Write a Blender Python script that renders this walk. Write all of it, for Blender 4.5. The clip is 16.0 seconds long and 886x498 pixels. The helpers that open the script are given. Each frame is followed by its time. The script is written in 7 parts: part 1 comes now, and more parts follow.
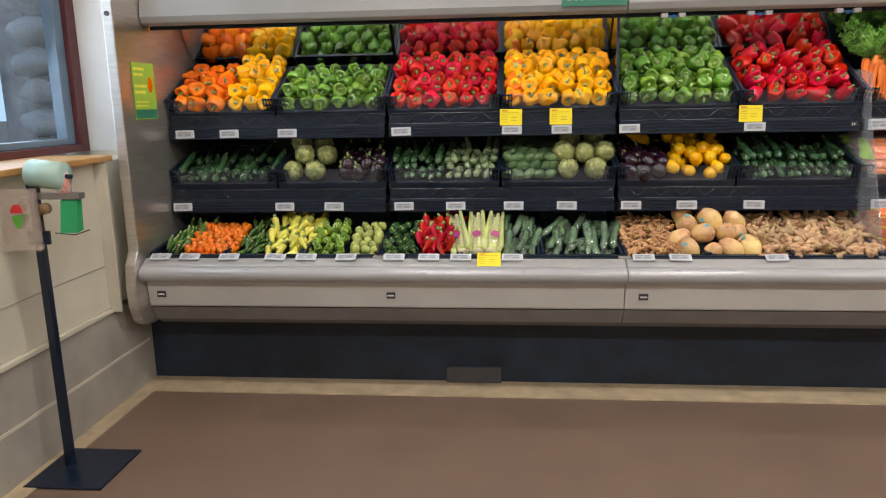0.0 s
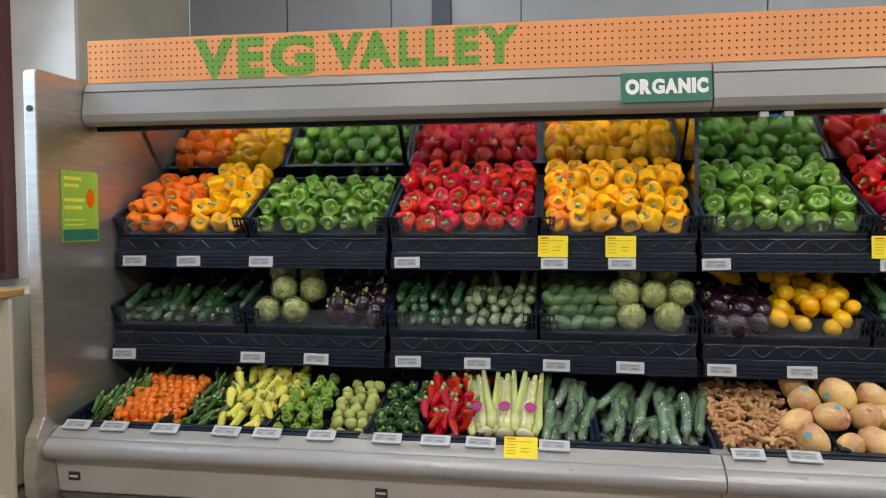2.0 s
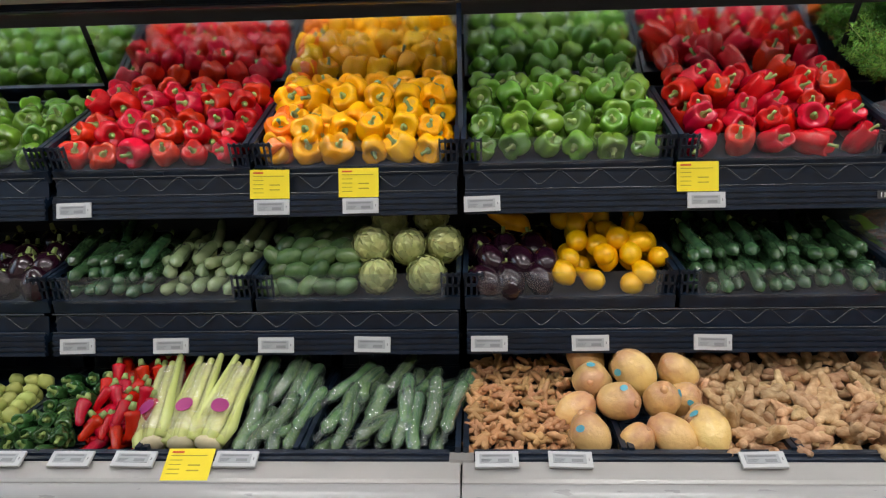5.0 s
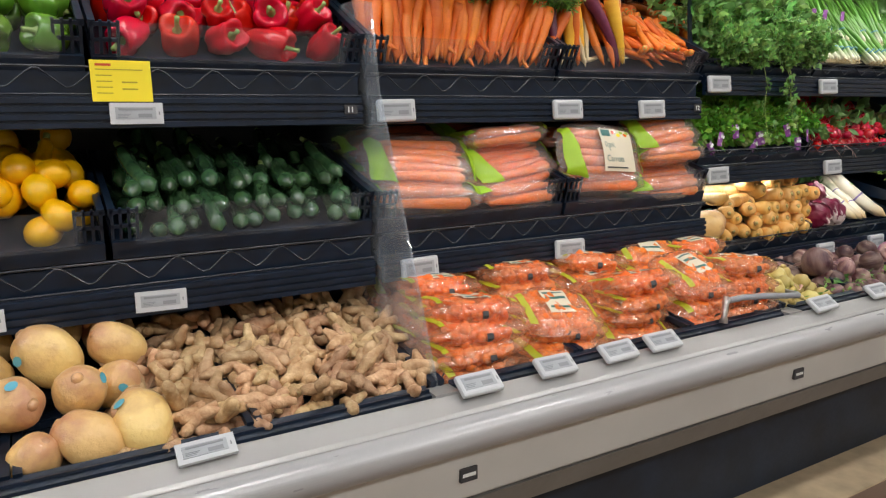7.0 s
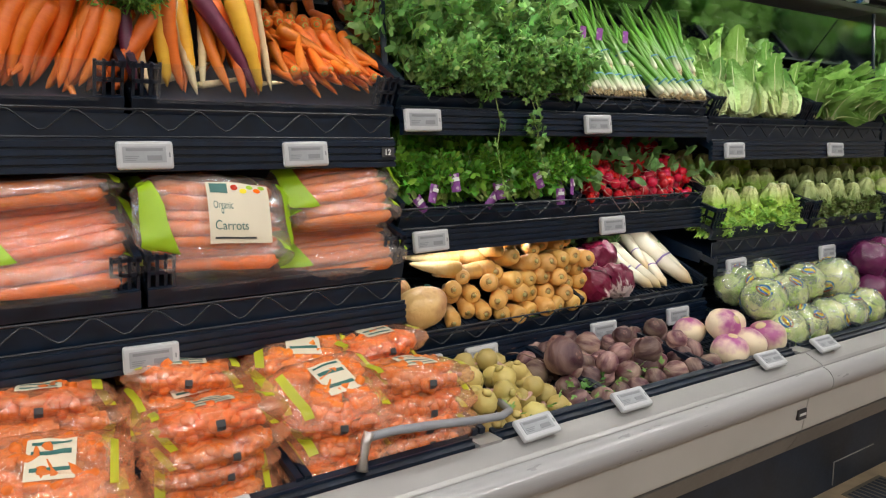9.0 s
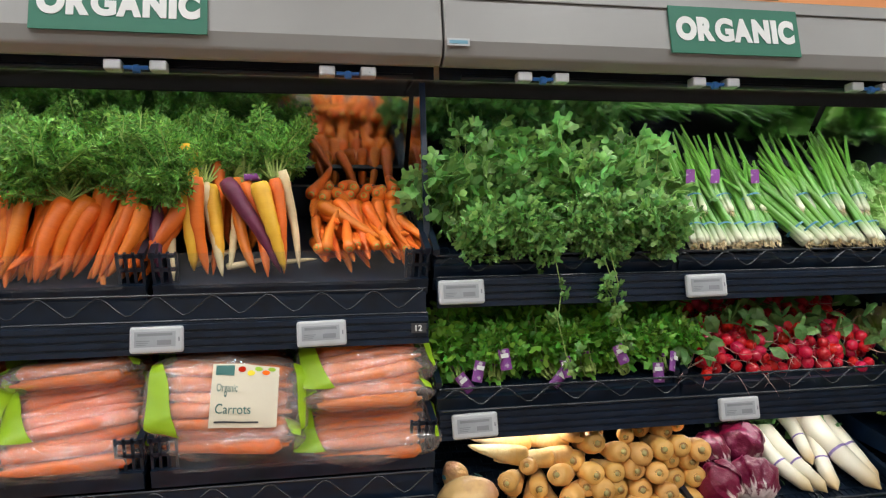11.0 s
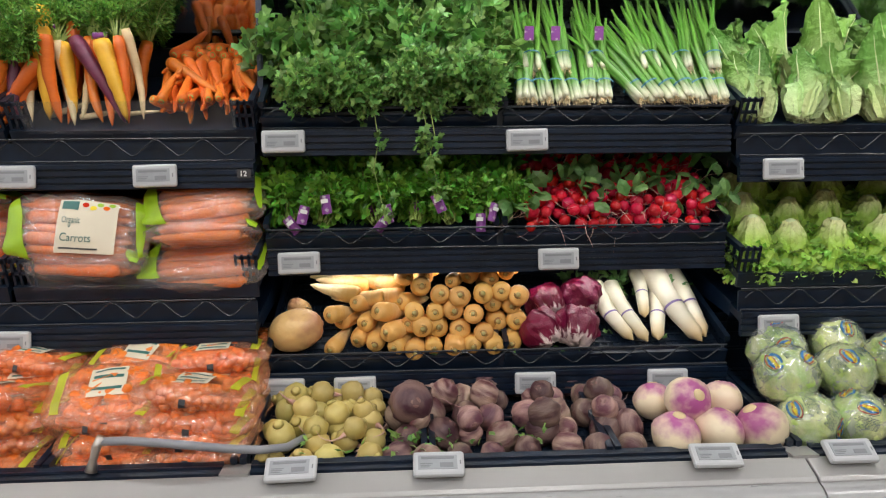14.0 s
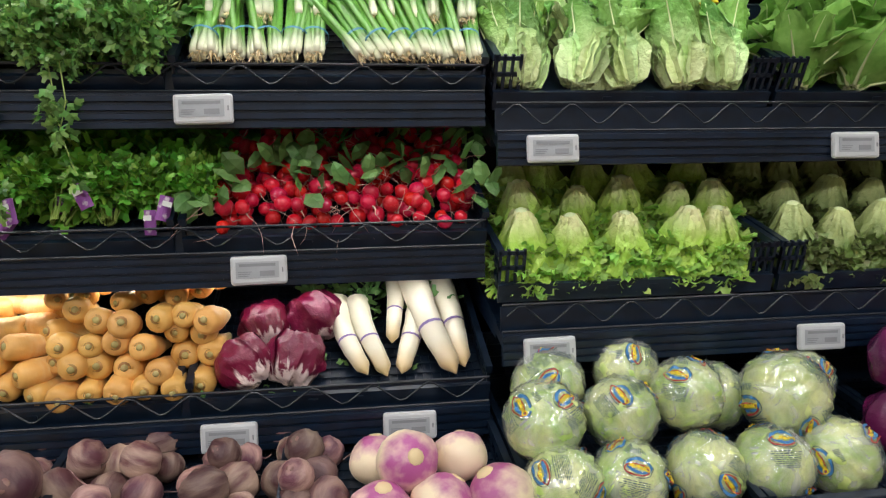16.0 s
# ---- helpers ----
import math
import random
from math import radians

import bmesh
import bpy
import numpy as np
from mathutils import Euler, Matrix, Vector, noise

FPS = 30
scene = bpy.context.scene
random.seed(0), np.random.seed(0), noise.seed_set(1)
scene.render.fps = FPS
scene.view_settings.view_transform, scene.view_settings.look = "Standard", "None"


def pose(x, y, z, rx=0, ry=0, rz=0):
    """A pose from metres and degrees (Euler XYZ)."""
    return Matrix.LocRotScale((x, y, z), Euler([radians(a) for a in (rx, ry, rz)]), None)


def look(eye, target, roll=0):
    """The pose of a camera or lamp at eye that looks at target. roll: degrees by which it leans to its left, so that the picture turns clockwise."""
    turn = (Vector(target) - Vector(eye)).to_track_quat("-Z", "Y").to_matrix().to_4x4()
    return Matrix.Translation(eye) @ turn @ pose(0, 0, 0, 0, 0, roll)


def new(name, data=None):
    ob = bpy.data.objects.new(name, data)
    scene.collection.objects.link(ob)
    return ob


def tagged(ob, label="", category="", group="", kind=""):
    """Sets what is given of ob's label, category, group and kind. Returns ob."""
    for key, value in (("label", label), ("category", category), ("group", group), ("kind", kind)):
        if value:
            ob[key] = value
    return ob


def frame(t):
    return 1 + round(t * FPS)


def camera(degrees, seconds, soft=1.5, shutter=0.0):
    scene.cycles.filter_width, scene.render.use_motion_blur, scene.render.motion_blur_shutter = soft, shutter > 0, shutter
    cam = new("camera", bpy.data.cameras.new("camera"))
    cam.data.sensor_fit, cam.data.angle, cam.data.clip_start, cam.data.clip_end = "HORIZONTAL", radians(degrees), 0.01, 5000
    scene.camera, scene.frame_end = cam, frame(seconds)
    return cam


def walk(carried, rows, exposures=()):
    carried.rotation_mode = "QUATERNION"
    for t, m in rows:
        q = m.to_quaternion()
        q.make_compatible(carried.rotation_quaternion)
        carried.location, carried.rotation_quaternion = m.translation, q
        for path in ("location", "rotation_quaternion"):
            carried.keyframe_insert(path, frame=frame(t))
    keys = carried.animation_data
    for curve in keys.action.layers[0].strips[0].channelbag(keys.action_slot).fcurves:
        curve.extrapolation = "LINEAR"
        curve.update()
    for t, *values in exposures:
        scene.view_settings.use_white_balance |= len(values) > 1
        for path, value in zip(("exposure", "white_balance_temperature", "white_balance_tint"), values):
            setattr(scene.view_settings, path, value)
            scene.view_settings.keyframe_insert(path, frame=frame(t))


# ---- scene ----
cam = camera(64.5, 16.0, soft=1.2)
PATH = [
    (0, (1.849, -3.409, 1.517), (1.676, -1.460, 1.107), -1),
    (0.5, (1.796, -3.155, 1.540), (1.559, -1.195, 1.218), -0.2),
    (1, (1.852, -2.891, 1.555), (1.574, -0.922, 1.344), 0.3),
    (1.5, (1.866, -2.651, 1.550), (1.573, -0.678, 1.398), 0.2),
    (2, (1.869, -2.427, 1.549), (1.571, -0.452, 1.458), -0.2),
    (2.5, (1.945, -2.225, 1.548), (1.635, -0.249, 1.493), -0.3),
    (3, (2.025, -2.064, 1.479), (1.753, -0.083, 1.498), 0),
    (3.2, (2.049, -1.997, 1.450), (1.806, -0.012, 1.491), 0.1),
    (5.3, (2.541, -1.595, 1.390), (2.516, 0.395, 1.190), -1.5),
    (5.5, (2.566, -1.554, 1.379), (2.648, 0.432, 1.161), -1.4),
    (6, (2.635, -1.439, 1.398), (3.010, 0.505, 1.118), -1),
    (6.5, (2.746, -1.319, 1.355), (3.441, 0.534, 1.066), -1.4),
    (7, (2.935, -1.258, 1.330), (3.915, 0.451, 0.983), -1),
    (7.5, (3.161, -1.229, 1.302), (4.296, 0.373, 0.918), -0.6),
    (8, (3.426, -1.181, 1.316), (4.621, 0.379, 0.944), -0.4),
    (8.5, (3.711, -1.119, 1.347), (4.897, 0.459, 1.021), -0.3),
    (9, (4.007, -1.142, 1.377), (5.098, 0.511, 1.097), -0.3),
    (9.5, (4.245, -1.116, 1.391), (5.192, 0.634, 1.185), -0.4),
    (10, (4.429, -1.057, 1.422), (5.176, 0.796, 1.333), -1),
    (10.2, (4.467, -1.048, 1.449), (5.144, 0.833, 1.383), -0.9),
    (12.3, (4.908, -1.565, 1.532), (4.921, 0.426, 1.720), -1.4),
    (12.5, (4.967, -1.578, 1.522), (4.966, 0.415, 1.696), -1.1),
    (13, (5.101, -1.605, 1.505), (5.079, 0.394, 1.576), -0.4),
    (13.5, (5.135, -1.545, 1.412), (5.152, 0.453, 1.322), -0.4),
    (14, (5.244, -1.414, 1.383), (5.350, 0.570, 1.151), -0.6),
    (14.5, (5.362, -1.289, 1.341), (5.575, 0.679, 1.052), -1),
    (15, (5.547, -1.243, 1.345), (5.842, 0.708, 1.020), -1),
    (15.5, (5.768, -1.165, 1.284), (6.038, 0.803, 1.046), -1.3),
    (16, (5.799, -1.004, 1.349), (6.085, 0.960, 1.098), -0.8),
]
walk(cam, [(t, look(eye, target, roll)) for t, eye, target, roll in PATH],
     [(0.0, 0.12, 6750, 13), (1.0, 0.0, 6600, 11), (2.0, -0.1, 6500, 10), (5.3, -0.08, 6500, 10), (6.5, -0.02, 6500, 10), (8.0, -0.08, 6600, 10), (10.2, -0.17, 6650, 10), (12.3, -0.02, 5700, 5), (13.0, -0.04, 5850, 8), (13.5, -0.17, 6250, 11), (14.3, -0.18, 6500, 10), (15.0, -0.16, 6500, 10), (16.0, -0.02, 6450, 10)])

# ---- world, daylight, lamps ----
world = bpy.data.worlds.new("world")
scene.world = world
world.use_nodes = True
wn = world.node_tree
sky = wn.nodes.new("ShaderNodeTexSky")
sky.sky_type = "NISHITA"
sky.sun_disc = False
sky.sun_elevation, sky.sun_rotation = radians(46), radians(126)
wn.links.new(sky.outputs[0], wn.nodes["Background"].inputs[0])
wn.nodes["Background"].inputs[1].default_value = 0.15
sun = new("sun", bpy.data.lights.new("sun", "SUN"))
sun.data.energy, sun.data.angle, sun.data.color = 4.0, radians(0.6), (1, 0.95, 0.88)
sun.matrix_world = look((7, -5, 9), (0, 0, 0))
scene.view_settings.exposure = 0.0


def lamp(name, at, to, size, power, colour=(1, 0.95, 0.88), spread=180):
    ob = new(name, bpy.data.lights.new(name, "AREA"))
    ob.data.shape, ob.data.size, ob.data.size_y = "RECTANGLE", size[0], size[1]
    ob.data.energy, ob.data.color, ob.data.spread = power, colour, radians(spread)
    ob.matrix_world = look(at, to)
    return ob


CEIL = 3.9
# rows of shop luminaires under the ceiling, as their reflections in the metal show them
LUMINAIRES = [(x, y) for x in (1.2, 3.6, 6.0, 8.4) for y in (-1.3, -4.2)]
for lx, ly in LUMINAIRES:
    lamp("luminaire_light", (lx, ly, CEIL - 0.16), (lx, ly + 0.35, 0), (1.15, 0.16), 27 if ly > -2 else 55, (1, 0.99, 0.975))
# strip lights under the canopy of the display case and under two shelves
for sx in (1.22, 3.66, 6.1, 8.54):
    lamp("canopy_light", (sx, 0.33, 1.93), (sx, 0.58, 1.3), (2.3, 0.03), 4.5, (1, 0.985, 0.96))
lamp("shelf_light", (5.49, 0.47, 1.105), (5.49, 0.40, 0.5), (1.1, 0.02), 1.05, (1, 0.98, 0.94))
# daylight in the window's opening
lamp("window_daylight", (-0.52, -0.6, 2.1), (2, -0.9, 1.2), (1.5, 1.5), 18, (0.8, 0.9, 1))


# ---- materials ----
def material(name, colour, rough=0.5, metal=0.0, vary=0.12, scale=8.0, bump=0.0, bump_scale=60.0, second=None, spread=0.5,
             each=0.0, spec=0.5, stretch=(1, 1, 1), sub=0.0, coat=0.0, island=0.0, mid=0.5):
    m = bpy.data.materials.new(name)
    m.use_nodes = True
    nt = m.node_tree
    b = nt.nodes["Principled BSDF"]
    b.inputs["Roughness"].default_value, b.inputs["Metallic"].default_value = rough, metal
    b.inputs["Specular IOR Level"].default_value = spec
    b.inputs["Coat Weight"].default_value = coat
    b.inputs["Coat Roughness"].default_value = 0.15
    if sub:
        b.inputs["Subsurface Weight"].default_value = sub
        b.inputs["Subsurface Radius"].default_value = (0.01, 0.006, 0.003)
    tc = nt.nodes.new("ShaderNodeTexCoord")
    mp = nt.nodes.new("ShaderNodeMapping")
    mp.inputs["Scale"].default_value = stretch
    nt.links.new(tc.outputs["Object"], mp.inputs[0])
    n1 = nt.nodes.new("ShaderNodeTexNoise")
    n1.inputs["Scale"].default_value, n1.inputs["Detail"].default_value = scale, 6
    nt.links.new(mp.outputs[0], n1.inputs["Vector"])
    ramp = nt.nodes.new("ShaderNodeValToRGB")
    lo, hi = mid - spread / 2, mid + spread / 2
    ramp.color_ramp.elements[0].position, ramp.color_ramp.elements[1].position = lo, hi
    other = second or tuple(c * (1 - 2.2 * vary) for c in colour)
    ramp.color_ramp.elements[0].color, ramp.color_ramp.elements[1].color = (*other, 1), (*(min(1, c * (1 + vary)) if not second else c for c in colour), 1)
    nt.links.new(n1.outputs[0], ramp.inputs[0])
    out = ramp.outputs[0]
    if each or island:
        hsv = nt.nodes.new("ShaderNodeHueSaturation")
        if each:
            info = nt.nodes.new("ShaderNodeObjectInfo").outputs["Random"]
        else:
            info = nt.nodes.new("ShaderNodeNewGeometry").outputs["Random Per Island"]
        k = each or island
        r1 = nt.nodes.new("ShaderNodeMapRange")
        r1.inputs["To Min"].default_value, r1.inputs["To Max"].default_value = 1 - k, 1 + k
        nt.links.new(info, r1.inputs["Value"])
        nt.links.new(r1.outputs[0], hsv.inputs["Value"])
        mul = nt.nodes.new("ShaderNodeMath")
        mul.operation, mul.inputs[1].default_value = "MULTIPLY", 7.31
        frc = nt.nodes.new("ShaderNodeMath")
        frc.operation = "FRACT"
        nt.links.new(info, mul.inputs[0])
        nt.links.new(mul.outputs[0], frc.inputs[0])
        r2 = nt.nodes.new("ShaderNodeMapRange")
        r2.inputs["To Min"].default_value, r2.inputs["To Max"].default_value = 0.5 - k * 0.05, 0.5 + k * 0.05
        nt.links.new(frc.outputs[0], r2.inputs["Value"])
        nt.links.new(r2.outputs[0], hsv.inputs["Hue"])
        nt.links.new(out, hsv.inputs["Color"])
        out = hsv.outputs[0]
    nt.links.new(out, b.inputs["Base Color"])
    # fine unevenness of the gloss
    n2 = nt.nodes.new("ShaderNodeTexNoise")
    n2.inputs["Scale"].default_value, n2.inputs["Detail"].default_value = bump_scale, 4
    nt.links.new(mp.outputs[0], n2.inputs["Vector"])
    rr = nt.nodes.new("ShaderNodeMapRange")
    rr.inputs["To Min"].default_value, rr.inputs["To Max"].default_value = max(0.02, rough - 0.07), min(1, rough + 0.07)
    nt.links.new(n2.outputs[0], rr.inputs["Value"])
    nt.links.new(rr.outputs[0], b.inputs["Roughness"])
    if bump:
        bp = nt.nodes.new("ShaderNodeBump")
        bp.inputs["Strength"].default_value, bp.inputs["Distance"].default_value = bump, 0.01
        nt.links.new(n2.outputs[0], bp.inputs["Height"])
        nt.links.new(bp.outputs[0], b.inputs["Normal"])
    return m


def clear(name, tint=(0.95, 0.97, 1.0), rough=0.03, body=0.10, haze=(0.8, 0.85, 0.9), crinkle=0.0, sheen=0.03, fold=45):
    """Clear plastic sheet: mostly see-through, with a glossy skin and a trace of haze."""
    m = bpy.data.materials.new(name)
    m.use_nodes = True
    nt = m.node_tree
    b = nt.nodes["Principled BSDF"]
    b.inputs["Base Color"].default_value = (*haze, 1)
    b.inputs["Roughness"].default_value = rough
    tr = nt.nodes.new("ShaderNodeBsdfTransparent")
    tr.inputs[0].default_value = (*tint, 1)
    mix = nt.nodes.new("ShaderNodeMixShader")
    n = nt.nodes.new("ShaderNodeTexNoise")
    n.inputs["Scale"].default_value, n.inputs["Detail"].default_value, n.inputs["Distortion"].default_value = (fold, 6, 2.5) if crinkle else (14, 5, 0)
    tc = nt.nodes.new("ShaderNodeTexCoord")
    nt.links.new(tc.outputs["Object"], n.inputs["Vector"])
    r = nt.nodes.new("ShaderNodeMapRange")
    r.inputs["From Min"].default_value, r.inputs["From Max"].default_value = 0.3, 0.7
    r.inputs["To Min"].default_value, r.inputs["To Max"].default_value = (0.0, body * 2.4) if crinkle else (body * 0.5, body * 1.6)
    nt.links.new(n.outputs[0], r.inputs["Value"])
    nt.links.new(r.outputs[0], mix.inputs[0])
    nt.links.new(tr.outputs[0], mix.inputs[1])
    nt.links.new(b.outputs[0], mix.inputs[2])
    gl = nt.nodes.new("ShaderNodeBsdfGlossy")
    gl.inputs["Roughness"].default_value = rough
    lw = nt.nodes.new("ShaderNodeLayerWeight")
    lw.inputs[0].default_value = 0.5
    pw = nt.nodes.new("ShaderNodeMath")
    pw.operation, pw.inputs[1].default_value = "POWER", 4.0
    nt.links.new(lw.outputs["Facing"], pw.inputs[0])
    fr = nt.nodes.new("ShaderNodeMath")
    fr.operation, fr.inputs[1].default_value, fr.inputs[2].default_value = "MULTIPLY_ADD", 0.45, sheen
    nt.links.new(pw.outputs[0], fr.inputs[0])
    mix2 = nt.nodes.new("ShaderNodeMixShader")
    nt.links.new(fr.outputs[0], mix2.inputs[0])
    nt.links.new(mix.outputs[0], mix2.inputs[1])
    nt.links.new(gl.outputs[0], mix2.inputs[2])
    nt.links.new(mix2.outputs[0], nt.nodes["Material Output"].inputs[0])
    if crinkle:
        n2 = nt.nodes.new("ShaderNodeTexNoise")
        n2.inputs["Scale"].default_value, n2.inputs["Detail"].default_value, n2.inputs["Distortion"].default_value = fold, 3, 1.5
        nt.links.new(tc.outputs["Object"], n2.inputs["Vector"])
        bp = nt.nodes.new("ShaderNodeBump")
        bp.inputs["Strength"].default_value, bp.inputs["Distance"].default_value = crinkle, 0.006
        nt.links.new(n2.outputs[0], bp.inputs["Height"])
        for q in (b.inputs["Normal"], gl.inputs["Normal"]):
            nt.links.new(bp.outputs[0], q)
    return m


def glow(name, colour, strength):
    m = bpy.data.materials.new(name)
    m.use_nodes = True
    b = m.node_tree.nodes["Principled BSDF"]
    b.inputs["Base Color"].default_value = (0.03, 0.03, 0.03, 1)
    b.inputs["Emission Color"].default_value = (*colour, 1)
    b.inputs["Emission Strength"].default_value = strength
    return m


FLOOR = material("polished_concrete", (0.195, 0.128, 0.092), 0.36, vary=0.10, scale=2.4, bump=0.03, bump_scale=180, spread=0.7)
CURB = material("beige_tile", (0.52, 0.40, 0.26), 0.5, vary=0.15, scale=9, bump=0.05)
WALL = material("cream_wall_panel", (0.62, 0.58, 0.47), 0.42, vary=0.07, scale=3, bump=0.02)
WALLLOW = material("scuffed_grey_panel", (0.40, 0.37, 0.32), 0.45, vary=0.16, scale=4, bump=0.04, spread=0.7)
WHITEPAINT = material("white_paint", (0.74, 0.74, 0.72), 0.55, vary=0.05, scale=5, bump=0.03)
PANEL = material("grey_metal_panel", (0.32, 0.345, 0.375), 0.42, 0.35, vary=0.10, scale=1.6, bump=0.02)
COLUMN = material("blue_grey_steel", (0.10, 0.13, 0.17), 0.5, vary=0.1)
STEEL = material("brushed_steel", (0.62, 0.58, 0.54), 0.33, 0.85, vary=0.08, scale=5, bump=0.03, bump_scale=90, stretch=(1, 1, 14))
FASCIA = material("pewter_enamel", (0.33, 0.325, 0.315), 0.44, 0.1, vary=0.05, scale=3, bump=0.01)
LIPMETAL = material("satin_grey_enamel", (0.41, 0.405, 0.40), 0.37, 0.35, vary=0.06, scale=4, bump=0.01)
BUMPER = material("grey_rubber_bumper", (0.42, 0.42, 0.43), 0.3, 0.2, vary=0.07, scale=5, bump=0.01, stretch=(0.2, 1, 1))
CREAMMETAL = material("stone_grey_enamel", (0.64, 0.63, 0.60), 0.38, 0.1, vary=0.05, scale=3)
KICK = material("navy_kick_plate", (0.011, 0.022, 0.043), 0.5, vary=0.3, scale=6)
BLACK = material("black_plastic", (0.006, 0.015, 0.033), 0.38, vary=0.3, scale=20, bump=0.03)
BLACKMET = material("black_powder_coat", (0.005, 0.014, 0.034), 0.32, vary=0.25, scale=25, bump=0.02)
WIRE = material("black_wire", (0.014, 0.019, 0.028), 0.35, 0.0, vary=0.2)
PEG = material("pegboard_orange", (0.88, 0.36, 0.135), 0.6, vary=0.06, scale=3, bump=0.05, bump_scale=40)
HOLE = material("peg_hole_dark", (0.10, 0.045, 0.02), 0.9)
MAROON = material("maroon_window_frame", (0.11, 0.028, 0.03), 0.42, vary=0.1)
WOOD = material("varnished_pine", (0.55, 0.30, 0.10), 0.4, vary=0.2, scale=6, stretch=(8, 1, 8))
BLUEFR = material("grey_blue_sash", (0.15, 0.22, 0.29), 0.4)
GLASS = clear("window_glass", (0.93, 0.97, 1.0), 0.02, 0.02)
PLEXI = clear("clear_plexi", (0.96, 0.98, 1.0), 0.05, 0.02, sheen=0.022)
PLEXI2 = clear("clear_divider", (0.90, 0.93, 0.97), 0.06, 0.11)
FILM = clear("crinkled_film", (1, 0.985, 0.97), 0.13, 0.11, (0.95, 0.80, 0.74), 1.0, 0.12, 28)
FILM2 = clear("cabbage_film", (1, 1, 0.98), 0.14, 0.17, (0.95, 0.98, 0.95), 1.0, 0.14, 15)
FILM3 = clear("orange_bag_film", (1, 0.97, 0.94), 0.18, 0.22, (0.94, 0.40, 0.20), 1.0, 0.10, 20)
FILM4 = clear("shrink_wrap", (0.98, 1, 0.98), 0.13, 0.055, (0.85, 0.95, 0.92), 1.0, 0.13, 32)
WHITEPL = material("white_label_plastic", (0.56, 0.575, 0.60), 0.4, vary=0.05)
SCREEN = material("grey_paper_screen", (0.38, 0.40, 0.43), 0.5, vary=0.06, scale=30)
INK = material("dark_ink", (0.05, 0.05, 0.055), 0.6)
PALEINK = material("grey_ink", (0.26, 0.27, 0.29), 0.6)
YTAG = material("yellow_card", (0.90, 0.72, 0.02), 0.55, vary=0.04)
GREENSIGN = material("deep_green_card", (0.022, 0.17, 0.105), 0.5, vary=0.06)
LETTERG = material("grass_green_letter", (0.16, 0.36, 0.05), 0.6, vary=0.05)
LETTERD = material("forest_green_letter", (0.02, 0.15, 0.065), 0.6, vary=0.05)
LETTERY = material("yellow_letter", (0.95, 0.70, 0.01), 0.6, vary=0.05)
LETTERW = material("white_letter", (0.85, 0.86, 0.85), 0.6, vary=0.03)
MIRROR = material("mirror", (0.72, 0.78, 0.79), 0.08, 1.0, vary=0.03, scale=3)
CEILM = material("ceiling_deck", (0.55, 0.55, 0.54), 0.7, vary=0.05)
DARKIN = material("case_liner_black", (0.007, 0.013, 0.026), 0.4, vary=0.2, scale=5)
LENSM = glow("lamp_diffuser", (1, 0.95, 0.88), 4.0)
STRIP = glow("strip_diffuser", (1, 0.985, 0.96), 3.4)


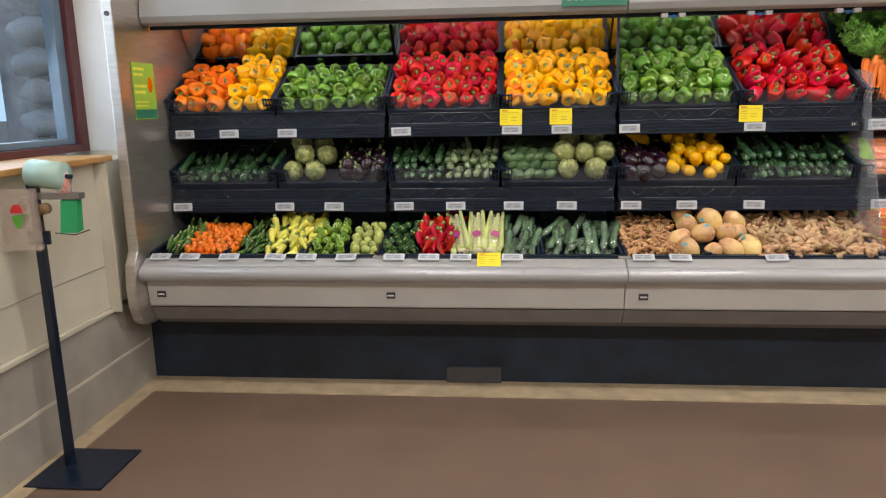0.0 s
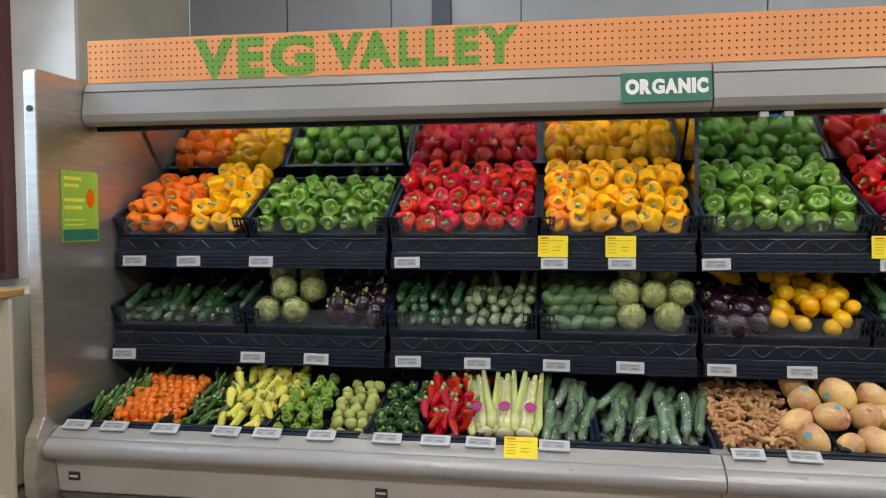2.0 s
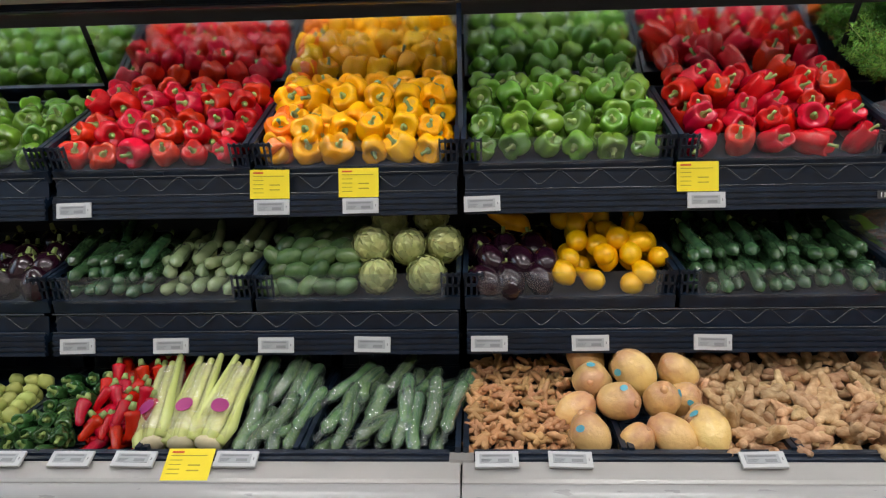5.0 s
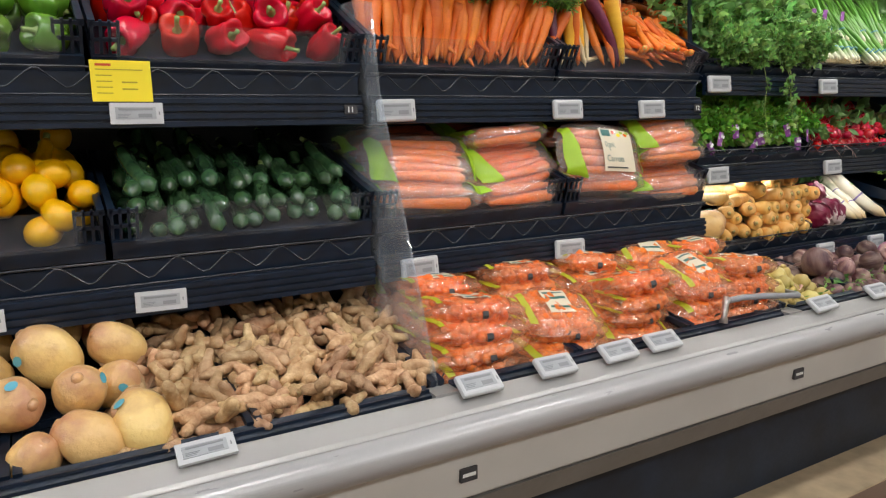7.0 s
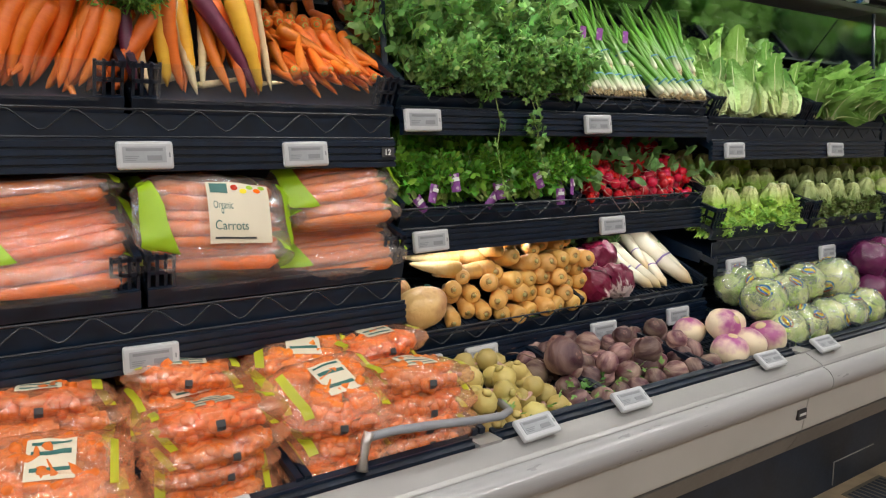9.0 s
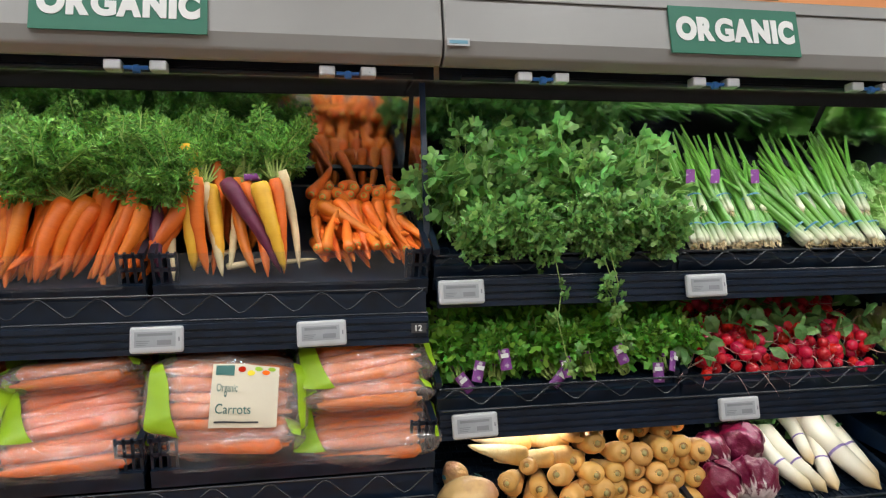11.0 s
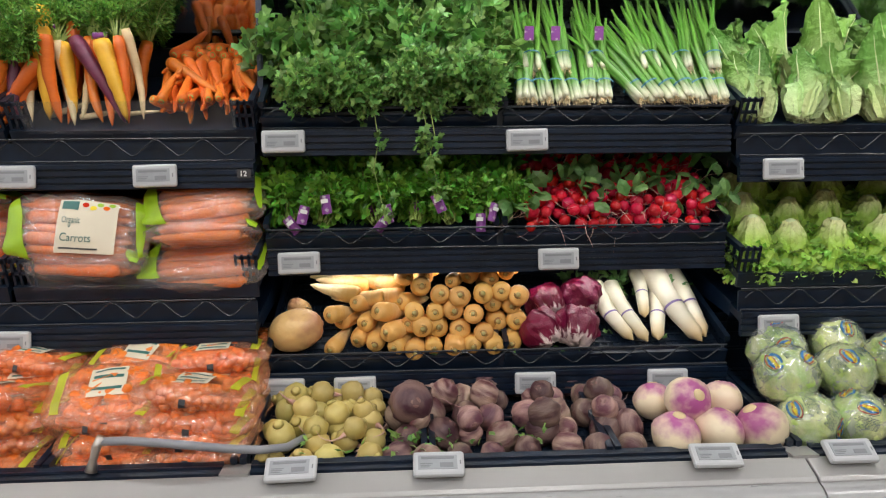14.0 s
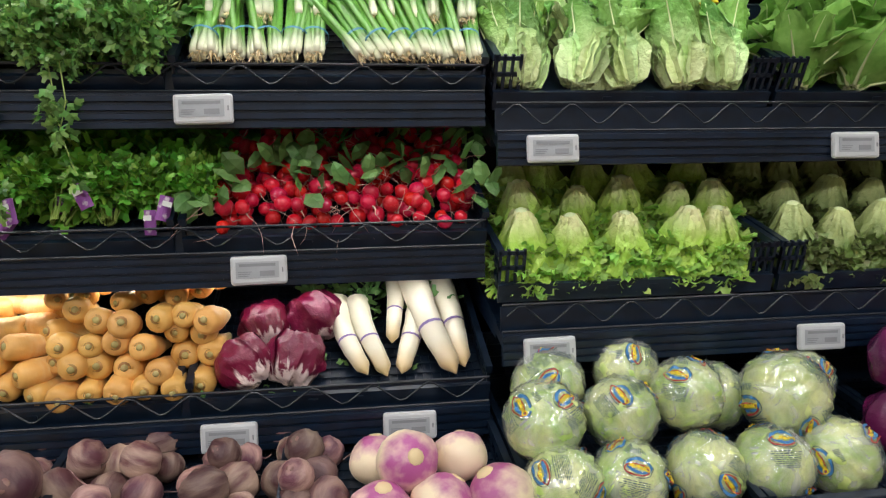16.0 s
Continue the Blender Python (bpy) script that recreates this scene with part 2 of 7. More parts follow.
# ---- mesh helpers ----
class G:
    """Collects vertices and faces for one mesh."""

    def __init__(self):
        self.v, self.f = [], []

    def add(self, vs, fs):
        o = len(self.v)
        self.v += [tuple(p) for p in vs]
        self.f += [tuple(i + o for i in q) for q in fs]
        return self

    def box(self, x0, x1, y0, y1, z0, z1, m=None):
        vs = [Vector((x, y, z)) for z in (z0, z1) for y in (y0, y1) for x in (x0, x1)]
        if m:
            vs = [m @ p for p in vs]
        return self.add(vs, [(0, 2, 3, 1), (4, 5, 7, 6), (0, 1, 5, 4), (2, 6, 7, 3), (0, 4, 6, 2), (1, 3, 7, 5)])

    def prism(self, pts, x0, x1):
        """A (y, z) outline drawn out along x."""
        n = len(pts)
        vs = [(x0, y, z) for y, z in pts] + [(x1, y, z) for y, z in pts]
        fs = [(i, (i + 1) % n, n + (i + 1) % n, n + i) for i in range(n)]
        return self.add(vs, fs + [tuple(range(n))[::-1], tuple(range(n, 2 * n))])

    def tube(self, pts, r, seg=6, cap=True):
        pts = [Vector(p) for p in pts]
        rs = r if isinstance(r, (list, tuple)) else [r] * len(pts)
        vs, fs, n = [], [], len(pts)
        d0 = (pts[1] - pts[0]).normalized()
        side = d0.cross(Vector((0, 0, 1)) if abs(d0.z) < 0.9 else Vector((1, 0, 0))).normalized()
        for i, p in enumerate(pts):
            d = (pts[min(i + 1, n - 1)] - pts[max(i - 1, 0)]).normalized()
            side = (side - d * side.dot(d)).normalized()
            up = d.cross(side)
            for k in range(seg):
                a = 2 * math.pi * k / seg
                vs.append(p + (side * math.cos(a) + up * math.sin(a)) * rs[i])
        for i in range(n - 1):
            for k in range(seg):
                a, b = i * seg + k, i * seg + (k + 1) % seg
                fs.append((a, b, b + seg, a + seg))
        if cap:
            fs += [tuple(range(seg))[::-1], tuple(range((n - 1) * seg, n * seg))]
        return self.add(vs, fs)

    def ball(self, fn, seg=14, rings=9):
        """A closed round body: fn(azimuth, polar angle) gives the point."""
        vs = [fn(0, 0)]
        for j in range(1, rings):
            vs += [fn(2 * math.pi * k / seg, math.pi * j / rings) for k in range(seg)]
        vs.append(fn(0, math.pi))
        fs = [(0, 1 + k, 1 + (k + 1) % seg) for k in range(seg)]
        for j in range(rings - 2):
            for k in range(seg):
                a, b = 1 + j * seg + k, 1 + j * seg + (k + 1) % seg
                fs.append((a, a + seg, b + seg, b))
        e = len(vs) - 1
        fs += [(e, 1 + (rings - 2) * seg + (k + 1) % seg, 1 + (rings - 2) * seg + k) for k in range(seg)]
        return self.add(vs, fs)

    def mesh(self, name, mat, smooth=False):
        me = bpy.data.meshes.new(name)
        me.from_pydata(self.v, [], self.f)
        me.update()
        me.materials.append(mat)
        if smooth:
            me.polygons.foreach_set("use_smooth", [True] * len(me.polygons))
        return me


def thing(name, label, category, group="", kind="", m=None, data=None):
    ob = tagged(new(name, data), label, category, group, kind)
    if m is not None:
        ob.matrix_world = m
    return ob


def part(name, g, mat, parent, label="", smooth=False, m=None, bevel=0.0):
    ob = new(name, g.mesh(name, mat, smooth) if isinstance(g, G) else g)
    ob.parent = parent
    if m is not None:
        ob.matrix_basis = m
    if bevel:
        md = ob.modifiers.new("bevel", "BEVEL")
        md.width, md.segments, md.limit_method = bevel, 2, "ANGLE"
    if label:
        tagged(ob, label)
    return ob


def text_mesh(s, size, mat, bold=0.0, depth=0.0015, space=1.0, name="lettering"):
    cu = bpy.data.curves.new(name, "FONT")
    cu.body, cu.size, cu.extrude, cu.offset, cu.space_character = s, size, depth, bold, space
    ob = bpy.data.objects.new(name, cu)
    scene.collection.objects.link(ob)
    dg = bpy.context.evaluated_depsgraph_get()
    me = bpy.data.meshes.new_from_object(ob.evaluated_get(dg))
    bpy.data.objects.remove(ob)
    me.materials.clear()
    me.materials.append(mat)
    return me


def width_of(me):
    xs = [v.co.x for v in me.vertices]
    zs = [v.co.y for v in me.vertices]
    return min(xs), max(xs), min(zs), max(zs)


# ---- the room ----
XL, XR, YB, YF = -0.15, 11.5, 1.35, -7.0
BAY = 1.22
NB = 8

ob = thing("floor", "brown-grey polished concrete shop floor", "floor", kind="structure")
part("slab", G().box(-0.75, XR + 0.2, YF - 0.2, YB + 0.3, -0.12, 0), FLOOR, ob)
part("curb_strip", G().box(XL, XR, 0.03, 0.235, 0.0, 0.006), CURB, ob, "beige tile strip along the case")
part("curb_strip", G().box(XL, XL + 0.10, YF, 0.028, 0.0, 0.006), CURB, ob, "beige tile strip along the wall")
ob = thing("ceiling", "pale exposed shop ceiling", "ceiling", kind="structure")
part("deck", G().box(-0.75, XR + 0.2, YF - 0.2, YB + 0.3, CEIL, CEIL + 0.15), CEILM, ob)

# window wall: opening from y0 to y1, set deep
WY0, WY1, WZ0, WZ1 = -1.75, 0.36, 1.285, 2.9
ob = thing("wall_west", "cream panelled wall with grey scuffed lower panels", "wall", kind="structure")
g = G()
g.box(-0.6, XL, YF, YB, 0.52, WZ0 - 0.03)
g.box(-0.6, XL, YF, WY0, WZ0 - 0.03, CEIL)
g.box(-0.6, XL, WY1, YB, WZ0 - 0.03, CEIL)
g.box(-0.6, XL, WY0, WY1, WZ1, CEIL)
part("upper_wall", g, WALL, ob)
part("lower_panel", G().box(-0.6, XL + 0.012, YF, YB, 0.0, 0.497), WALLLOW, ob, "scuffed grey lower wall panel")
part("dado_rail", G().prism([(0, 0)] * 0 + [(YF, 0.497), (YF, 0.52), (-0.10, 0.52), (-0.10, 0.497)], XL, XL + 0.026), WALL, ob, "pale dado rail", bevel=0.004)
part("panel_seam", G().box(XL, XL + 0.003, YF, -0.1, 0.735, 0.741), WALLLOW, ob)
part("panel_seam", G().box(XL + 0.012, XL + 0.016, YF, 0.2, 0.235, 0.25), WALL, ob, "pale scuffed joint")
part("corner_strip", G().box(XL, XL + 0.06, -0.13, -0.115, 0.5, 1.25), WALL, ob)
ob = thing("window_1", "maroon-framed shop window with daylight outside", "window", kind="structure")
g = G()
fx0, fx1 = -0.56, -0.45
g.box(fx0, fx1, WY1 - 0.075, WY1, WZ0, WZ1)
g.box(fx0, fx1, WY0, WY0 + 0.075, WZ0, WZ1)
g.box(fx0, fx1, WY0 + 0.075, WY1 - 0.075, WZ0, WZ0 + 0.04)
g.box(fx0, fx1, WY0 + 0.075, WY1 - 0.075, WZ1 - 0.075, WZ1)
part("window_frame", g, MAROON, ob, bevel=0.004)
g = G()
g.box(-0.54, -0.48, WY1 - 0.15, WY1 - 0.077, WZ0 + 0.042, WZ1 - 0.08)
g.box(-0.54, -0.48, WY0 + 0.077, WY1 - 0.15, WZ0 + 0.042, WZ0 + 0.075)
g.box(-0.54, -0.48, -0.72, -0.66, WZ0 + 0.076, WZ1 - 0.08)
part("sash", g, BLUEFR, ob, "grey-blue inner sash", bevel=0.003)
pane = part("pane", G().box(-0.515, -0.509, WY0 + 0.08, WY1 - 0.152, WZ0 + 0.076, WZ1 - 0.085), GLASS, ob)
pane.visible_shadow = False
part("window_sill", G().box(-0.6, -0.095, WY0 - 0.1, -0.04, WZ0 - 0.028, WZ0 + 0.002), WOOD, ob, "varnished pine sill", bevel=0.006)
ob = thing("reveal", "white painted window reveal", "wall", kind="structure")
part("reveal_board", G().box(-0.45, XL + 0.004, WY1 - 0.004, WY1 + 0.02, WZ0, CEIL - 0.01), WHITEPAINT, ob)

# back wall above the case: grey metal panels with open seams and columns
ob = thing("wall_north", "grey metal panel wall above the display case", "wall", kind="structure")
part("backing", G().box(XL, XR, YB + 0.02, YB + 0.2, 0, CEIL), COLUMN, ob)
xs = [XL, 0.43, 1.02, 1.72, 2.95, 4.27, 5.05, 5.92, 6.9, 8.1, 9.3, XR]
for a, b in zip(xs, xs[1:]):
    part("panel", G().box(a + 0.004, b - 0.004, YB, YB + 0.019, 0.01, CEIL - 0.01), PANEL, ob)
for cx in (1.30, 4.72):
    part("column", G().box(cx - 0.05, cx + 0.05, YB - 0.05, YB - 0.002, 0, CEIL), COLUMN, ob, "dark blue-grey steel column")
for cx in (5.46, 6.42):
    part("pipe", G().tube([(cx, YB - 0.03, 2.0), (cx, YB - 0.03, CEIL)], 0.016, 10), PANEL, ob, "thin pale conduit", smooth=True)
ob = thing("wall_south", "plain pale shop wall", "wall", kind="structure")
part("wall_face", G().box(-0.6, XR, YF - 0.2, YF, 0, CEIL), WALL, ob)
ob = thing("wall_east", "plain pale shop wall", "wall", kind="structure")
part("wall_face", G().box(XR, XR + 0.2, YF - 0.2, YB + 0.2, 0, CEIL), WALL, ob)

for lx, ly in LUMINAIRES:
    ob = thing("luminaire", "linear white shop luminaire under the ceiling", "lamp", "shop luminaires", m=pose(lx, ly, CEIL))
    part("housing", G().box(-0.6, 0.6, -0.1, 0.1, -0.145, -0.001), WHITEPAINT, ob, bevel=0.005)
    part("diffuser", G().box(-0.58, 0.58, -0.085, 0.085, -0.153, -0.146), LENSM, ob)

# ---- the display case: base, deck lip, canopy, ends ----
case = thing("display_case", "long open refrigerated produce case in pewter grey metal", "display case")
X0, X1 = 0.0, BAY * NB
part("kick_plate", G().box(XL, X1, 0.235, 0.26, 0, 0.42), KICK, case, "dark navy kick plate")
part("tank", G().prism([(0.235, 0.42), (1.2, 0.42), (1.2, 0.62), (0.03, 0.66), (0.03, 0.44), (0.12, 0.415)], 0.001, X1), BLACKMET, case)
part("back_liner", G().box(0.001, X1, 1.1, 1.18, 0.62, 2.0), DARKIN, case)
LIP = [(0.0, 0.752), (0.012, 0.738), (0.012, 0.70), (-0.05, 0.70), (-0.058, 0.722), (-0.05, 0.729)]
arc = [(-0.048 - 0.046 * math.sin(a), 0.679 + 0.041 * math.cos(a)) for a in [math.pi * i / 26 for i in range(27)]]
BUMP = arc + [(0.0, 0.638), (0.0, 0.70), (-0.04, 0.72)]
FACE = [(-0.026, 0.634), (-0.008, 0.502), (0.0, 0.494), (0.018, 0.494), (0.018, 0.634)]
SKIRT = [(-0.003, 0.489), (0.040, 0.412), (0.11, 0.372), (0.17, 0.366), (0.17, 0.44), (0.05, 0.489)]
CLIPM = material("silver_clip", (0.72, 0.74, 0.78), 0.3, 0.3)
# underside shading below the fascia is put into the skirt's brown-grey colour
SKIRTM = material("shade_brown_grey", (0.20, 0.19, 0.18), 0.45, vary=0.08)
for a, b in ((0.001, 2.438), (2.442, 6.098), (6.102, X1 - 0.001)):
    part("lip", G().prism(LIP, a, b), LIPMETAL, case, "pale satin metal deck lip", bevel=0.003)
    part("bumper", G().prism(BUMP, a, b), BUMPER, case, "rounded grey bumper rail")
    part("fascia", G().prism(FACE, a, b), CREAMMETAL, case, bevel=0.002)
    part("skirt", G().prism(SKIRT, a, b), SKIRTM, case, "grey skirt, darkened for the shade under the fascia")
for bx in (0.075, 1.28, 2.53, 3.70, 4.89, 6.07, 7.27):
    badge = part("badge", G().box(bx - 0.022, bx + 0.022, -0.024, -0.012, 0.548, 0.580), INK, case, "small black maker's badge")
    part("mark", G().box(bx - 0.017, bx + 0.017, -0.0252, -0.0243, 0.560, 0.568), LETTERW, badge)
for k in range(1, NB):
    part("lip_joint", G().box(k * BAY - 0.03, k * BAY + 0.03, -0.004, 0.046, 0.745, 0.7565), LIPMETAL, case, "pale metal joint piece")
for i in range(NB // 2):
    a, b = 2 * BAY * i + 0.002, 2 * BAY * (i + 1) - 0.002
    CAN = [(0.225, 2.096), (0.205, 2.09), (0.192, 2.05), (0.178, 1.965), (0.188, 1.935), (0.215, 1.921), (0.235, 1.925), (0.30, 1.945), (0.46, 1.955), (0.47, 2.0), (1.18, 2.0), (1.18, 2.096)]
    part("canopy", G().prism(CAN, a, b), FASCIA, case, "pewter grey curved canopy", bevel=0.004)
    part("canopy_groove", G().box(a, b, 0.1885, 0.1965, 2.0565, 2.0585), SKIRTM, case)
    part("light_cover", G().box(a + 0.22, b - 0.22, 0.30, 0.345, 1.936, 1.9445), STRIP, case, "lit strip diffuser")
    mist = part("mist_pipe", G().tube([(a + 0.05, 0.262, 1.912), (b - 0.05, 0.262, 1.912)], 0.006, 8), BLACKMET, case, "black misting pipe")
    part("light_shield", G().box(a + 0.004, b - 0.004, 0.270, 0.273, 1.908, 1.9365), BLACKMET, case, "black shield before the strip light")
    if i:
        for k in range(6):
            mx = a + 0.2 + 0.405 * k
            part("clip", G().box(mx - 0.035, mx - 0.003, 0.222, 0.250, 1.899, 1.919), CLIPM, mist, bevel=0.003)
            part("clip", G().box(mx + 0.048, mx + 0.08, 0.222, 0.250, 1.899, 1.919), CLIPM, mist, bevel=0.003)
            part("nozzle", G().tube([(mx + 0.0, 0.232, 1.906), (mx + 0.016, 0.232, 1.905), (mx + 0.018, 0.232, 1.903), (mx + 0.028, 0.232, 1.903), (mx + 0.030, 0.232, 1.905), (mx + 0.045, 0.232, 1.906)], [0.004, 0.004, 0.009, 0.009, 0.004, 0.004], 8), material("blue_nozzle", (0.05, 0.2, 0.6), 0.4) if (i, k) == (1, 0) else bpy.data.materials["blue_nozzle"], mist, "blue nozzle")
# tilted mirror over the top shelf
for i in range(NB):
    a, b = BAY * i + 0.01, BAY * (i + 1) - 0.01
    part("mirror", G().prism([(0.785, 1.735), (0.615, 1.955), (0.622, 1.96), (0.792, 1.74)], a, b), MIRROR, case, "tilted mirror")
    if i % 2 == 0 and i:
        part("partition", G().prism([(0.44, 1.50), (0.80, 1.50), (0.80, 1.952), (0.47, 1.952)], a - 0.014, a - 0.006), MIRROR, case, "polished steel partition")
        part("edge_trim", G().prism([(0.432, 1.50), (0.4395, 1.50), (0.4695, 1.952), (0.462, 1.952)], a - 0.017, a - 0.003), BLACKMET, case, "black partition edge")


def end_panel(x0, x1):
    pts = [(1.18, 2.103), (-0.055, 2.103), (-0.07, 2.09), (-0.07, 0.80), (-0.115, 0.735), (-0.128, 0.62), (-0.122, 0.52), (-0.09, 0.44), (-0.04, 0.405), (0.03, 0.395), (1.18, 0.395)]
    return G().prism(pts, x0, x1)


part("end_panel", end_panel(-0.055, -0.001), STEEL, case, "brushed steel end panel", bevel=0.006)
part("end_panel", end_panel(X1 + 0.001, X1 + 0.05), STEEL, case, "brushed steel end panel", bevel=0.006)
part("badge", G().tube([(-0.028, -0.0705, 1.955), (-0.028, -0.074, 1.955)], 0.012, 14), INK, case)
dv = part("divider", G().prism([(0.02, 0.70), (0.30, 1.42), (0.33, 1.62), (0.42, 1.64), (0.9, 1.64), (0.9, 0.70)], 3 * BAY - 0.003, 3 * BAY + 0.003), PLEXI2, case, "clear plastic divider")
dv.visible_shadow = False
part("vent_cover", G().box(1.535, 1.835, 0.205, 0.234, 0.007, 0.095), material("grey_vinyl", (0.06, 0.06, 0.066), 0.5), case, "small dark cover on the kick plate", bevel=0.003)

st = part("serial_sticker", G().box(4.886, 4.932, 0.1735, 0.1765, 1.953, 1.968), WHITEPL, case, "small white serial sticker")
part("mark", G().box(4.89, 4.928, 0.1728, 0.1734, 1.957, 1.964), material("pale_blue_ink", (0.2, 0.45, 0.6), 0.5), st)
hose = part("mist_hose", G().tube([(5.98, 0.262, 1.93), (6.0, 0.25, 1.925), (6.03, 0.24, 1.885), (6.055, 0.24, 1.88), (6.09, 0.245, 1.90), (6.15, 0.26, 1.915), (6.22, 0.262, 1.925)], 0.005, 8), BLACKMET, case, "black looping mist hose", smooth=True)
part("nozzle", G().tube([(6.045, 0.235, 1.895), (6.05, 0.23, 1.872)], [0.009, 0.006], 8), WHITEPL, hose)
gr = thing("floor_grille", "small metal drain grille in the floor strip", "drain", m=pose(6.93, 0.12, 0.0065))
part("frame", G().box(-0.15, 0.15, -0.065, 0.065, 0, 0.002), material("dull_grille", (0.22, 0.19, 0.14), 0.5, 0.5), gr)
for k in range(9):
    part("slot", G().box(-0.135 + 0.031 * k, -0.115 + 0.031 * k, -0.05, 0.05, 0.0021, 0.0026), KICK, gr)
part("access_edge", G().box(6.80, 6.803, 0.231, 0.2345, 0.02, 0.12).box(6.803, 7.12, 0.231, 0.2345, 0.117, 0.12), LIPMETAL, case, "bright edge of an access panel")

# pegboard with painted letters on top of the canopy
peg = thing("pegboard_sign", "orange pegboard strip with painted green and yellow letters", "sign")
PZ0, PZ1, PY = 2.10, 2.272, 0.23
part("board", G().box(0.0, X1, PY, PY + 0.008, PZ0, PZ1), PEG, peg)
g = G()
for i in range(int(X1 / 0.0254)):
    for j in range(6):
        hx, hz = 0.0127 + 0.0254 * i, PZ0 + 0.022 + 0.0254 * j
        g.add([(hx + 0.0040 * math.cos(math.pi * k / 3), PY - 0.0024, hz + 0.0040 * math.sin(math.pi * k / 3)) for k in range(6)], [(0, 1, 2, 3, 4, 5)])
tagged(part("peg_hole", g, HOLE, peg, "rows of small dark peg holes"), kind="stuff")


SLAB = {"M": [(0, 0), (0.04, 1), (0.32, 1), (0.5, 0.5), (0.68, 1), (0.96, 1), (1, 0), (0.72, 0), (0.70, 0.45), (0.56, 0.1), (0.44, 0.1), (0.30, 0.45), (0.28, 0)],
        "N": [(0, 0), (0, 1), (0.30, 1), (0.70, 0.48), (0.70, 1), (1, 1), (1, 0), (0.72, 0), (0.30, 0.52), (0.30, 0)]}


def letters(spans, mat, z0=PZ0 + 0.003, z1=PZ1 - 0.012):
    for c, a, b in spans:
        if c in SLAB:
            out = SLAB[c]
            n = len(out)
            me = bpy.data.meshes.new("letter")
            me.from_pydata([(x, z, y) for y in (0.0, 0.004) for x, z in out], [], [tuple(range(n, 2 * n))] + [(i, (i + 1) % n, n + (i + 1) % n, n + i) for i in range(n)])
            me.materials.append(mat)
        else:
            me = text_mesh(c, 1.0, mat, 0.07 if c == "O" else 0.05, 0.004)
        p, q, lo, hi = width_of(me)
        for v in me.vertices:
            v.co = (a + (v.co.x - p) / (q - p) * (b - a), PY - 0.0014 - v.co.z * 0.1, z0 + (v.co.y - lo) / (hi - lo) * (z1 - z0))
        part("letter", me, None, peg, "painted letter")


letters([("V", 0.466, 0.634), ("E", 0.651, 0.761), ("G", 0.785, 0.968)], LETTERG)
letters([("V", 1.019, 1.160), ("A", 1.143, 1.280), ("L", 1.300, 1.380), ("L", 1.403, 1.492), ("E", 1.516, 1.608), ("Y", 1.612, 1.757)], LETTERG, PZ0 + 0.022, PZ1 - 0.010)
letters([("S", 3.10, 3.25), ("O", 3.28, 3.47), ("M", 3.50, 3.72), ("E", 3.75, 3.875)], LETTERY)
letters([("M", 3.96, 4.167), ("O", 4.197, 4.388), ("R", 4.414, 4.542), ("E", 4.583, 4.713)], LETTERD)
letters([("G", 4.796, 4.985), ("R", 5.01, 5.14), ("E", 5.18, 5.31), ("E", 5.335, 5.46), ("N", 5.49, 5.675)], LETTERD)


def organic_sign(x):
    ob = thing("organic_sign", "green card sign with white ORGANIC lettering on the canopy", "sign", "organic signs", m=pose(x, 0, 0))
    part("card", G().prism([(0.175, 1.955), (0.170, 1.955), (0.186, 2.062), (0.191, 2.062)], -0.155, 0.155), GREENSIGN, ob)
    for c, (a, b) in zip("ORGANIC", [(-0.142, -0.094), (-0.092, -0.052), (-0.050, -0.006), (-0.006, 0.038), (0.040, 0.082), (0.086, 0.100), (0.103, 0.142)]):
        me = text_mesh(c, 1.0, LETTERW, 0.07 if c != "G" else 0.05, 0.002)
        p, q, lo, hi = width_of(me)
        for v in me.vertices:
            px, pz, py = v.co.x, v.co.y, v.co.z
            zz = 1.983 + (pz - lo) / (hi - lo) * 0.055
            v.co = (a + (px - p) / (q - p) * (b - a), 0.1685 + (zz - 1.955) * 0.15 - py * 0.3, zz)
        part("letter", me, LETTERW, ob)


for sx in (2.28, 4.27, 5.53, 7.9):
    organic_sign(sx)


# ---- shelves, rails, fences, crates ----
R = random.Random(7)
ROW_A, ROW_B = (0.40, 1.475, 27), (0.36, 1.09, 16)
ROW_D1, ROW_D2, ROW_D3 = (0.40, 1.505, 33), (0.40, 1.20, 27), (0.375, 0.885, 22)
DECK = (0.05, 0.712, 9)


def slope(x, row):
    """The frame of a tilted row: x across, y up the slope, z away from it."""
    return pose(x, row[0], row[1], row[2])


def zigzag(x0, x1, y, z0, z1, period=0.115):
    n = int((x1 - x0) / period * 10)
    mid, amp = (z0 + z1) / 2, (z1 - z0) / 2
    return [(x0 + (x1 - x0) * i / n, y, mid + amp * math.asin(0.94 * math.sin(2 * math.pi * (x1 - x0) * i / n / period)) / 1.22) for i in range(n + 1)]


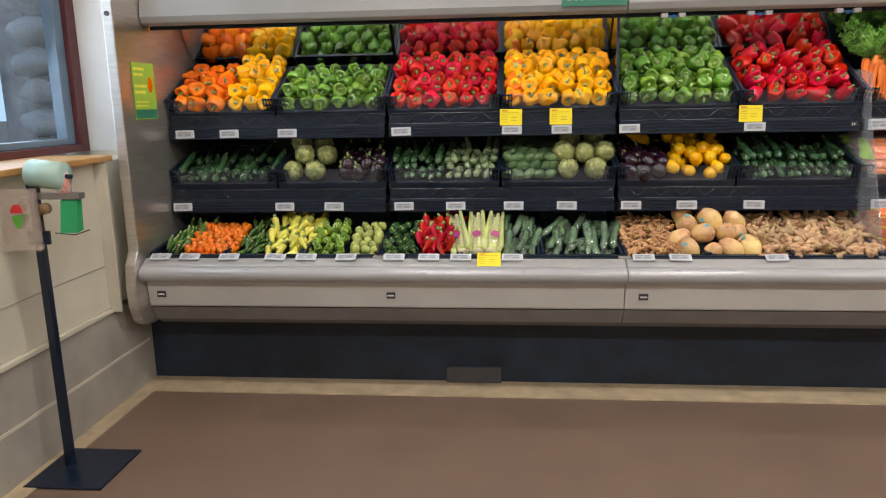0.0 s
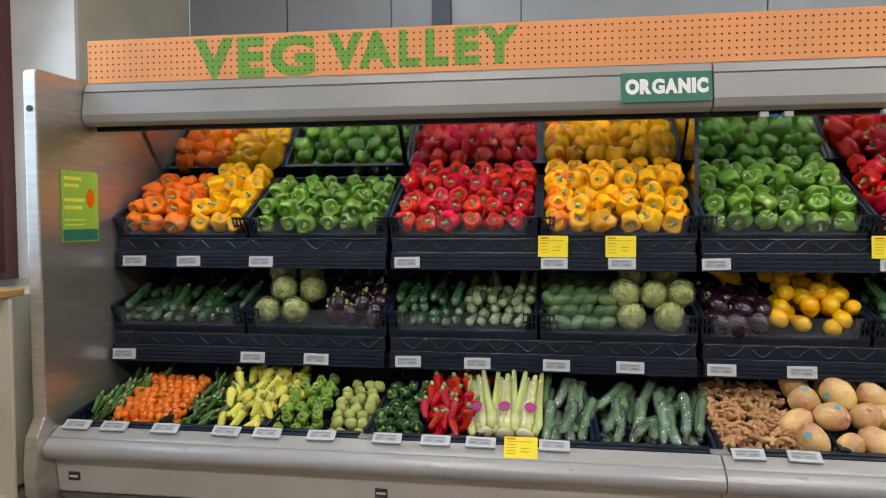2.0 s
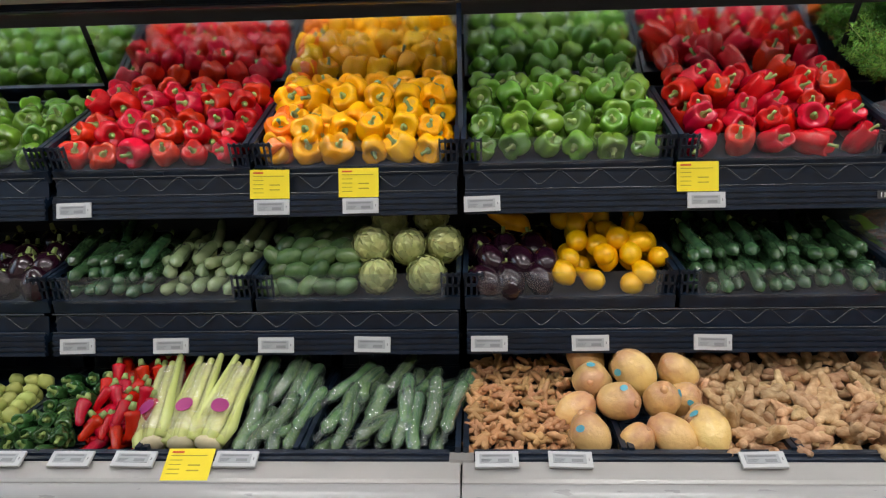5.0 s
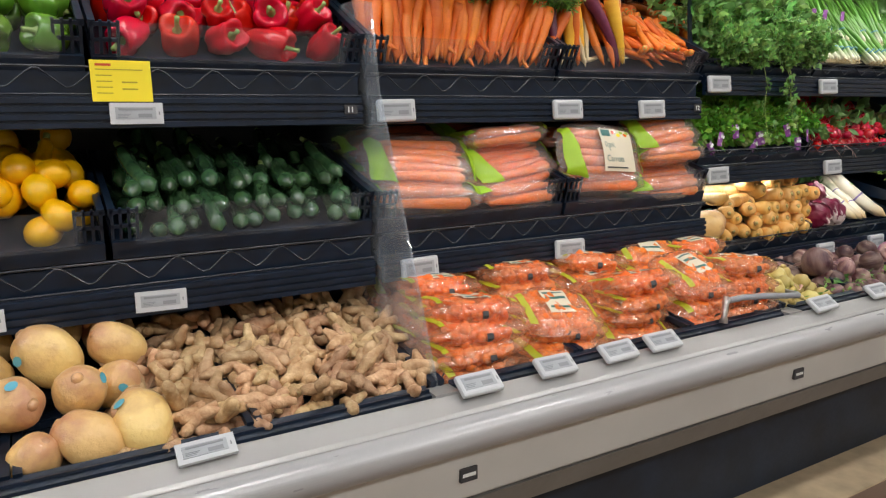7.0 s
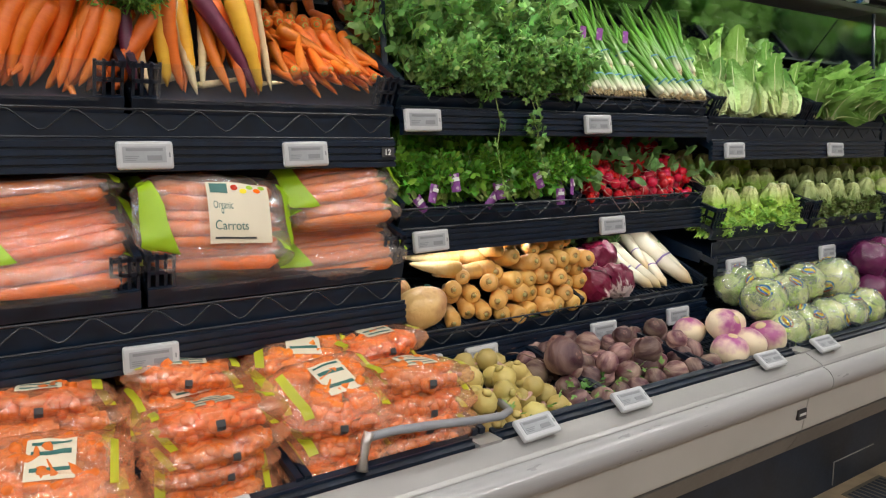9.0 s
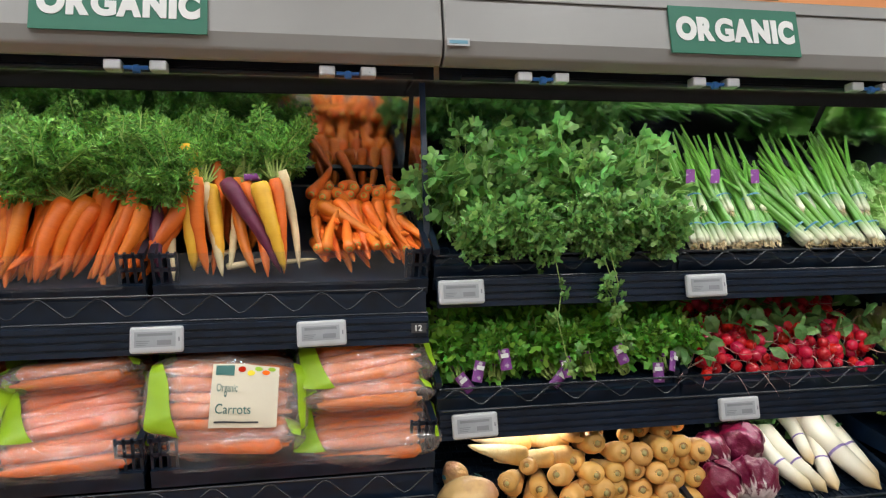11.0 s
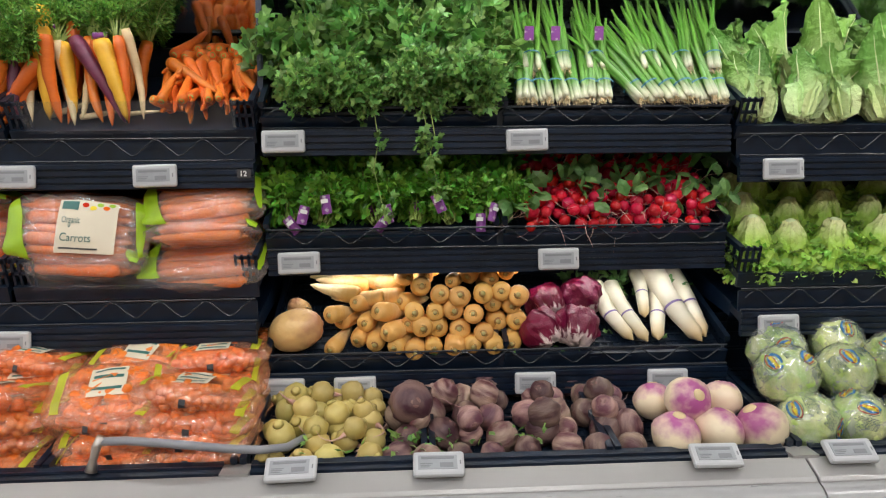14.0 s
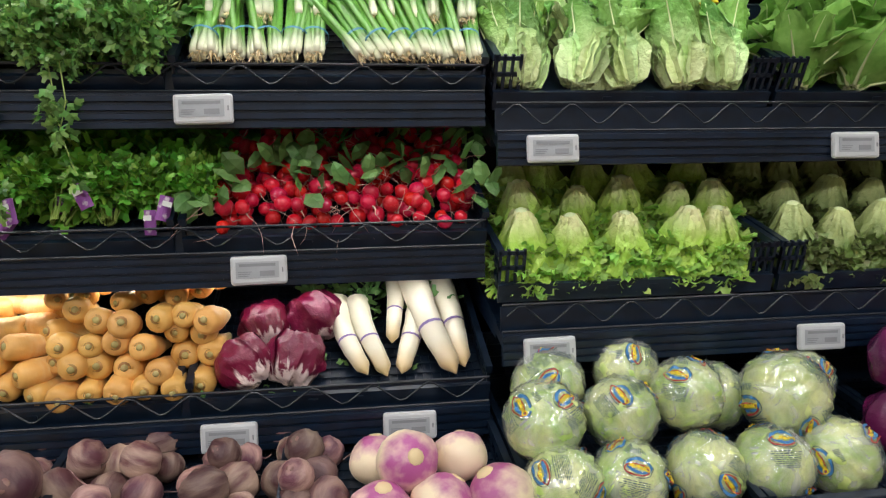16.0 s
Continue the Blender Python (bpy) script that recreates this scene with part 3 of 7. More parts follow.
def shelf(bay, row, rail_y, rail_z, depth=0.62, fence=0.055, ahead=0.004):
    """A black tilted shelf with a ridged price rail and a low wire fence."""
    a, b = bay * BAY + 0.012, (bay + 1) * BAY - 0.012
    ob = thing("shelf", "black powder-coated tilted shelf with a ridged price rail", "shelf", "shelves of the case")
    t = math.tan(radians(row[2]))
    y0, z0 = rail_y + 0.012, rail_z + 0.028
    part("board", G().prism([(y0, z0), (y0 + depth, z0 + depth * t), (y0 + depth, z0 + depth * t - 0.022), (y0, z0 - 0.022)], a, b), BLACKMET, ob)
    pr = [(rail_y + 0.012, rail_z - 0.032)]
    for k in range(4):
        zz = rail_z - 0.030 + 0.0165 * k
        pr += [(rail_y - 0.004, zz), (rail_y - 0.004, zz + 0.0105), (rail_y + 0.002, zz + 0.0115), (rail_y + 0.002, zz + 0.0155)]
    pr += [(rail_y + 0.012, rail_z + 0.036)]
    part("price_rail", G().prism(pr, a, b), BLACKMET, ob, "ridged black price rail")
    fy, fz = rail_y + ahead, rail_z + 0.038
    f = part("fence", G().tube([(a, fy, fz + fence), (b, fy, fz + fence)], 0.0028, 6).tube([(a, fy, fz), (b, fy, fz)], 0.0028, 6), WIRE, ob, "wire fence")
    part("zigzag_wire", G().tube(zigzag(a + 0.01, b - 0.01, fy - 0.002, fz + 0.012, fz + fence - 0.002), 0.0019, 5), WIRE, f)
    part("backstop", G().box(a, b, fy + 0.018, fy + 0.022, fz - 0.01, fz + fence - 0.008), BLACKMET, ob)
    for s in (a + 0.001, b - 0.009):
        part("bracket", G().prism([(y0 + 0.05, z0 + 0.02), (y0 + depth, z0 + depth * t - 0.02), (y0 + depth, z0 + depth * t - 0.12), (y0 + 0.06, z0 - 0.02)], s, s + 0.008), BLACKMET, ob)
    return ob


def crate_mesh(w, d, h, lattice=True, tall=0.0):
    """Meshes of a black crate's parts: base, back, slotted sides, front rail, lattice corners."""
    t = 0.006
    out = [("base", G().box(-w / 2, w / 2, 0, d, -0.004, 0.002).mesh("base", BLACK))]
    if not lattice:
        g = G()
        for k in range(int(w / 0.018)):
            x = -w / 2 + 0.012 + 0.018 * k
            g.box(x, x + 0.006, 0.01, d - 0.01, 0.002, 0.0055)
        for k in range(int(d / 0.03)):
            g.box(-w / 2 + 0.01, w / 2 - 0.01, 0.015 + 0.03 * k, 0.024 + 0.03 * k, 0.0045, 0.0075)
        out.append(("floor_lattice", g.mesh("floor_lattice", BLACK)))
    g = G().box(-w / 2, w / 2, d - t, d, 0, h)
    g.box(-w / 2 - 0.004, w / 2 + 0.004, d - 0.002, d + 0.01, h - 0.012, h)
    if tall:
        g.box(-w / 2 + 0.012, w / 2 - 0.012, d + 0.004, d + 0.008, h, tall)
        g.box(-w / 2, w / 2, d, d + 0.012, tall - 0.012, tall)
        for q in (0.35, 0.62, 0.8):
            g.box(-w / 2 + 0.01, w / 2 - 0.01, d - 0.001, d + 0.004, tall * q, tall * q + 0.007)
        for k in range(9):
            x = -w / 2 + 0.012 + k * (w - 0.032) / 8
            g.box(x, x + 0.008, d + 0.001, d + 0.004, h, tall - 0.013)
    out.append(("back_panel", g.mesh("back_panel", BLACK)))
    for s in (-1, 1):
        g = G()
        x0, x1 = sorted((s * (w / 2 - t), s * w / 2))
        g.box(x0, x1, 0.0, d, 0, 0.016)
        g.box(x0 - 0.004, x1 + 0.004, 0.0, d, h - 0.014, h)
        g.box(x0, x1, 0.0, d, h * 0.48, h * 0.48 + 0.008)
        n = max(6, int(d / 0.034))
        for k in range(n + 1):
            y = k * (d - 0.008) / n
            g.box(x0, x1, y, y + 0.008, 0.016, h - 0.014)
        if lattice:
            xa, xb = sorted((s * w / 2, s * (w / 2 - 0.055)))
            g.box(xa, xb, -0.001, 0.005, 0, 0.014)
            for q in (0.48, 0.86):
                g.box(xa, xb, -0.001, 0.005, h * q, h * q + 0.008)
            for q in range(4):
                x = xa + q * (xb - xa - 0.006) / 3
                g.box(x, x + 0.006, -0.001, 0.005, 0.014, h)
        out.append(("side_panel", g.mesh("side_panel", BLACK)))
    g = G().box(-w / 2, w / 2, -0.010, 0.001, -0.026, 0.012)
    for sx in (-0.07, 0.02):
        g.box(sx, sx + 0.018, -0.012, -0.0095, -0.004, 0.003)
    out.append(("front_rail", g.mesh("front_rail", BLACK)))
    return out


CRATE60 = crate_mesh(0.596, 0.40, 0.085)
CRATE40 = crate_mesh(0.394, 0.50, 0.06, False, 0.17)
TRAYD = crate_mesh(0.594, 0.42, 0.05, False)
GUARD = G().add([(-0.252, -0.014, 0.006), (0.252, -0.014, 0.006), (0.262, -0.014, 0.088), (-0.262, -0.014, 0.088),
                 (-0.252, -0.011, 0.006), (0.252, -0.011, 0.006), (0.262, -0.011, 0.088), (-0.262, -0.011, 0.088)],
                [(0, 1, 2, 3), (7, 6, 5, 4), (3, 2, 6, 7), (0, 4, 5, 1), (0, 3, 7, 4), (1, 5, 6, 2)]).mesh("front_guard", PLEXI)


def crate(x, row, mesh=None, guard=True, label="black plastic produce crate with slotted sides on the shelf"):
    ob = thing("crate", label, "crate", "produce crates", m=slope(x, row))
    for n, me in mesh or CRATE60:
        part(n, me, None, ob)
    if guard:
        gd = part("front_guard", GUARD, None, ob, "clear plastic front guard")
        gd.visible_shadow = False
    return ob


# price labels: slim ones and boxed ones
def esl_meshes(w, h, d):
    body = G().box(-w / 2, w / 2, -d, 0, -h / 2, h / 2).mesh("label_case", WHITEPL)
    scr = G().box(-w * 0.40, w * 0.36, -d - 0.0012, -d, -h * 0.27, h * 0.30).mesh("screen", SCREEN)
    ink = G().box(-w * 0.34, w * 0.30, -d - 0.002, -d - 0.0014, h * 0.14, h * 0.24)
    ink.box(w * 0.02, w * 0.28, -d - 0.002, -d - 0.0014, -h * 0.20, -h * 0.02)
    for k in range(3):
        ink.box(-w * 0.36, -w * (0.12 + 0.03 * k), -d - 0.002, -d - 0.0014, -h * (0.06 + 0.07 * k), -h * (0.03 + 0.07 * k))
    ink.box(w * 0.41, w * 0.435, -d - 0.0008, -d - 0.0002, -h * 0.08, h * 0.08)
    return body, scr, ink.mesh("print", PALEINK)


SLIM, BOXED = esl_meshes(0.104, 0.044, 0.007), esl_meshes(0.107, 0.056, 0.016)


def price_label(x, y, z, kind, tip=0.0):
    turn = R.uniform(-1.5, 1.5)
    ob = thing("price_label", "small white electronic shelf price label with grey screen", "price label", "shelf price labels", m=pose(x, y, z, tip, turn, 0), data=kind[0])
    if kind is BOXED:
        md = ob.modifiers.new("bevel", "BEVEL")
        md.width, md.segments = 0.006, 2
    part("screen", kind[1], None, ob, "grey paper-like screen")
    part("print", kind[2], None, ob)


TAG = G().box(-0.058, 0.058, -0.001, 0.001, -0.042, 0.042).mesh("card", YTAG)
TAGINK = G()
for k in range(5):
    TAGINK.box(-0.048, -0.048 + (0.09 if k == 0 else 0.03), -0.0016, -0.0011, 0.022 - 0.012 * k, 0.024 - 0.012 * k)
for k in range(2):
    TAGINK.box(0.0, 0.03, -0.0016, -0.0011, -0.004 - 0.014 * k, -0.001 - 0.014 * k)
TAGINK = TAGINK.mesh("print", material("olive_print", (0.45, 0.34, 0.02), 0.7))
TAGHEAD = G().box(-0.048, -0.018, -0.0016, -0.0011, 0.030, 0.035).mesh("print", material("red_print", (0.7, 0.08, 0.02), 0.6))


def yellow_tag(x, y, z, tip=0.0):
    ob = thing("sale_tag", "bright yellow paper sale tag clipped above the price label", "sale tag", "yellow sale tags", m=pose(x, y, z, tip, R.uniform(-1.5, 1.5), 0), data=TAG)
    part("print", TAGINK, None, ob)
    part("print", TAGHEAD, None, ob)


for bay in range(NB):
    if bay != 4:
        shelf(bay, ROW_A, 0.375, 1.367)
        shelf(bay, ROW_B, 0.333, 0.968)
    else:
        shelf(bay, ROW_D1, 0.38, 1.445, fence=0.05)
        shelf(bay, ROW_D2, 0.39, 1.14, fence=0.05, ahead=-0.008)
        shelf(bay, ROW_D3, 0.352, 0.822, fence=0.05)
for bay in range(NB):
    for k in range(2):
        x = bay * BAY + 0.305 + 0.61 * k
        if bay != 4:
            crate(x, ROW_A, guard=bay < 4)
            crate(x, ROW_B, guard=bay < 4)
        else:
            for row in (ROW_D1, ROW_D2, ROW_D3):
                crate(x, row, TRAYD, False, "shallow black plastic tray on the wire-fronted shelf")
    for k in range(3):
        crate(bay * BAY + 0.204 + 0.406 * k, DECK, CRATE40, False, "deep black plastic crate on the case deck")
    ob = thing("deck_strip", "black ridged plastic strip along the deck lip", "trim", "deck strips")
    a, b = bay * BAY + 0.03, (bay + 1) * BAY - 0.03
    part("strip", G().prism([(0.014, 0.751), (0.045, 0.765), (0.045, 0.74), (0.014, 0.735)], a, b), BLACK, ob)
    part("ridge", G().box(a, b, 0.024, 0.029, 0.757, 0.762), BLACKMET, ob)

for x in (0.10, 0.35, 0.675, 1.30, 1.89, 2.15, 2.50, 3.13):
    price_label(x, 0.370, 1.365, SLIM, -6)
for x in (3.735, 4.29, 4.63):
    price_label(x, 0.370, 1.368, BOXED, -6)
for x in (0.07, 0.65, 0.925, 1.31, 1.59, 1.90, 2.18, 2.515, 2.80, 3.14):
    price_label(x, 0.328, 0.968, SLIM, -8)
for x in (3.77, 4.27):
    price_label(x, 0.328, 0.966, BOXED, -6)
for x, z in ((4.945, 1.449), (5.555, 1.448)):
    price_label(x, 0.375, z, BOXED, -6)
for x, z in ((4.972, 1.143), (5.64, 1.142)):
    price_label(x, 0.385, z, BOXED, -6)
for x in (4.928, 5.109, 5.574, 5.923):
    price_label(x, 0.347, 0.824, BOXED, -6)
for x in (6.222, 6.887, 7.5, 8.1):
    price_label(x, 0.370, 1.368, BOXED, -6)
for x in (6.205, 6.80, 7.42, 8.0):
    price_label(x, 0.328, 0.966, BOXED, -6)
for x in (0.085, 0.24, 0.448, 0.69, 0.85, 1.056, 1.30, 1.475, 1.635, 1.89, 2.525, 2.70, 3.15):
    price_label(x, -0.008, 0.757, SLIM, -58)
for x in (3.735, 3.95, 4.15, 4.305, 5.0, 5.305, 5.896, 6.191, 6.95, 7.5):
    price_label(x, -0.008, 0.760, BOXED, -55)
for x in (1.885, 2.145, 3.107):
    yellow_tag(x, 0.372, 1.432, -4)
yellow_tag(1.775, -0.022, 0.752, -50)
# shelf numbers on the rails
for x, z, s in ((3.615, 1.372, "11"), (4.845, 1.372, "12")):
    ob = thing("shelf_number", "small black tag with a white bay number on the rail", "tag", m=pose(x, 0.3685, z))
    part("plate", G().box(-0.017, 0.017, -0.002, 0, -0.011, 0.011), INK, ob)
    me = text_mesh(s, 0.019, LETTERW, 0.0004, 0.0004)
    part("number", me, None, ob, m=pose(-0.011, -0.0022, -0.0065, 90))


# ---- produce: kinds ----
def kind_of(name, label, category, variants, group):
    return dict(name=name, label=label, category=category, variants=variants, group=group)


def put(k, m, scale=1.0):
    body, kids = R.choice(k["variants"])
    ob = thing(k["name"], k["label"], k["category"], k["group"], data=body)
    ob.matrix_world = m @ Matrix.Diagonal((scale, scale, scale, 1))
    for n, me, lab in kids:
        q = part(n, me, None, ob, lab)
        if n in ("small_print", "foliage", "root_tuft", "stem_tuft", "bract"):
            tagged(q, kind="stuff")
    return ob


def aim(p, axis, spin=None):
    """A pose at p whose z axis points along axis."""
    q = Vector(axis).to_track_quat("Z", "Y").to_matrix().to_4x4()
    return Matrix.Translation(p) @ q @ pose(0, 0, 0, 0, 0, R.uniform(0, 360) if spin is None else spin)


def wob(p, k, s):
    return 1 + k * noise.noise(Vector(p) * s)


def pepper_kind(name, label, mat, w=0.049, h=0.050, lobes=4, deep=0.25, taper=0.16, group=""):
    vs = []
    for q in range(5):
        lob, off, ph = lobes - (q % 2), R.uniform(0, 9), R.uniform(0, 6)

        def fn(a, t, lob=lob, off=off, ph=ph):
            r = w * 1.04 * math.sin(t) ** 0.76 * (1 - taper * (1 - math.cos(t)) / 2)
            full = abs(math.sin((lob * a + ph + 0.5 * math.sin(a + off)) / 2))
            r *= 1 - deep * (1 - full) ** 1.6 * (0.35 + 0.65 * math.sin(t))
            z = h * math.cos(t)
            z += 0.16 * h * (full - 0.6) * math.exp(-((t - 0.75) / 0.45) ** 2)
            z -= 0.62 * h * math.exp(-(t / 0.46) ** 2)
            z += (0.30 - 0.25 * full) * h * math.exp(-((math.pi - t) / 0.6) ** 2)
            k = wob((math.cos(a) * r * 20 + off, math.sin(a) * r * 20, z * 20), 0.16, 1.3)
            z += w * 0.10 * math.sin(off * 3) * math.cos(a + off) * math.sin(t)
            return (math.cos(a) * r * k, math.sin(a) * r * k, z)
        body = G().ball(fn, 26, 15).mesh(name, mat, True)
        st = G().tube([(0, 0, h * 0.33), (0.0, 0, h * 0.45), (0.001, 0, h * 0.55), (0.003, 0.001, h * 0.82), (0.006, 0.003, h * 1.0)], [0.016, 0.011, 0.0055, 0.0048, 0.006], 8)
        vs.append((body, [("stem", st.mesh("stem", STEM, True), "green stem")]))
    return kind_of(name, label, name.replace("_", " ").split()[-1] if "pepper" not in name else "pepper", vs, group or name + " heap")


def long_kind(name, label, cat, mat, length, r0, r1, bend=0.1, tip=None, tipmat=None, seg=10, bumps=0.05, group="", tail=0.0, n=3, kids=None):
    """A long vegetable along +z from its blossom end (z=0) to its stem end."""
    vs = []
    for q in range(n):
        off, bd = R.uniform(0, 9), R.uniform(-bend, bend)
        pts, rs = [], []
        m = 11
        for i in range(m):
            u = i / (m - 1)
            r = r0 + (r1 - r0) * u
            r *= min(1, math.sqrt(max(0.0, 1 - (1 - min(1, u / 0.10)) ** 2)) + 0.10) * min(1, math.sqrt(max(0.0, 1 - (1 - min(1, (1 - u) / 0.10)) ** 2)) + (0.12 if not tail else 0.02))
            r *= wob((off, u * 6, 0), bumps * 2, 1.3)
            pts.append((bd * length * (u - u * u) * 2, 0.02 * length * math.sin(u * 5 + off), length * u))
            rs.append(r)
        g = G().tube(pts, rs, seg)
        kd = []
        if tip:
            kd.append((tip, G().tube([(pts[-1][0], pts[-1][1], length * 0.985), (pts[-1][0] + 0.002, 0, length * 0.985 + 0.018)], [r1 * 0.5, r1 * 0.34], 6).mesh(tip, tipmat, True), ""))
        if kids:
            kd += kids(pts, rs)
        vs.append((g.mesh(name, mat, True), kd))
    return kind_of(name, label, cat, vs, group or name + " heap")


def round_kind(name, label, cat, mat, rx, rz, dent=0.0, point=0.0, lump=0.05, lumps=3.0, kids=None, seg=18, rings=11, group="", n=3, smooth=True):
    vs = []
    for q in range(n):
        off = R.uniform(0, 9)

        def fn(a, t, off=off):
            r = rx * math.sin(t)
            z = rz * math.cos(t)
            z -= dent * rz * math.exp(-(t / 0.5) ** 2)
            z -= point * rz * math.exp(-((math.pi - t) / 0.45) ** 2)
            k = 1 + lump * noise.noise(Vector((math.cos(a) * math.sin(t) * lumps + off, math.sin(a) * math.sin(t) * lumps, math.cos(t) * lumps)))
            return (math.cos(a) * r * k, math.sin(a) * r * k, z * k)
        vs.append((G().ball(fn, seg, rings).mesh(name, mat, smooth), kids(off) if kids else []))
    return kind_of(name, label, cat, vs, group or name + " heap")


def produce(name, colour, rough=0.35, second=None, scale=18, each=0.16, bump=0.06, spread=0.5, sub=0.0, bs=70, stretch=(1, 1, 1), coat=0.0, spec=0.5):
    return material(name, colour, rough, second=second, scale=scale, each=each, bump=bump, spread=spread, bump_scale=bs, stretch=stretch, coat=coat, spec=spec)


STEM = produce("green_stem", (0.16, 0.27, 0.05), 0.5, second=(0.28, 0.34, 0.12), each=0.2)
REDP = produce("red_pepper_skin", (0.55, 0.004, 0.007), 0.17, second=(0.41, 0.002, 0.006), scale=12, coat=0.0, spec=0.38, bump=0.012)
ORANGEP = produce("orange_pepper_skin", (0.80, 0.17, 0.002), 0.20, second=(0.74, 0.125, 0.002), scale=12, coat=0.0, spec=0.36, bump=0.012)
YELLOWP = produce("yellow_pepper_skin", (0.80, 0.42, 0.0), 0.20, second=(0.76, 0.325, 0.0), scale=12, coat=0.0, spec=0.36, bump=0.012)
GREENP = produce("green_pepper_skin", (0.135, 0.27, 0.022), 0.20, second=(0.05, 0.145, 0.014), scale=12, coat=0.3, spec=0.4, bump=0.012, each=0.3)
DKGREEN = produce("zucchini_skin", (0.022, 0.062, 0.028), 0.22, second=(0.05, 0.115, 0.045), scale=60, each=0.3, spread=0.3, coat=0.6)
CUKE = produce("wrapped_cucumber_skin", (0.12, 0.22, 0.07), 0.16, second=(0.022, 0.075, 0.045), scale=26, each=0.42, bump=0.3, bs=55, coat=0.8, spread=0.35, stretch=(3, 3, 0.35))
PALECUKE = produce("wrapped_pale_squash", (0.36, 0.42, 0.24), 0.2, second=(0.14, 0.22, 0.09), scale=14, each=0.3, bump=0.2, bs=40, coat=0.8)
AVO = produce("dark_avocado_skin", (0.11, 0.185, 0.06), 0.3, second=(0.04, 0.09, 0.035), scale=40, each=0.35, bump=0.2, bs=120)
EGGP = produce("eggplant_skin", (0.010, 0.003, 0.008), 0.2, second=(0.022, 0.004, 0.012), scale=6, each=0.3, coat=0.15)
SQUASH = produce("yellow_squash_skin", (0.84, 0.50, 0.002), 0.3, second=(0.80, 0.38, 0.002), each=0.14)
ARTI = material("artichoke_green", (0.58, 0.60, 0.27), 0.45, second=(0.32, 0.37, 0.13), scale=40, island=0.32, bump=0.15)
# near-black body colour paints the shade in the gaps between artichoke scales
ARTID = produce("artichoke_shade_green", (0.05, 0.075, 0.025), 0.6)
HABA = produce("habanero_orange", (0.80, 0.155, 0.004), 0.3, second=(0.82, 0.22, 0.006), each=0.15, coat=0.3)
JALA = produce("jalapeno_green", (0.07, 0.16, 0.02), 0.25, second=(0.035, 0.095, 0.014), each=0.35, coat=0.3)
POBL = produce("poblano_green", (0.022, 0.075, 0.020), 0.22, second=(0.04, 0.11, 0.03), each=0.35, coat=0.4)
LYELL = produce("pale_yellow_pepper", (0.72, 0.66, 0.11), 0.28, second=(0.62, 0.56, 0.07), each=0.12, coat=0.3)
TOMAT = produce("tomatillo_husk", (0.44, 0.46, 0.14), 0.55, second=(0.32, 0.38, 0.09), each=0.2, bump=0.2)
LGREEN = produce("light_green_pepper", (0.24, 0.38, 0.05), 0.25, second=(0.15, 0.28, 0.03), each=0.25, coat=0.3)
GINGER = produce("ginger_skin", (0.68, 0.48, 0.28), 0.6, second=(0.36, 0.18, 0.075), scale=46, each=0.28, bump=0.8, bs=60)
TURMERIC = produce("turmeric_skin", (0.58, 0.34, 0.16), 0.6, second=(0.44, 0.22, 0.09), scale=45, each=0.25, bump=0.35, bs=60)
CELERY = produce("celery_pale", (0.50, 0.58, 0.14), 0.35, second=(0.62, 0.66, 0.30), scale=7, each=0.1, stretch=(6, 6, 0.6), coat=0.5)
STICKER = material("blue_sticker", (0.10, 0.42, 0.55), 0.4)
PURPLE = material("purple_tag", (0.24, 0.06, 0.30), 0.5, second=(0.60, 0.52, 0.60), spread=0.08, mid=0.40, scale=70)
MAGENTA = material("magenta_sticker", (0.40, 0.03, 0.20), 0.4)


def fill(k, x0, x1, row, v0, v1, du, dv, w0, axis, layers=1, dw=0.05, jit=0.25, tilt=0.35, rise=0.0, scale=(0.92, 1.08), skip=0.0, front=0.0):
    """Heaps a kind over part of a row: staggered rows up the slope, in layers."""
    m = slope(0, row)
    turn = m.to_3x3()
    for L in range(layers):
        v, j = v0 + L * front, 0
        while v <= v1 + L * front + 1e-6:
            n = max(1, int((x1 - x0) / du + 0.35))
            for i in range(n):
                if R.random() < skip * (1 if L else 0):
                    continue
                u = x0 + (i + 0.5) * (x1 - x0) / n + (0.25 * du if (j + L) % 2 else -0.12 * du)
                u = min(max(u + R.uniform(-jit, jit) * du * 0.6, x0 + du * 0.4), x1 - du * 0.4)
                vv = v + R.uniform(-jit, jit) * dv * 0.6
                w = w0 + L * dw + rise * (v - v0) + R.uniform(-0.1, 0.1) * dw
                ax = Vector(axis) + Vector((R.uniform(-tilt, tilt), R.uniform(-tilt, tilt), R.uniform(-tilt, tilt)))
                put(k, aim(m @ Vector((u, vv, w)), turn @ ax.normalized()), R.uniform(*scale))
            v, j = v + dv, j + 1


# ---- bays 0 to 2, top row: bell peppers ----
FRONT = (0, -0.8, 0.45)
orange_k = pepper_kind("orange_bell_pepper", "glossy orange bell pepper with green stem in a black crate", ORANGEP)
yellow_k = pepper_kind("yellow_bell_pepper", "glossy golden yellow bell pepper with green stem in a crate", YELLOWP)
green_k = pepper_kind("green_bell_pepper", "glossy green bell pepper in a black crate", GREENP, w=0.044, h=0.043)
red_k = pepper_kind("red_bell_pepper", "glossy deep red bell pepper with green stem in a crate", REDP, w=0.044, h=0.045)
longred_k = pepper_kind("long_red_pepper", "long glossy red bell pepper lying in a crate", REDP, w=0.046, h=0.066, taper=0.3)


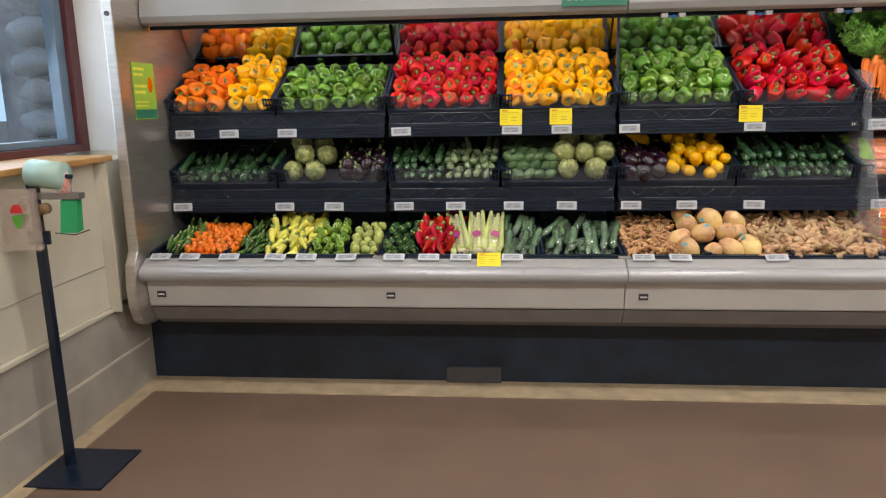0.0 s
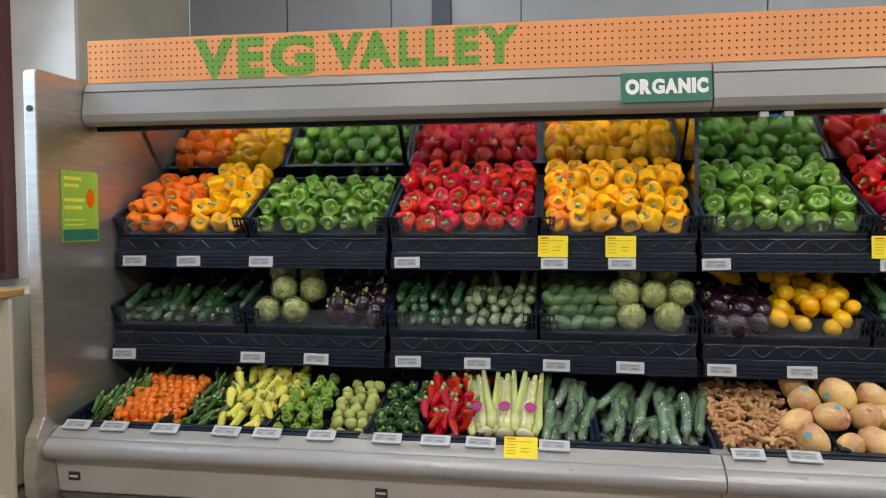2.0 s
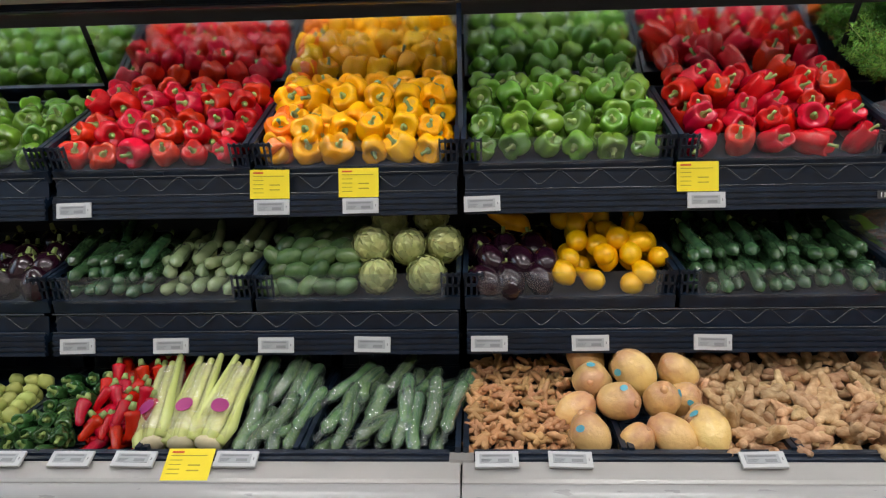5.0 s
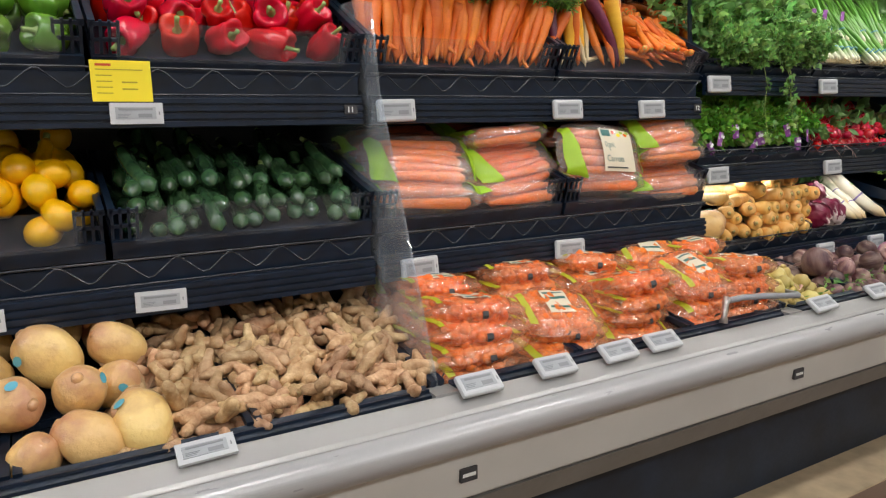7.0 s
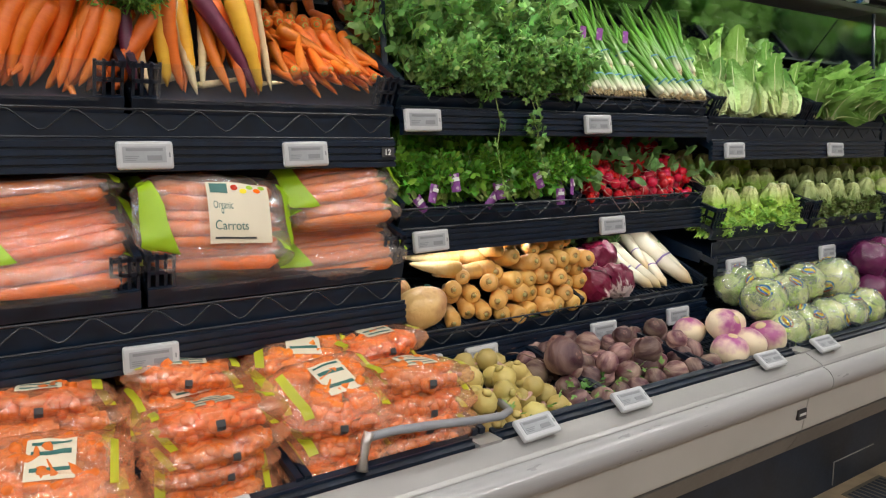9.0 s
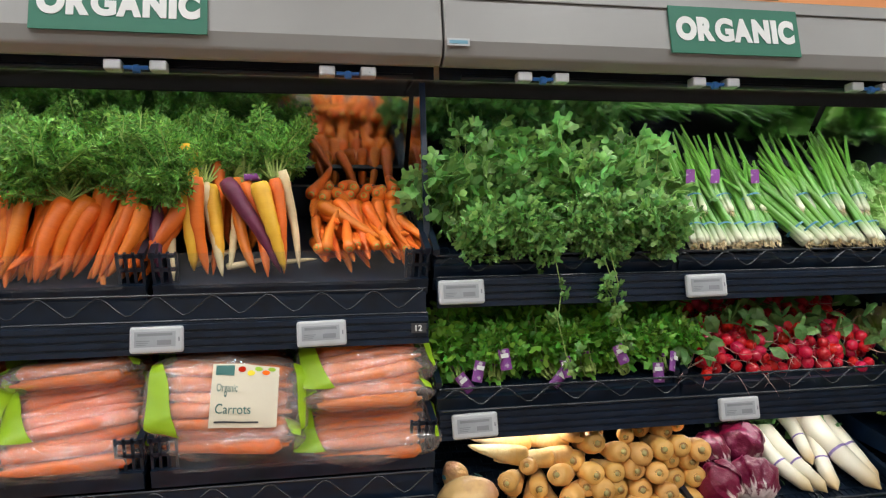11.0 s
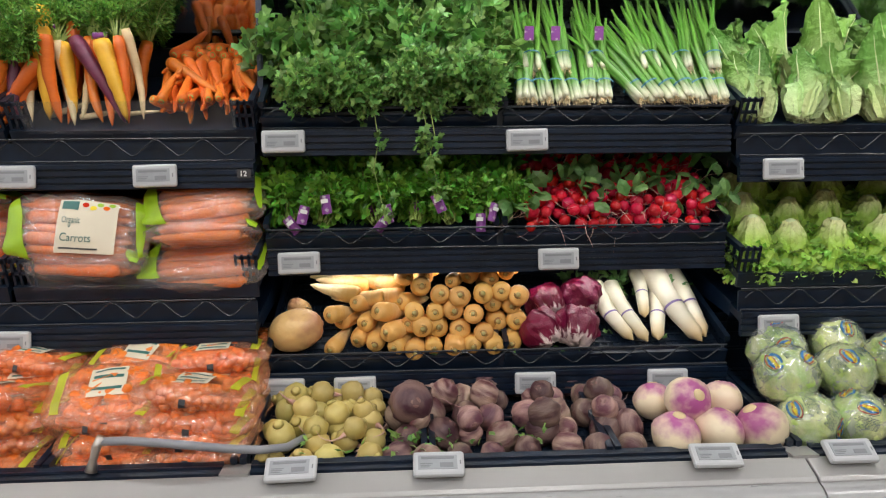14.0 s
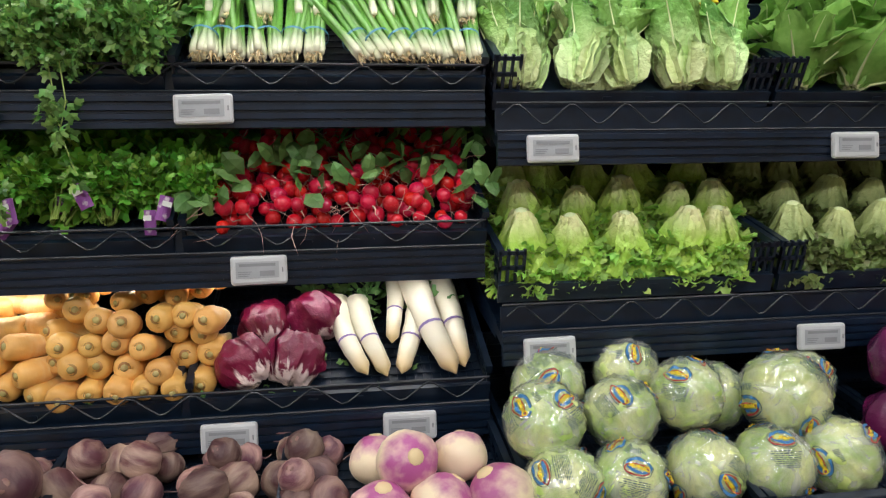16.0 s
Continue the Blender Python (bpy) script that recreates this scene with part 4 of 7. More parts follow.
def heap(k, x0, x1, du=0.096, dv=0.085, tilt=0.62, base=0.038, full=True):
    fill(k, x0, x1, ROW_A, 0.045, 0.37, du, dv, base, FRONT, 1, tilt=tilt, scale=(0.88, 1.12))
    fill(k, x0, x1, ROW_A, 0.105, 0.37, du, dv, base + 0.042, FRONT, 1, tilt=tilt, scale=(0.86, 1.12), skip=0.08)
    if full:
        fill(k, x0, x1, ROW_A, 0.26, 0.40, du, 0.07, base + 0.078, FRONT, 1, tilt=tilt)


heap(orange_k, 0.02, 0.33, full=False)
heap(yellow_k, 0.34, 0.595)
heap(green_k, 0.635, 1.195, 0.087, 0.080, full=False)
heap(red_k, 1.245, 1.81, 0.088, 0.080)
heap(yellow_k, 1.855, 2.42)
heap(orange_k, 1.86, 1.95)
heap(green_k, 2.465, 3.03, 0.087, 0.080)
heap(longred_k, 3.075, 3.635, 0.10, 0.09, 0.7)

# ---- bays 0 to 2, middle row ----
zuc_k = long_kind("zucchini", "dark green zucchini with pale cut end in a crate", "zucchini", DKGREEN, 0.19, 0.020, 0.017, 0.05, "cut_end", STEM)
avo_k = round_kind("pickling_cucumber", "short dark green pickling cucumber in a crate", "cucumber", AVO, 0.027, 0.042, lump=0.1)
pale_k = long_kind("wrapped_squash", "pale green squash in shiny clear wrap", "squash", PALECUKE, 0.17, 0.021, 0.017, 0.06)


def bracts(off, n=62, r=0.047):
    """Close rounded scales that overlap like tiles towards the tip of a globe."""
    g = G()
    for i in range(n):
        t = 0.16 + 2.45 * (i / n) ** 0.85
        a = i * 2.399 + off

        def at(da, dt, lift):
            aa, tt = a + da / max(0.25, math.sin(t)), t + dt
            c = Vector((math.cos(aa) * math.sin(tt), math.sin(aa) * math.sin(tt), 1.04 * math.cos(tt)))
            return c * (r + lift) * (1 + 0.05 * noise.noise(c * 2 + Vector((off, 0, 0))))
        s = 0.30 + 0.16 * math.sin(t)
        vs = [at(-s * 0.75, s * 0.9, -0.006), at(s * 0.75, s * 0.9, -0.006), at(s * 0.9, 0.1, 0.001), at(s * 0.62, -s * 0.62, 0.0065), at(0, -s * 1.0, 0.0105),
              at(-s * 0.62, -s * 0.62, 0.0065), at(-s * 0.9, 0.1, 0.001), at(0, 0.15, 0.0045), at(0, -s * 0.6, 0.0090)]
        g.add(vs, [(0, 1, 2, 7), (0, 7, 6), (7, 2, 3, 8), (7, 8, 5, 6), (8, 3, 4), (8, 4, 5)])
    return g


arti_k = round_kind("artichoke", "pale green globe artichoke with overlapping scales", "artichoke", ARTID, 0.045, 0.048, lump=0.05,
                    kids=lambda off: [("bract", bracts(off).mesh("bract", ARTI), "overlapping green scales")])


def cap_green(r, z):
    def make(off):
        g = G()
        for k in range(5):
            a = k * 1.257 + off
            g.add([(0, 0, z + 0.002), (r * 0.45 * math.cos(a - 0.5), r * 0.45 * math.sin(a - 0.5), z - 0.002), (r * 0.85 * math.cos(a), r * 0.85 * math.sin(a), z - 0.012), (r * 0.45 * math.cos(a + 0.5), r * 0.45 * math.sin(a + 0.5), z - 0.002)], [(0, 1, 2, 3)])
        g.tube([(0, 0, z - 0.003), (0.004, 0, z + 0.02)], [0.008, 0.006], 6)
        return [("calyx", g.mesh("calyx", STEM), "green calyx")]
    return make


egg_k = round_kind("eggplant", "shiny black-purple eggplant in a crate", "eggplant", EGGP, 0.042, 0.058, lump=0.06, kids=cap_green(0.042, 0.056))


def pear(name, label, mat, group=""):
    vs = []
    for q in range(3):
        b = R.uniform(-0.02, 0.03)
        pts = [(b * (u - u * u) * 4, 0, 0.15 * u) for u in [i / 10 for i in range(11)]]
        rs = [0.010, 0.030, 0.038, 0.0395, 0.036, 0.029, 0.0225, 0.019, 0.0175, 0.0165, 0.008]
        st = G().tube([(0, 0, 0.148), (0.003, 0, 0.165)], [0.008, 0.009], 6)
        vs.append((G().tube(pts, rs, 14).mesh(name, mat, True), [("stem", st.mesh("stem", STEM, True), "green stem")]))
    return kind_of(name, label, "squash", vs, group or name + " heap")


squash_k = pear("yellow_squash", "bright yellow crookneck squash in a crate", SQUASH)

LYING = (0.0, 0.98, 0.03)


def stack(k, x0, x1, row, du, layers=3, v0=0.0, v1=0.22, dv=0.14, w0=0.024, dw=0.036, tilt=0.26, axis=LYING, **kw):
    fill(k, x0, x1, row, v0, v1, du, dv, w0, axis, layers, dw, 0.3, tilt, front=0.035, **kw)


stack(zuc_k, 0.02, 0.59, ROW_B, 0.05, 2)
for x, v, w in ((0.685, 0.06, 0.055), (0.81, 0.06, 0.055), (0.74, 0.14, 0.12), (0.86, 0.16, 0.11), (0.70, 0.25, 0.15), (0.82, 0.28, 0.13)):
    put(arti_k, aim(slope(x, ROW_B) @ Vector((0, v, w)), (R.uniform(-0.5, 0.5), R.uniform(-0.9, -0.4), R.uniform(0.2, 0.9))), R.uniform(1.02, 1.15))
stack(egg_k, 0.94, 1.20, ROW_B, 0.09, 2, 0.05, 0.32, 0.1, 0.04, 0.03, 0.3, (0, 0.3, 0.8))
stack(zuc_k, 1.24, 1.52, ROW_B, 0.046, 3)
stack(pale_k, 1.53, 1.81, ROW_B, 0.046, 3)
fill(avo_k, 1.85, 2.13, ROW_B, 0.04, 0.36, 0.06, 0.075, 0.03, (0.8, 0.3, 0.1), 3, 0.036, tilt=0.5, front=0.03)
for x, v, w in ((2.19, 0.055, 0.055), (2.335, 0.055, 0.055), (2.17, 0.13, 0.12), (2.28, 0.12, 0.12), (2.385, 0.14, 0.12), (2.21, 0.25, 0.16), (2.34, 0.26, 0.17)):
    put(arti_k, aim(slope(x, ROW_B) @ Vector((0, v, w)), (R.uniform(-0.5, 0.5), R.uniform(-0.9, -0.4), R.uniform(0.2, 0.9))), R.uniform(1.02, 1.15))
fill(egg_k, 2.46, 2.72, ROW_B, 0.045, 0.3, 0.085, 0.09, 0.042, (0, 0.7, 0.5), 2, 0.035, tilt=0.4, front=0.05)
fill(squash_k, 2.73, 3.03, ROW_B, 0.03, 0.27, 0.066, 0.085, 0.035, (0, 0.85, 0.25), 3, 0.044, tilt=0.7, front=0.045, scale=(0.74, 0.9))
fill(squash_k, 2.62, 2.70, ROW_B, 0.28, 0.3, 0.08, 0.1, 0.10, (-0.9, 0.3, 0.25), 1)
stack(zuc_k, 3.08, 3.63, ROW_B, 0.047, 3)

# ---- bays 0 to 2, deck ----
jal_k = long_kind("jalapeno_pepper", "small dark green chili pepper in a deck crate", "pepper", JALA, 0.075, 0.006, 0.014, 0.12, "stem", STEM, 8, n=2)
hab_k = round_kind("habanero_pepper", "small wrinkled orange habanero pepper in a deck crate", "pepper", HABA, 0.0175, 0.021, 0.15, 0.1, 0.45, 2.2, seg=12, rings=8)
yel_k = long_kind("yellow_chili", "pale yellow tapered chili pepper in a deck crate", "pepper", LYELL, 0.085, 0.011, 0.022, 0.1, "stem", STEM, 10, n=2)
lgr_k = pepper_kind("small_green_pepper", "small light green pepper in a deck crate", LGREEN, w=0.027, h=0.032, taper=0.3)
tom_k = round_kind("tomatillo", "pale green tomatillo in papery husk", "tomatillo", TOMAT, 0.022, 0.024, -0.15, 0.0, 0.2, 2.0, seg=12, rings=8)
pob_k = pepper_kind("poblano_pepper", "dark green poblano pepper in a deck crate", POBL, w=0.027, h=0.045, taper=0.5)
chi_k = long_kind("red_chili", "slim shiny red chili pepper in a deck crate", "pepper", REDP, 0.08, 0.009, 0.020, 0.2, "stem", STEM, 9, n=3)
def shrink_wrap(pts, rs):
    """Loose clear wrap round a long vegetable, gathered into a tuft at its lower end."""
    p = [Vector(pts[0]) + Vector((0, 0, -0.026)), Vector(pts[0]) + Vector((0, 0, -0.008))] + [Vector(q) for q in pts[1:]]
    return [("wrap", G().tube(p, [0.012, 0.007] + [r * 1.07 + 0.0012 for r in rs[1:]], 12, False).mesh("wrap", FILM4, True), "clear shrink wrap")]


cuc_k = long_kind("wrapped_cucumber", "green cucumber in shiny clear shrink wrap on the deck", "cucumber", CUKE, 0.215, 0.0175, 0.0205, 0.12, seg=14, bumps=0.06, n=4, kids=shrink_wrap)
MESSY = (0.3, 0.8, 0.2)


def deck(k, x0, x1, du, dv, w0, axis, layers, dw, tilt, v0=0.03, v1=0.40, rise=0.14, **kw):
    fill(k, x0, x1, DECK, v0, v1, du, dv, w0, axis, layers, dw * 0.85, 0.35, tilt, rise * 0.55, front=0.035, **kw)


deck(jal_k, 0.03, 0.20, 0.036, 0.055, 0.02, MESSY, 2, 0.024, 0.5)
deck(hab_k, 0.15, 0.43, 0.034, 0.036, 0.02, (0, -0.4, 0.8), 2, 0.026, 0.9, v1=0.34, rise=0.25)
deck(jal_k, 0.43, 0.61, 0.036, 0.055, 0.02, MESSY, 2, 0.022, 0.5)
deck(yel_k, 0.60, 0.84, 0.043, 0.06, 0.025, (0.2, 0.7, 0.3), 2, 0.034, 0.6, v1=0.34, rise=0.28)
deck(lgr_k, 0.84, 1.02, 0.056, 0.055, 0.03, (0, -0.6, 0.6), 2, 0.036, 0.6, v1=0.34, rise=0.28)
deck(tom_k, 1.04, 1.20, 0.046, 0.046, 0.024, (0, -0.5, 0.7), 2, 0.03, 0.7, v1=0.34, rise=0.22)
deck(pob_k, 1.22, 1.40, 0.056, 0.075, 0.03, (0.1, -0.8, 0.3), 2, 0.032, 0.5, v1=0.34)
deck(chi_k, 1.40, 1.60, 0.034, 0.055, 0.022, MESSY, 3, 0.024, 0.7, v1=0.34, rise=0.2)
deck(cuc_k, 1.83, 2.02, 0.050, 0.16, 0.025, (0.25, 0.95, 0.10), 2, 0.040, 0.3, v1=0.20, rise=0.06)
deck(cuc_k, 2.03, 2.42, 0.058, 0.16, 0.025, (0.25, 0.95, 0.10), 2, 0.040, 0.32, v1=0.20, rise=0.06)


def celery(x, lean, w=0.05, tip=22):
    """A celery heart standing slanted: pale butt, ribbed stalks, round magenta sticker."""
    ob = thing("celery_heart", "pale green celery heart in clear sleeve with magenta sticker", "celery", "celery hearts", m=slope(x, DECK) @ pose(0, 0.035, w, -(90 - tip), lean, 0))
    for i in range(9):
        a = i * 0.7
        rr = 0.012 + 0.02 * (i % 3) / 2
        bx, by = rr * math.cos(a) * 1.4, rr * math.sin(a) * 0.8
        part("stalk", G().tube([(bx * 0.9, by * 0.8, 0), (bx * 1.2, by, 0.05), (bx, by, 0.14), (bx * 0.8, by * 0.8, 0.26 + 0.03 * (i % 3))], [0.014, 0.018, 0.013, 0.009], 8), CELERY, ob, smooth=True)
    part("butt", G().ball(lambda a, t: (0.036 * math.cos(a) * math.sin(t), 0.028 * math.sin(a) * math.sin(t), 0.016 * math.cos(t)), 14, 8), produce("celery_butt" + str(round(x, 2)), (0.62, 0.55, 0.36), 0.5), ob, "trimmed cream butt", smooth=True)
    sl = part("sleeve", G().tube([(0, 0, 0.01), (0, 0, 0.06), (0, 0, 0.15), (0, 0, 0.25)], [0.05, 0.052, 0.045, 0.042], 14, False), FILM, ob, "clear sleeve", smooth=True)
    sl.visible_shadow = False
    part("sticker", G().tube([(0.0, -0.0535, 0.085), (0.0, -0.0555, 0.085)], [0.023, 0.023], 18), MAGENTA, ob, "round magenta sticker")


celery(1.64, -24)
celery(1.715, -4)
celery(1.785, 14)


def knob_kind(name, label, mat, s, n=5):
    """Knobbly roots: a body with fingers, each lumpy."""
    vs = []
    for q in range(n):
        g = G()
        for f in range(R.randint(3, 5)):
            a = R.uniform(0, 6.28)
            p = Vector((R.uniform(-1, 1) * s * 1.3, R.uniform(-0.5, 0.5) * s, R.uniform(-0.3, 0.3) * s))
            d = Vector((math.cos(a), math.sin(a), R.uniform(-0.4, 0.5))).normalized()
            pts, rs = [], []
            for i in range(7):
                u = i / 6
                pts.append(p + d * s * 3.5 * (u - 0.4) + Vector((0, 0, 0.2 * s * math.sin(u * 4 + a))))
                rs.append(s * (0.24 + 0.32 * math.sin(math.pi * min(1, u * 0.92 + 0.06)) ** 0.6) * (1 + 0.17 * math.sin(u * 12 + f * 2)) * 0.95)
            g.tube(pts, rs, 8)
        vs.append((g.mesh(name, mat, True), []))
    return kind_of(name, label, "ginger", vs, name + " heap")


gin_k = knob_kind("ginger_root", "knobbly tan ginger root in a deck heap", GINGER, 0.026)
tur_k = knob_kind("turmeric_root", "small knobbly orange-brown turmeric root in a deck heap", TURMERIC, 0.016)
deck(tur_k, 2.45, 2.74, 0.045, 0.048, 0.025, (0, 0, 1), 2, 0.026, 0.6, v1=0.42, rise=0.2)
deck(gin_k, 3.02, 3.65, 0.072, 0.068, 0.03, (0, 0, 1), 2, 0.034, 0.6, v1=0.42, rise=0.22)


def gradient(name, low, high, z0, z1, rough=0.45, each=0.12, nz=0.25, scale=30, bump=0.1, stretch=(1, 1, 1), coat=0.0, soft=0.3):
    """Skin that turns from one colour to another along the thing's own z, broken up by noise."""
    m = material(name, high, rough, each=each, bump=bump, scale=scale, coat=coat)
    nt = m.node_tree
    b = nt.nodes["Principled BSDF"]
    tc = nt.nodes.new("ShaderNodeTexCoord")
    sp = nt.nodes.new("ShaderNodeSeparateXYZ")
    nt.links.new(tc.outputs["Object"], sp.inputs[0])
    n = nt.nodes.new("ShaderNodeTexNoise")
    n.inputs["Scale"].default_value, n.inputs["Detail"].default_value = scale, 5
    mp = nt.nodes.new("ShaderNodeMapping")
    mp.inputs["Scale"].default_value = stretch
    nt.links.new(tc.outputs["Object"], mp.inputs[0])
    nt.links.new(mp.outputs[0], n.inputs["Vector"])
    r = nt.nodes.new("ShaderNodeMapRange")
    r.inputs["From Min"].default_value, r.inputs["From Max"].default_value = z0, z1
    nt.links.new(sp.outputs["Z"], r.inputs["Value"])
    ma = nt.nodes.new("ShaderNodeMath")
    ma.operation, ma.inputs[1].default_value = "MULTIPLY_ADD", nz * 2
    nt.links.new(n.outputs[0], ma.inputs[0])
    sub = nt.nodes.new("ShaderNodeMath")
    sub.operation, sub.inputs[1].default_value = "SUBTRACT", nz
    nt.links.new(r.outputs[0], sub.inputs[0])
    nt.links.new(sub.outputs[0], ma.inputs[2])
    ramp = nt.nodes.new("ShaderNodeValToRGB")
    ramp.color_ramp.elements[0].color, ramp.color_ramp.elements[1].color = (*low, 1), (*high, 1)
    ramp.color_ramp.elements[0].position, ramp.color_ramp.elements[1].position = 0.5 - soft, 0.5 + soft
    nt.links.new(ma.outputs[0], ramp.inputs[0])
    hsv = [q for q in nt.nodes if q.bl_idname == "ShaderNodeHueSaturation"]
    if hsv:
        nt.links.new(ramp.outputs[0], hsv[0].inputs["Color"])
    else:
        nt.links.new(ramp.outputs[0], b.inputs["Base Color"])
    return m


RUTA = gradient("rutabaga_skin", (0.86, 0.58, 0.23), (0.60, 0.32, 0.16), -0.01, 0.09, 0.34, 0.16, 0.6, 34, 0.35, coat=0.25)


def ruta_bits(off):
    g = G()
    a = off
    c = Vector((math.cos(a) * 0.8, math.sin(a) * 0.8, 0.55)).normalized()
    m = aim(Vector((c.x * 0.0555, c.y * 0.0555, c.z * 0.0715)), c, 0)
    g.add([m @ Vector((0.013 * math.cos(k * 0.7), 0.010 * math.sin(k * 0.7), 0.0015)) for k in range(9)], [tuple(range(9))])
    cr = G().tube([(0, 0, 0.062), (0, 0, 0.0715), (0, 0, 0.0725)], [0.015, 0.008, 0.004], 9)
    return [("sticker", g.mesh("sticker", STICKER), "small blue sticker"), ("crown", cr.mesh("crown", RUTA, True), "")]


ruta_k = round_kind("rutabaga", "large tan rutabaga with a purplish crown on the deck", "rutabaga", RUTA, 0.054, 0.070, 0.0, 0.10, 0.11, 1.3, ruta_bits, 26, 18, n=6)
RUTAS = [(2.765, 0.06, 0.06, 1.0), (2.88, 0.055, 0.045, 0.85), (2.97, 0.06, 0.06, 1.0), (3.06, 0.07, 0.065, 1.05), (2.74, 0.16, 0.075, 0.95), (2.85, 0.15, 0.11, 1.0), (2.965, 0.16, 0.11, 0.95), (3.03, 0.2, 0.09, 0.85),
         (2.80, 0.27, 0.115, 1.05), (2.92, 0.28, 0.135, 1.12), (3.045, 0.30, 0.125, 0.98), (2.80, 0.39, 0.13, 1.05), (2.93, 0.40, 0.12, 1.0), (3.04, 0.42, 0.10, 1.0)]
for x, v, w, s in RUTAS:
    put(ruta_k, aim(slope(x, DECK) @ Vector((0, v, w)), (R.uniform(-0.7, 0.7), R.uniform(-0.9, 0.2), R.uniform(0.1, 0.9))), s * 0.94)


# ---- leafy kinds ----
def leafmat(name, colour, second, rough=0.42, island=0.35, thin=0.25):
    m = material(name, colour, rough, second=second, scale=40, island=island, bump=0.12, bump_scale=90)
    nt = m.node_tree
    b = nt.nodes["Principled BSDF"]
    tl = nt.nodes.new("ShaderNodeBsdfTranslucent")
    src = b.inputs["Base Color"].links[0].from_socket
    nt.links.new(src, tl.inputs[0])
    mix = nt.nodes.new("ShaderNodeMixShader")
    mix.inputs[0].default_value = thin
    nt.links.new(b.outputs[0], mix.inputs[1])
    nt.links.new(tl.outputs[0], mix.inputs[2])
    nt.links.new(mix.outputs[0], nt.nodes["Material Output"].inputs[0])
    return m


CILA = leafmat("cilantro_leaf", (0.30, 0.52, 0.15), (0.12, 0.30, 0.07), 0.3, 0.55, 0.35)
PARS = leafmat("parsley_leaf", (0.27, 0.54, 0.08), (0.13, 0.36, 0.045), 0.34, 0.55, 0.35)
FERN = leafmat("carrot_top_leaf", (0.25, 0.48, 0.09), (0.10, 0.26, 0.04), 0.42, 0.5, 0.35)
RADL = leafmat("radish_leaf", (0.22, 0.42, 0.14), (0.11, 0.26, 0.07), thin=0.35)
STALK = produce("pale_stalk", (0.36, 0.46, 0.13), 0.45, second=(0.26, 0.38, 0.09))
SCAL = gradient("scallion", (0.80, 0.80, 0.60), (0.13, 0.33, 0.05), -0.015, 0.075, 0.3, nz=0.06, stretch=(1, 1, 0.2))
CARR = produce("carrot_skin", (0.80, 0.20, 0.018), 0.42, second=(0.70, 0.145, 0.012), scale=20, each=0.14, bump=0.15, bs=60, stretch=(1, 1, 3))
CARY = produce("yellow_carrot_skin", (0.86, 0.50, 0.04), 0.42, second=(0.78, 0.40, 0.03), each=0.1, bump=0.12, stretch=(1, 1, 3))
CARP = produce("purple_carrot_skin", (0.16, 0.025, 0.07), 0.42, second=(0.10, 0.015, 0.05), each=0.2, bump=0.12, stretch=(1, 1, 3))
CARW = produce("white_carrot_skin", (0.78, 0.64, 0.38), 0.42, second=(0.68, 0.52, 0.28), each=0.1, bump=0.12, stretch=(1, 1, 3))
PARN = gradient("parsnip_skin", (0.78, 0.43, 0.12), (0.86, 0.66, 0.36), 0.0, 0.13, 0.42, nz=0.35, stretch=(1, 1, 3), bump=0.25)
DAIK = gradient("daikon_skin", (0.70, 0.52, 0.27), (0.78, 0.73, 0.58), -0.01, 0.09, 0.35, nz=0.12)
RADI = produce("radish_skin", (0.72, 0.014, 0.045), 0.28, second=(0.60, 0.009, 0.035), each=0.2, coat=0.3)
BEET = produce("beet_skin", (0.42, 0.28, 0.23), 0.5, second=(0.10, 0.03, 0.045), scale=20, spread=0.32, each=0.5, bump=0.4, bs=50, stretch=(0.6, 0.6, 2.2))
GBEET = produce("golden_beet_skin", (0.64, 0.53, 0.20), 0.45, second=(0.46, 0.36, 0.09), scale=14, each=0.2, bump=0.2, bs=50)
TURN = gradient("turnip_skin", (0.84, 0.70, 0.50), (0.40, 0.09, 0.26), -0.014, 0.055, 0.32, nz=0.7, scale=26)
CABB = produce("wrapped_cabbage", (0.78, 0.82, 0.36), 0.3, second=(0.30, 0.50, 0.08), spread=0.30, scale=20, each=0.1, bump=0.7, bs=26, coat=0.4, stretch=(1, 1, 0.6))
PCAB = produce("red_cabbage", (0.19, 0.02, 0.12), 0.22, second=(0.08, 0.010, 0.055), scale=9, each=0.2, bump=0.35, coat=0.5)
RADC = gradient("radicchio_leaf", (0.80, 0.66, 0.64), (0.17, 0.004, 0.038), -0.070, 0.004, 0.36, 0.15, 0.85, 75, 0.5, stretch=(1, 1, 0.14), coat=0.15, soft=0.09)
LETT = gradient("lettuce_leaf", (0.40, 0.62, 0.09), (0.78, 0.80, 0.40), 0.06, 0.15, 0.4, nz=0.35, scale=34, bump=1.0, stretch=(1.4, 1.4, 0.5))
LETR = gradient("red_lettuce_leaf", (0.14, 0.22, 0.05), (0.58, 0.66, 0.28), 0.03, 0.15, 0.4, nz=0.3, scale=24, bump=0.9, stretch=(1.4, 1.4, 0.5))
ROMA = gradient("romaine_leaf", (0.62, 0.74, 0.36), (0.20, 0.44, 0.09), 0.0, 0.18, 0.34, each=0.36, nz=0.16, scale=34, bump=1.0, stretch=(2, 2, 0.5))
COLL = leafmat("collard_leaf", (0.32, 0.58, 0.15), (0.17, 0.40, 0.08), 0.3, 0.4, 0.4)
RIB = produce("pale_rib", (0.76, 0.86, 0.46), 0.45, second=(0.7, 0.8, 0.46))
LIME = material("lime_print", (0.36, 0.58, 0.02), 0.35, vary=0.1)
OLIVE = material("olive_lime_print", (0.50, 0.52, 0.03), 0.35, vary=0.1)
CREAM = material("cream_print", (0.78, 0.70, 0.54), 0.45, vary=0.04)
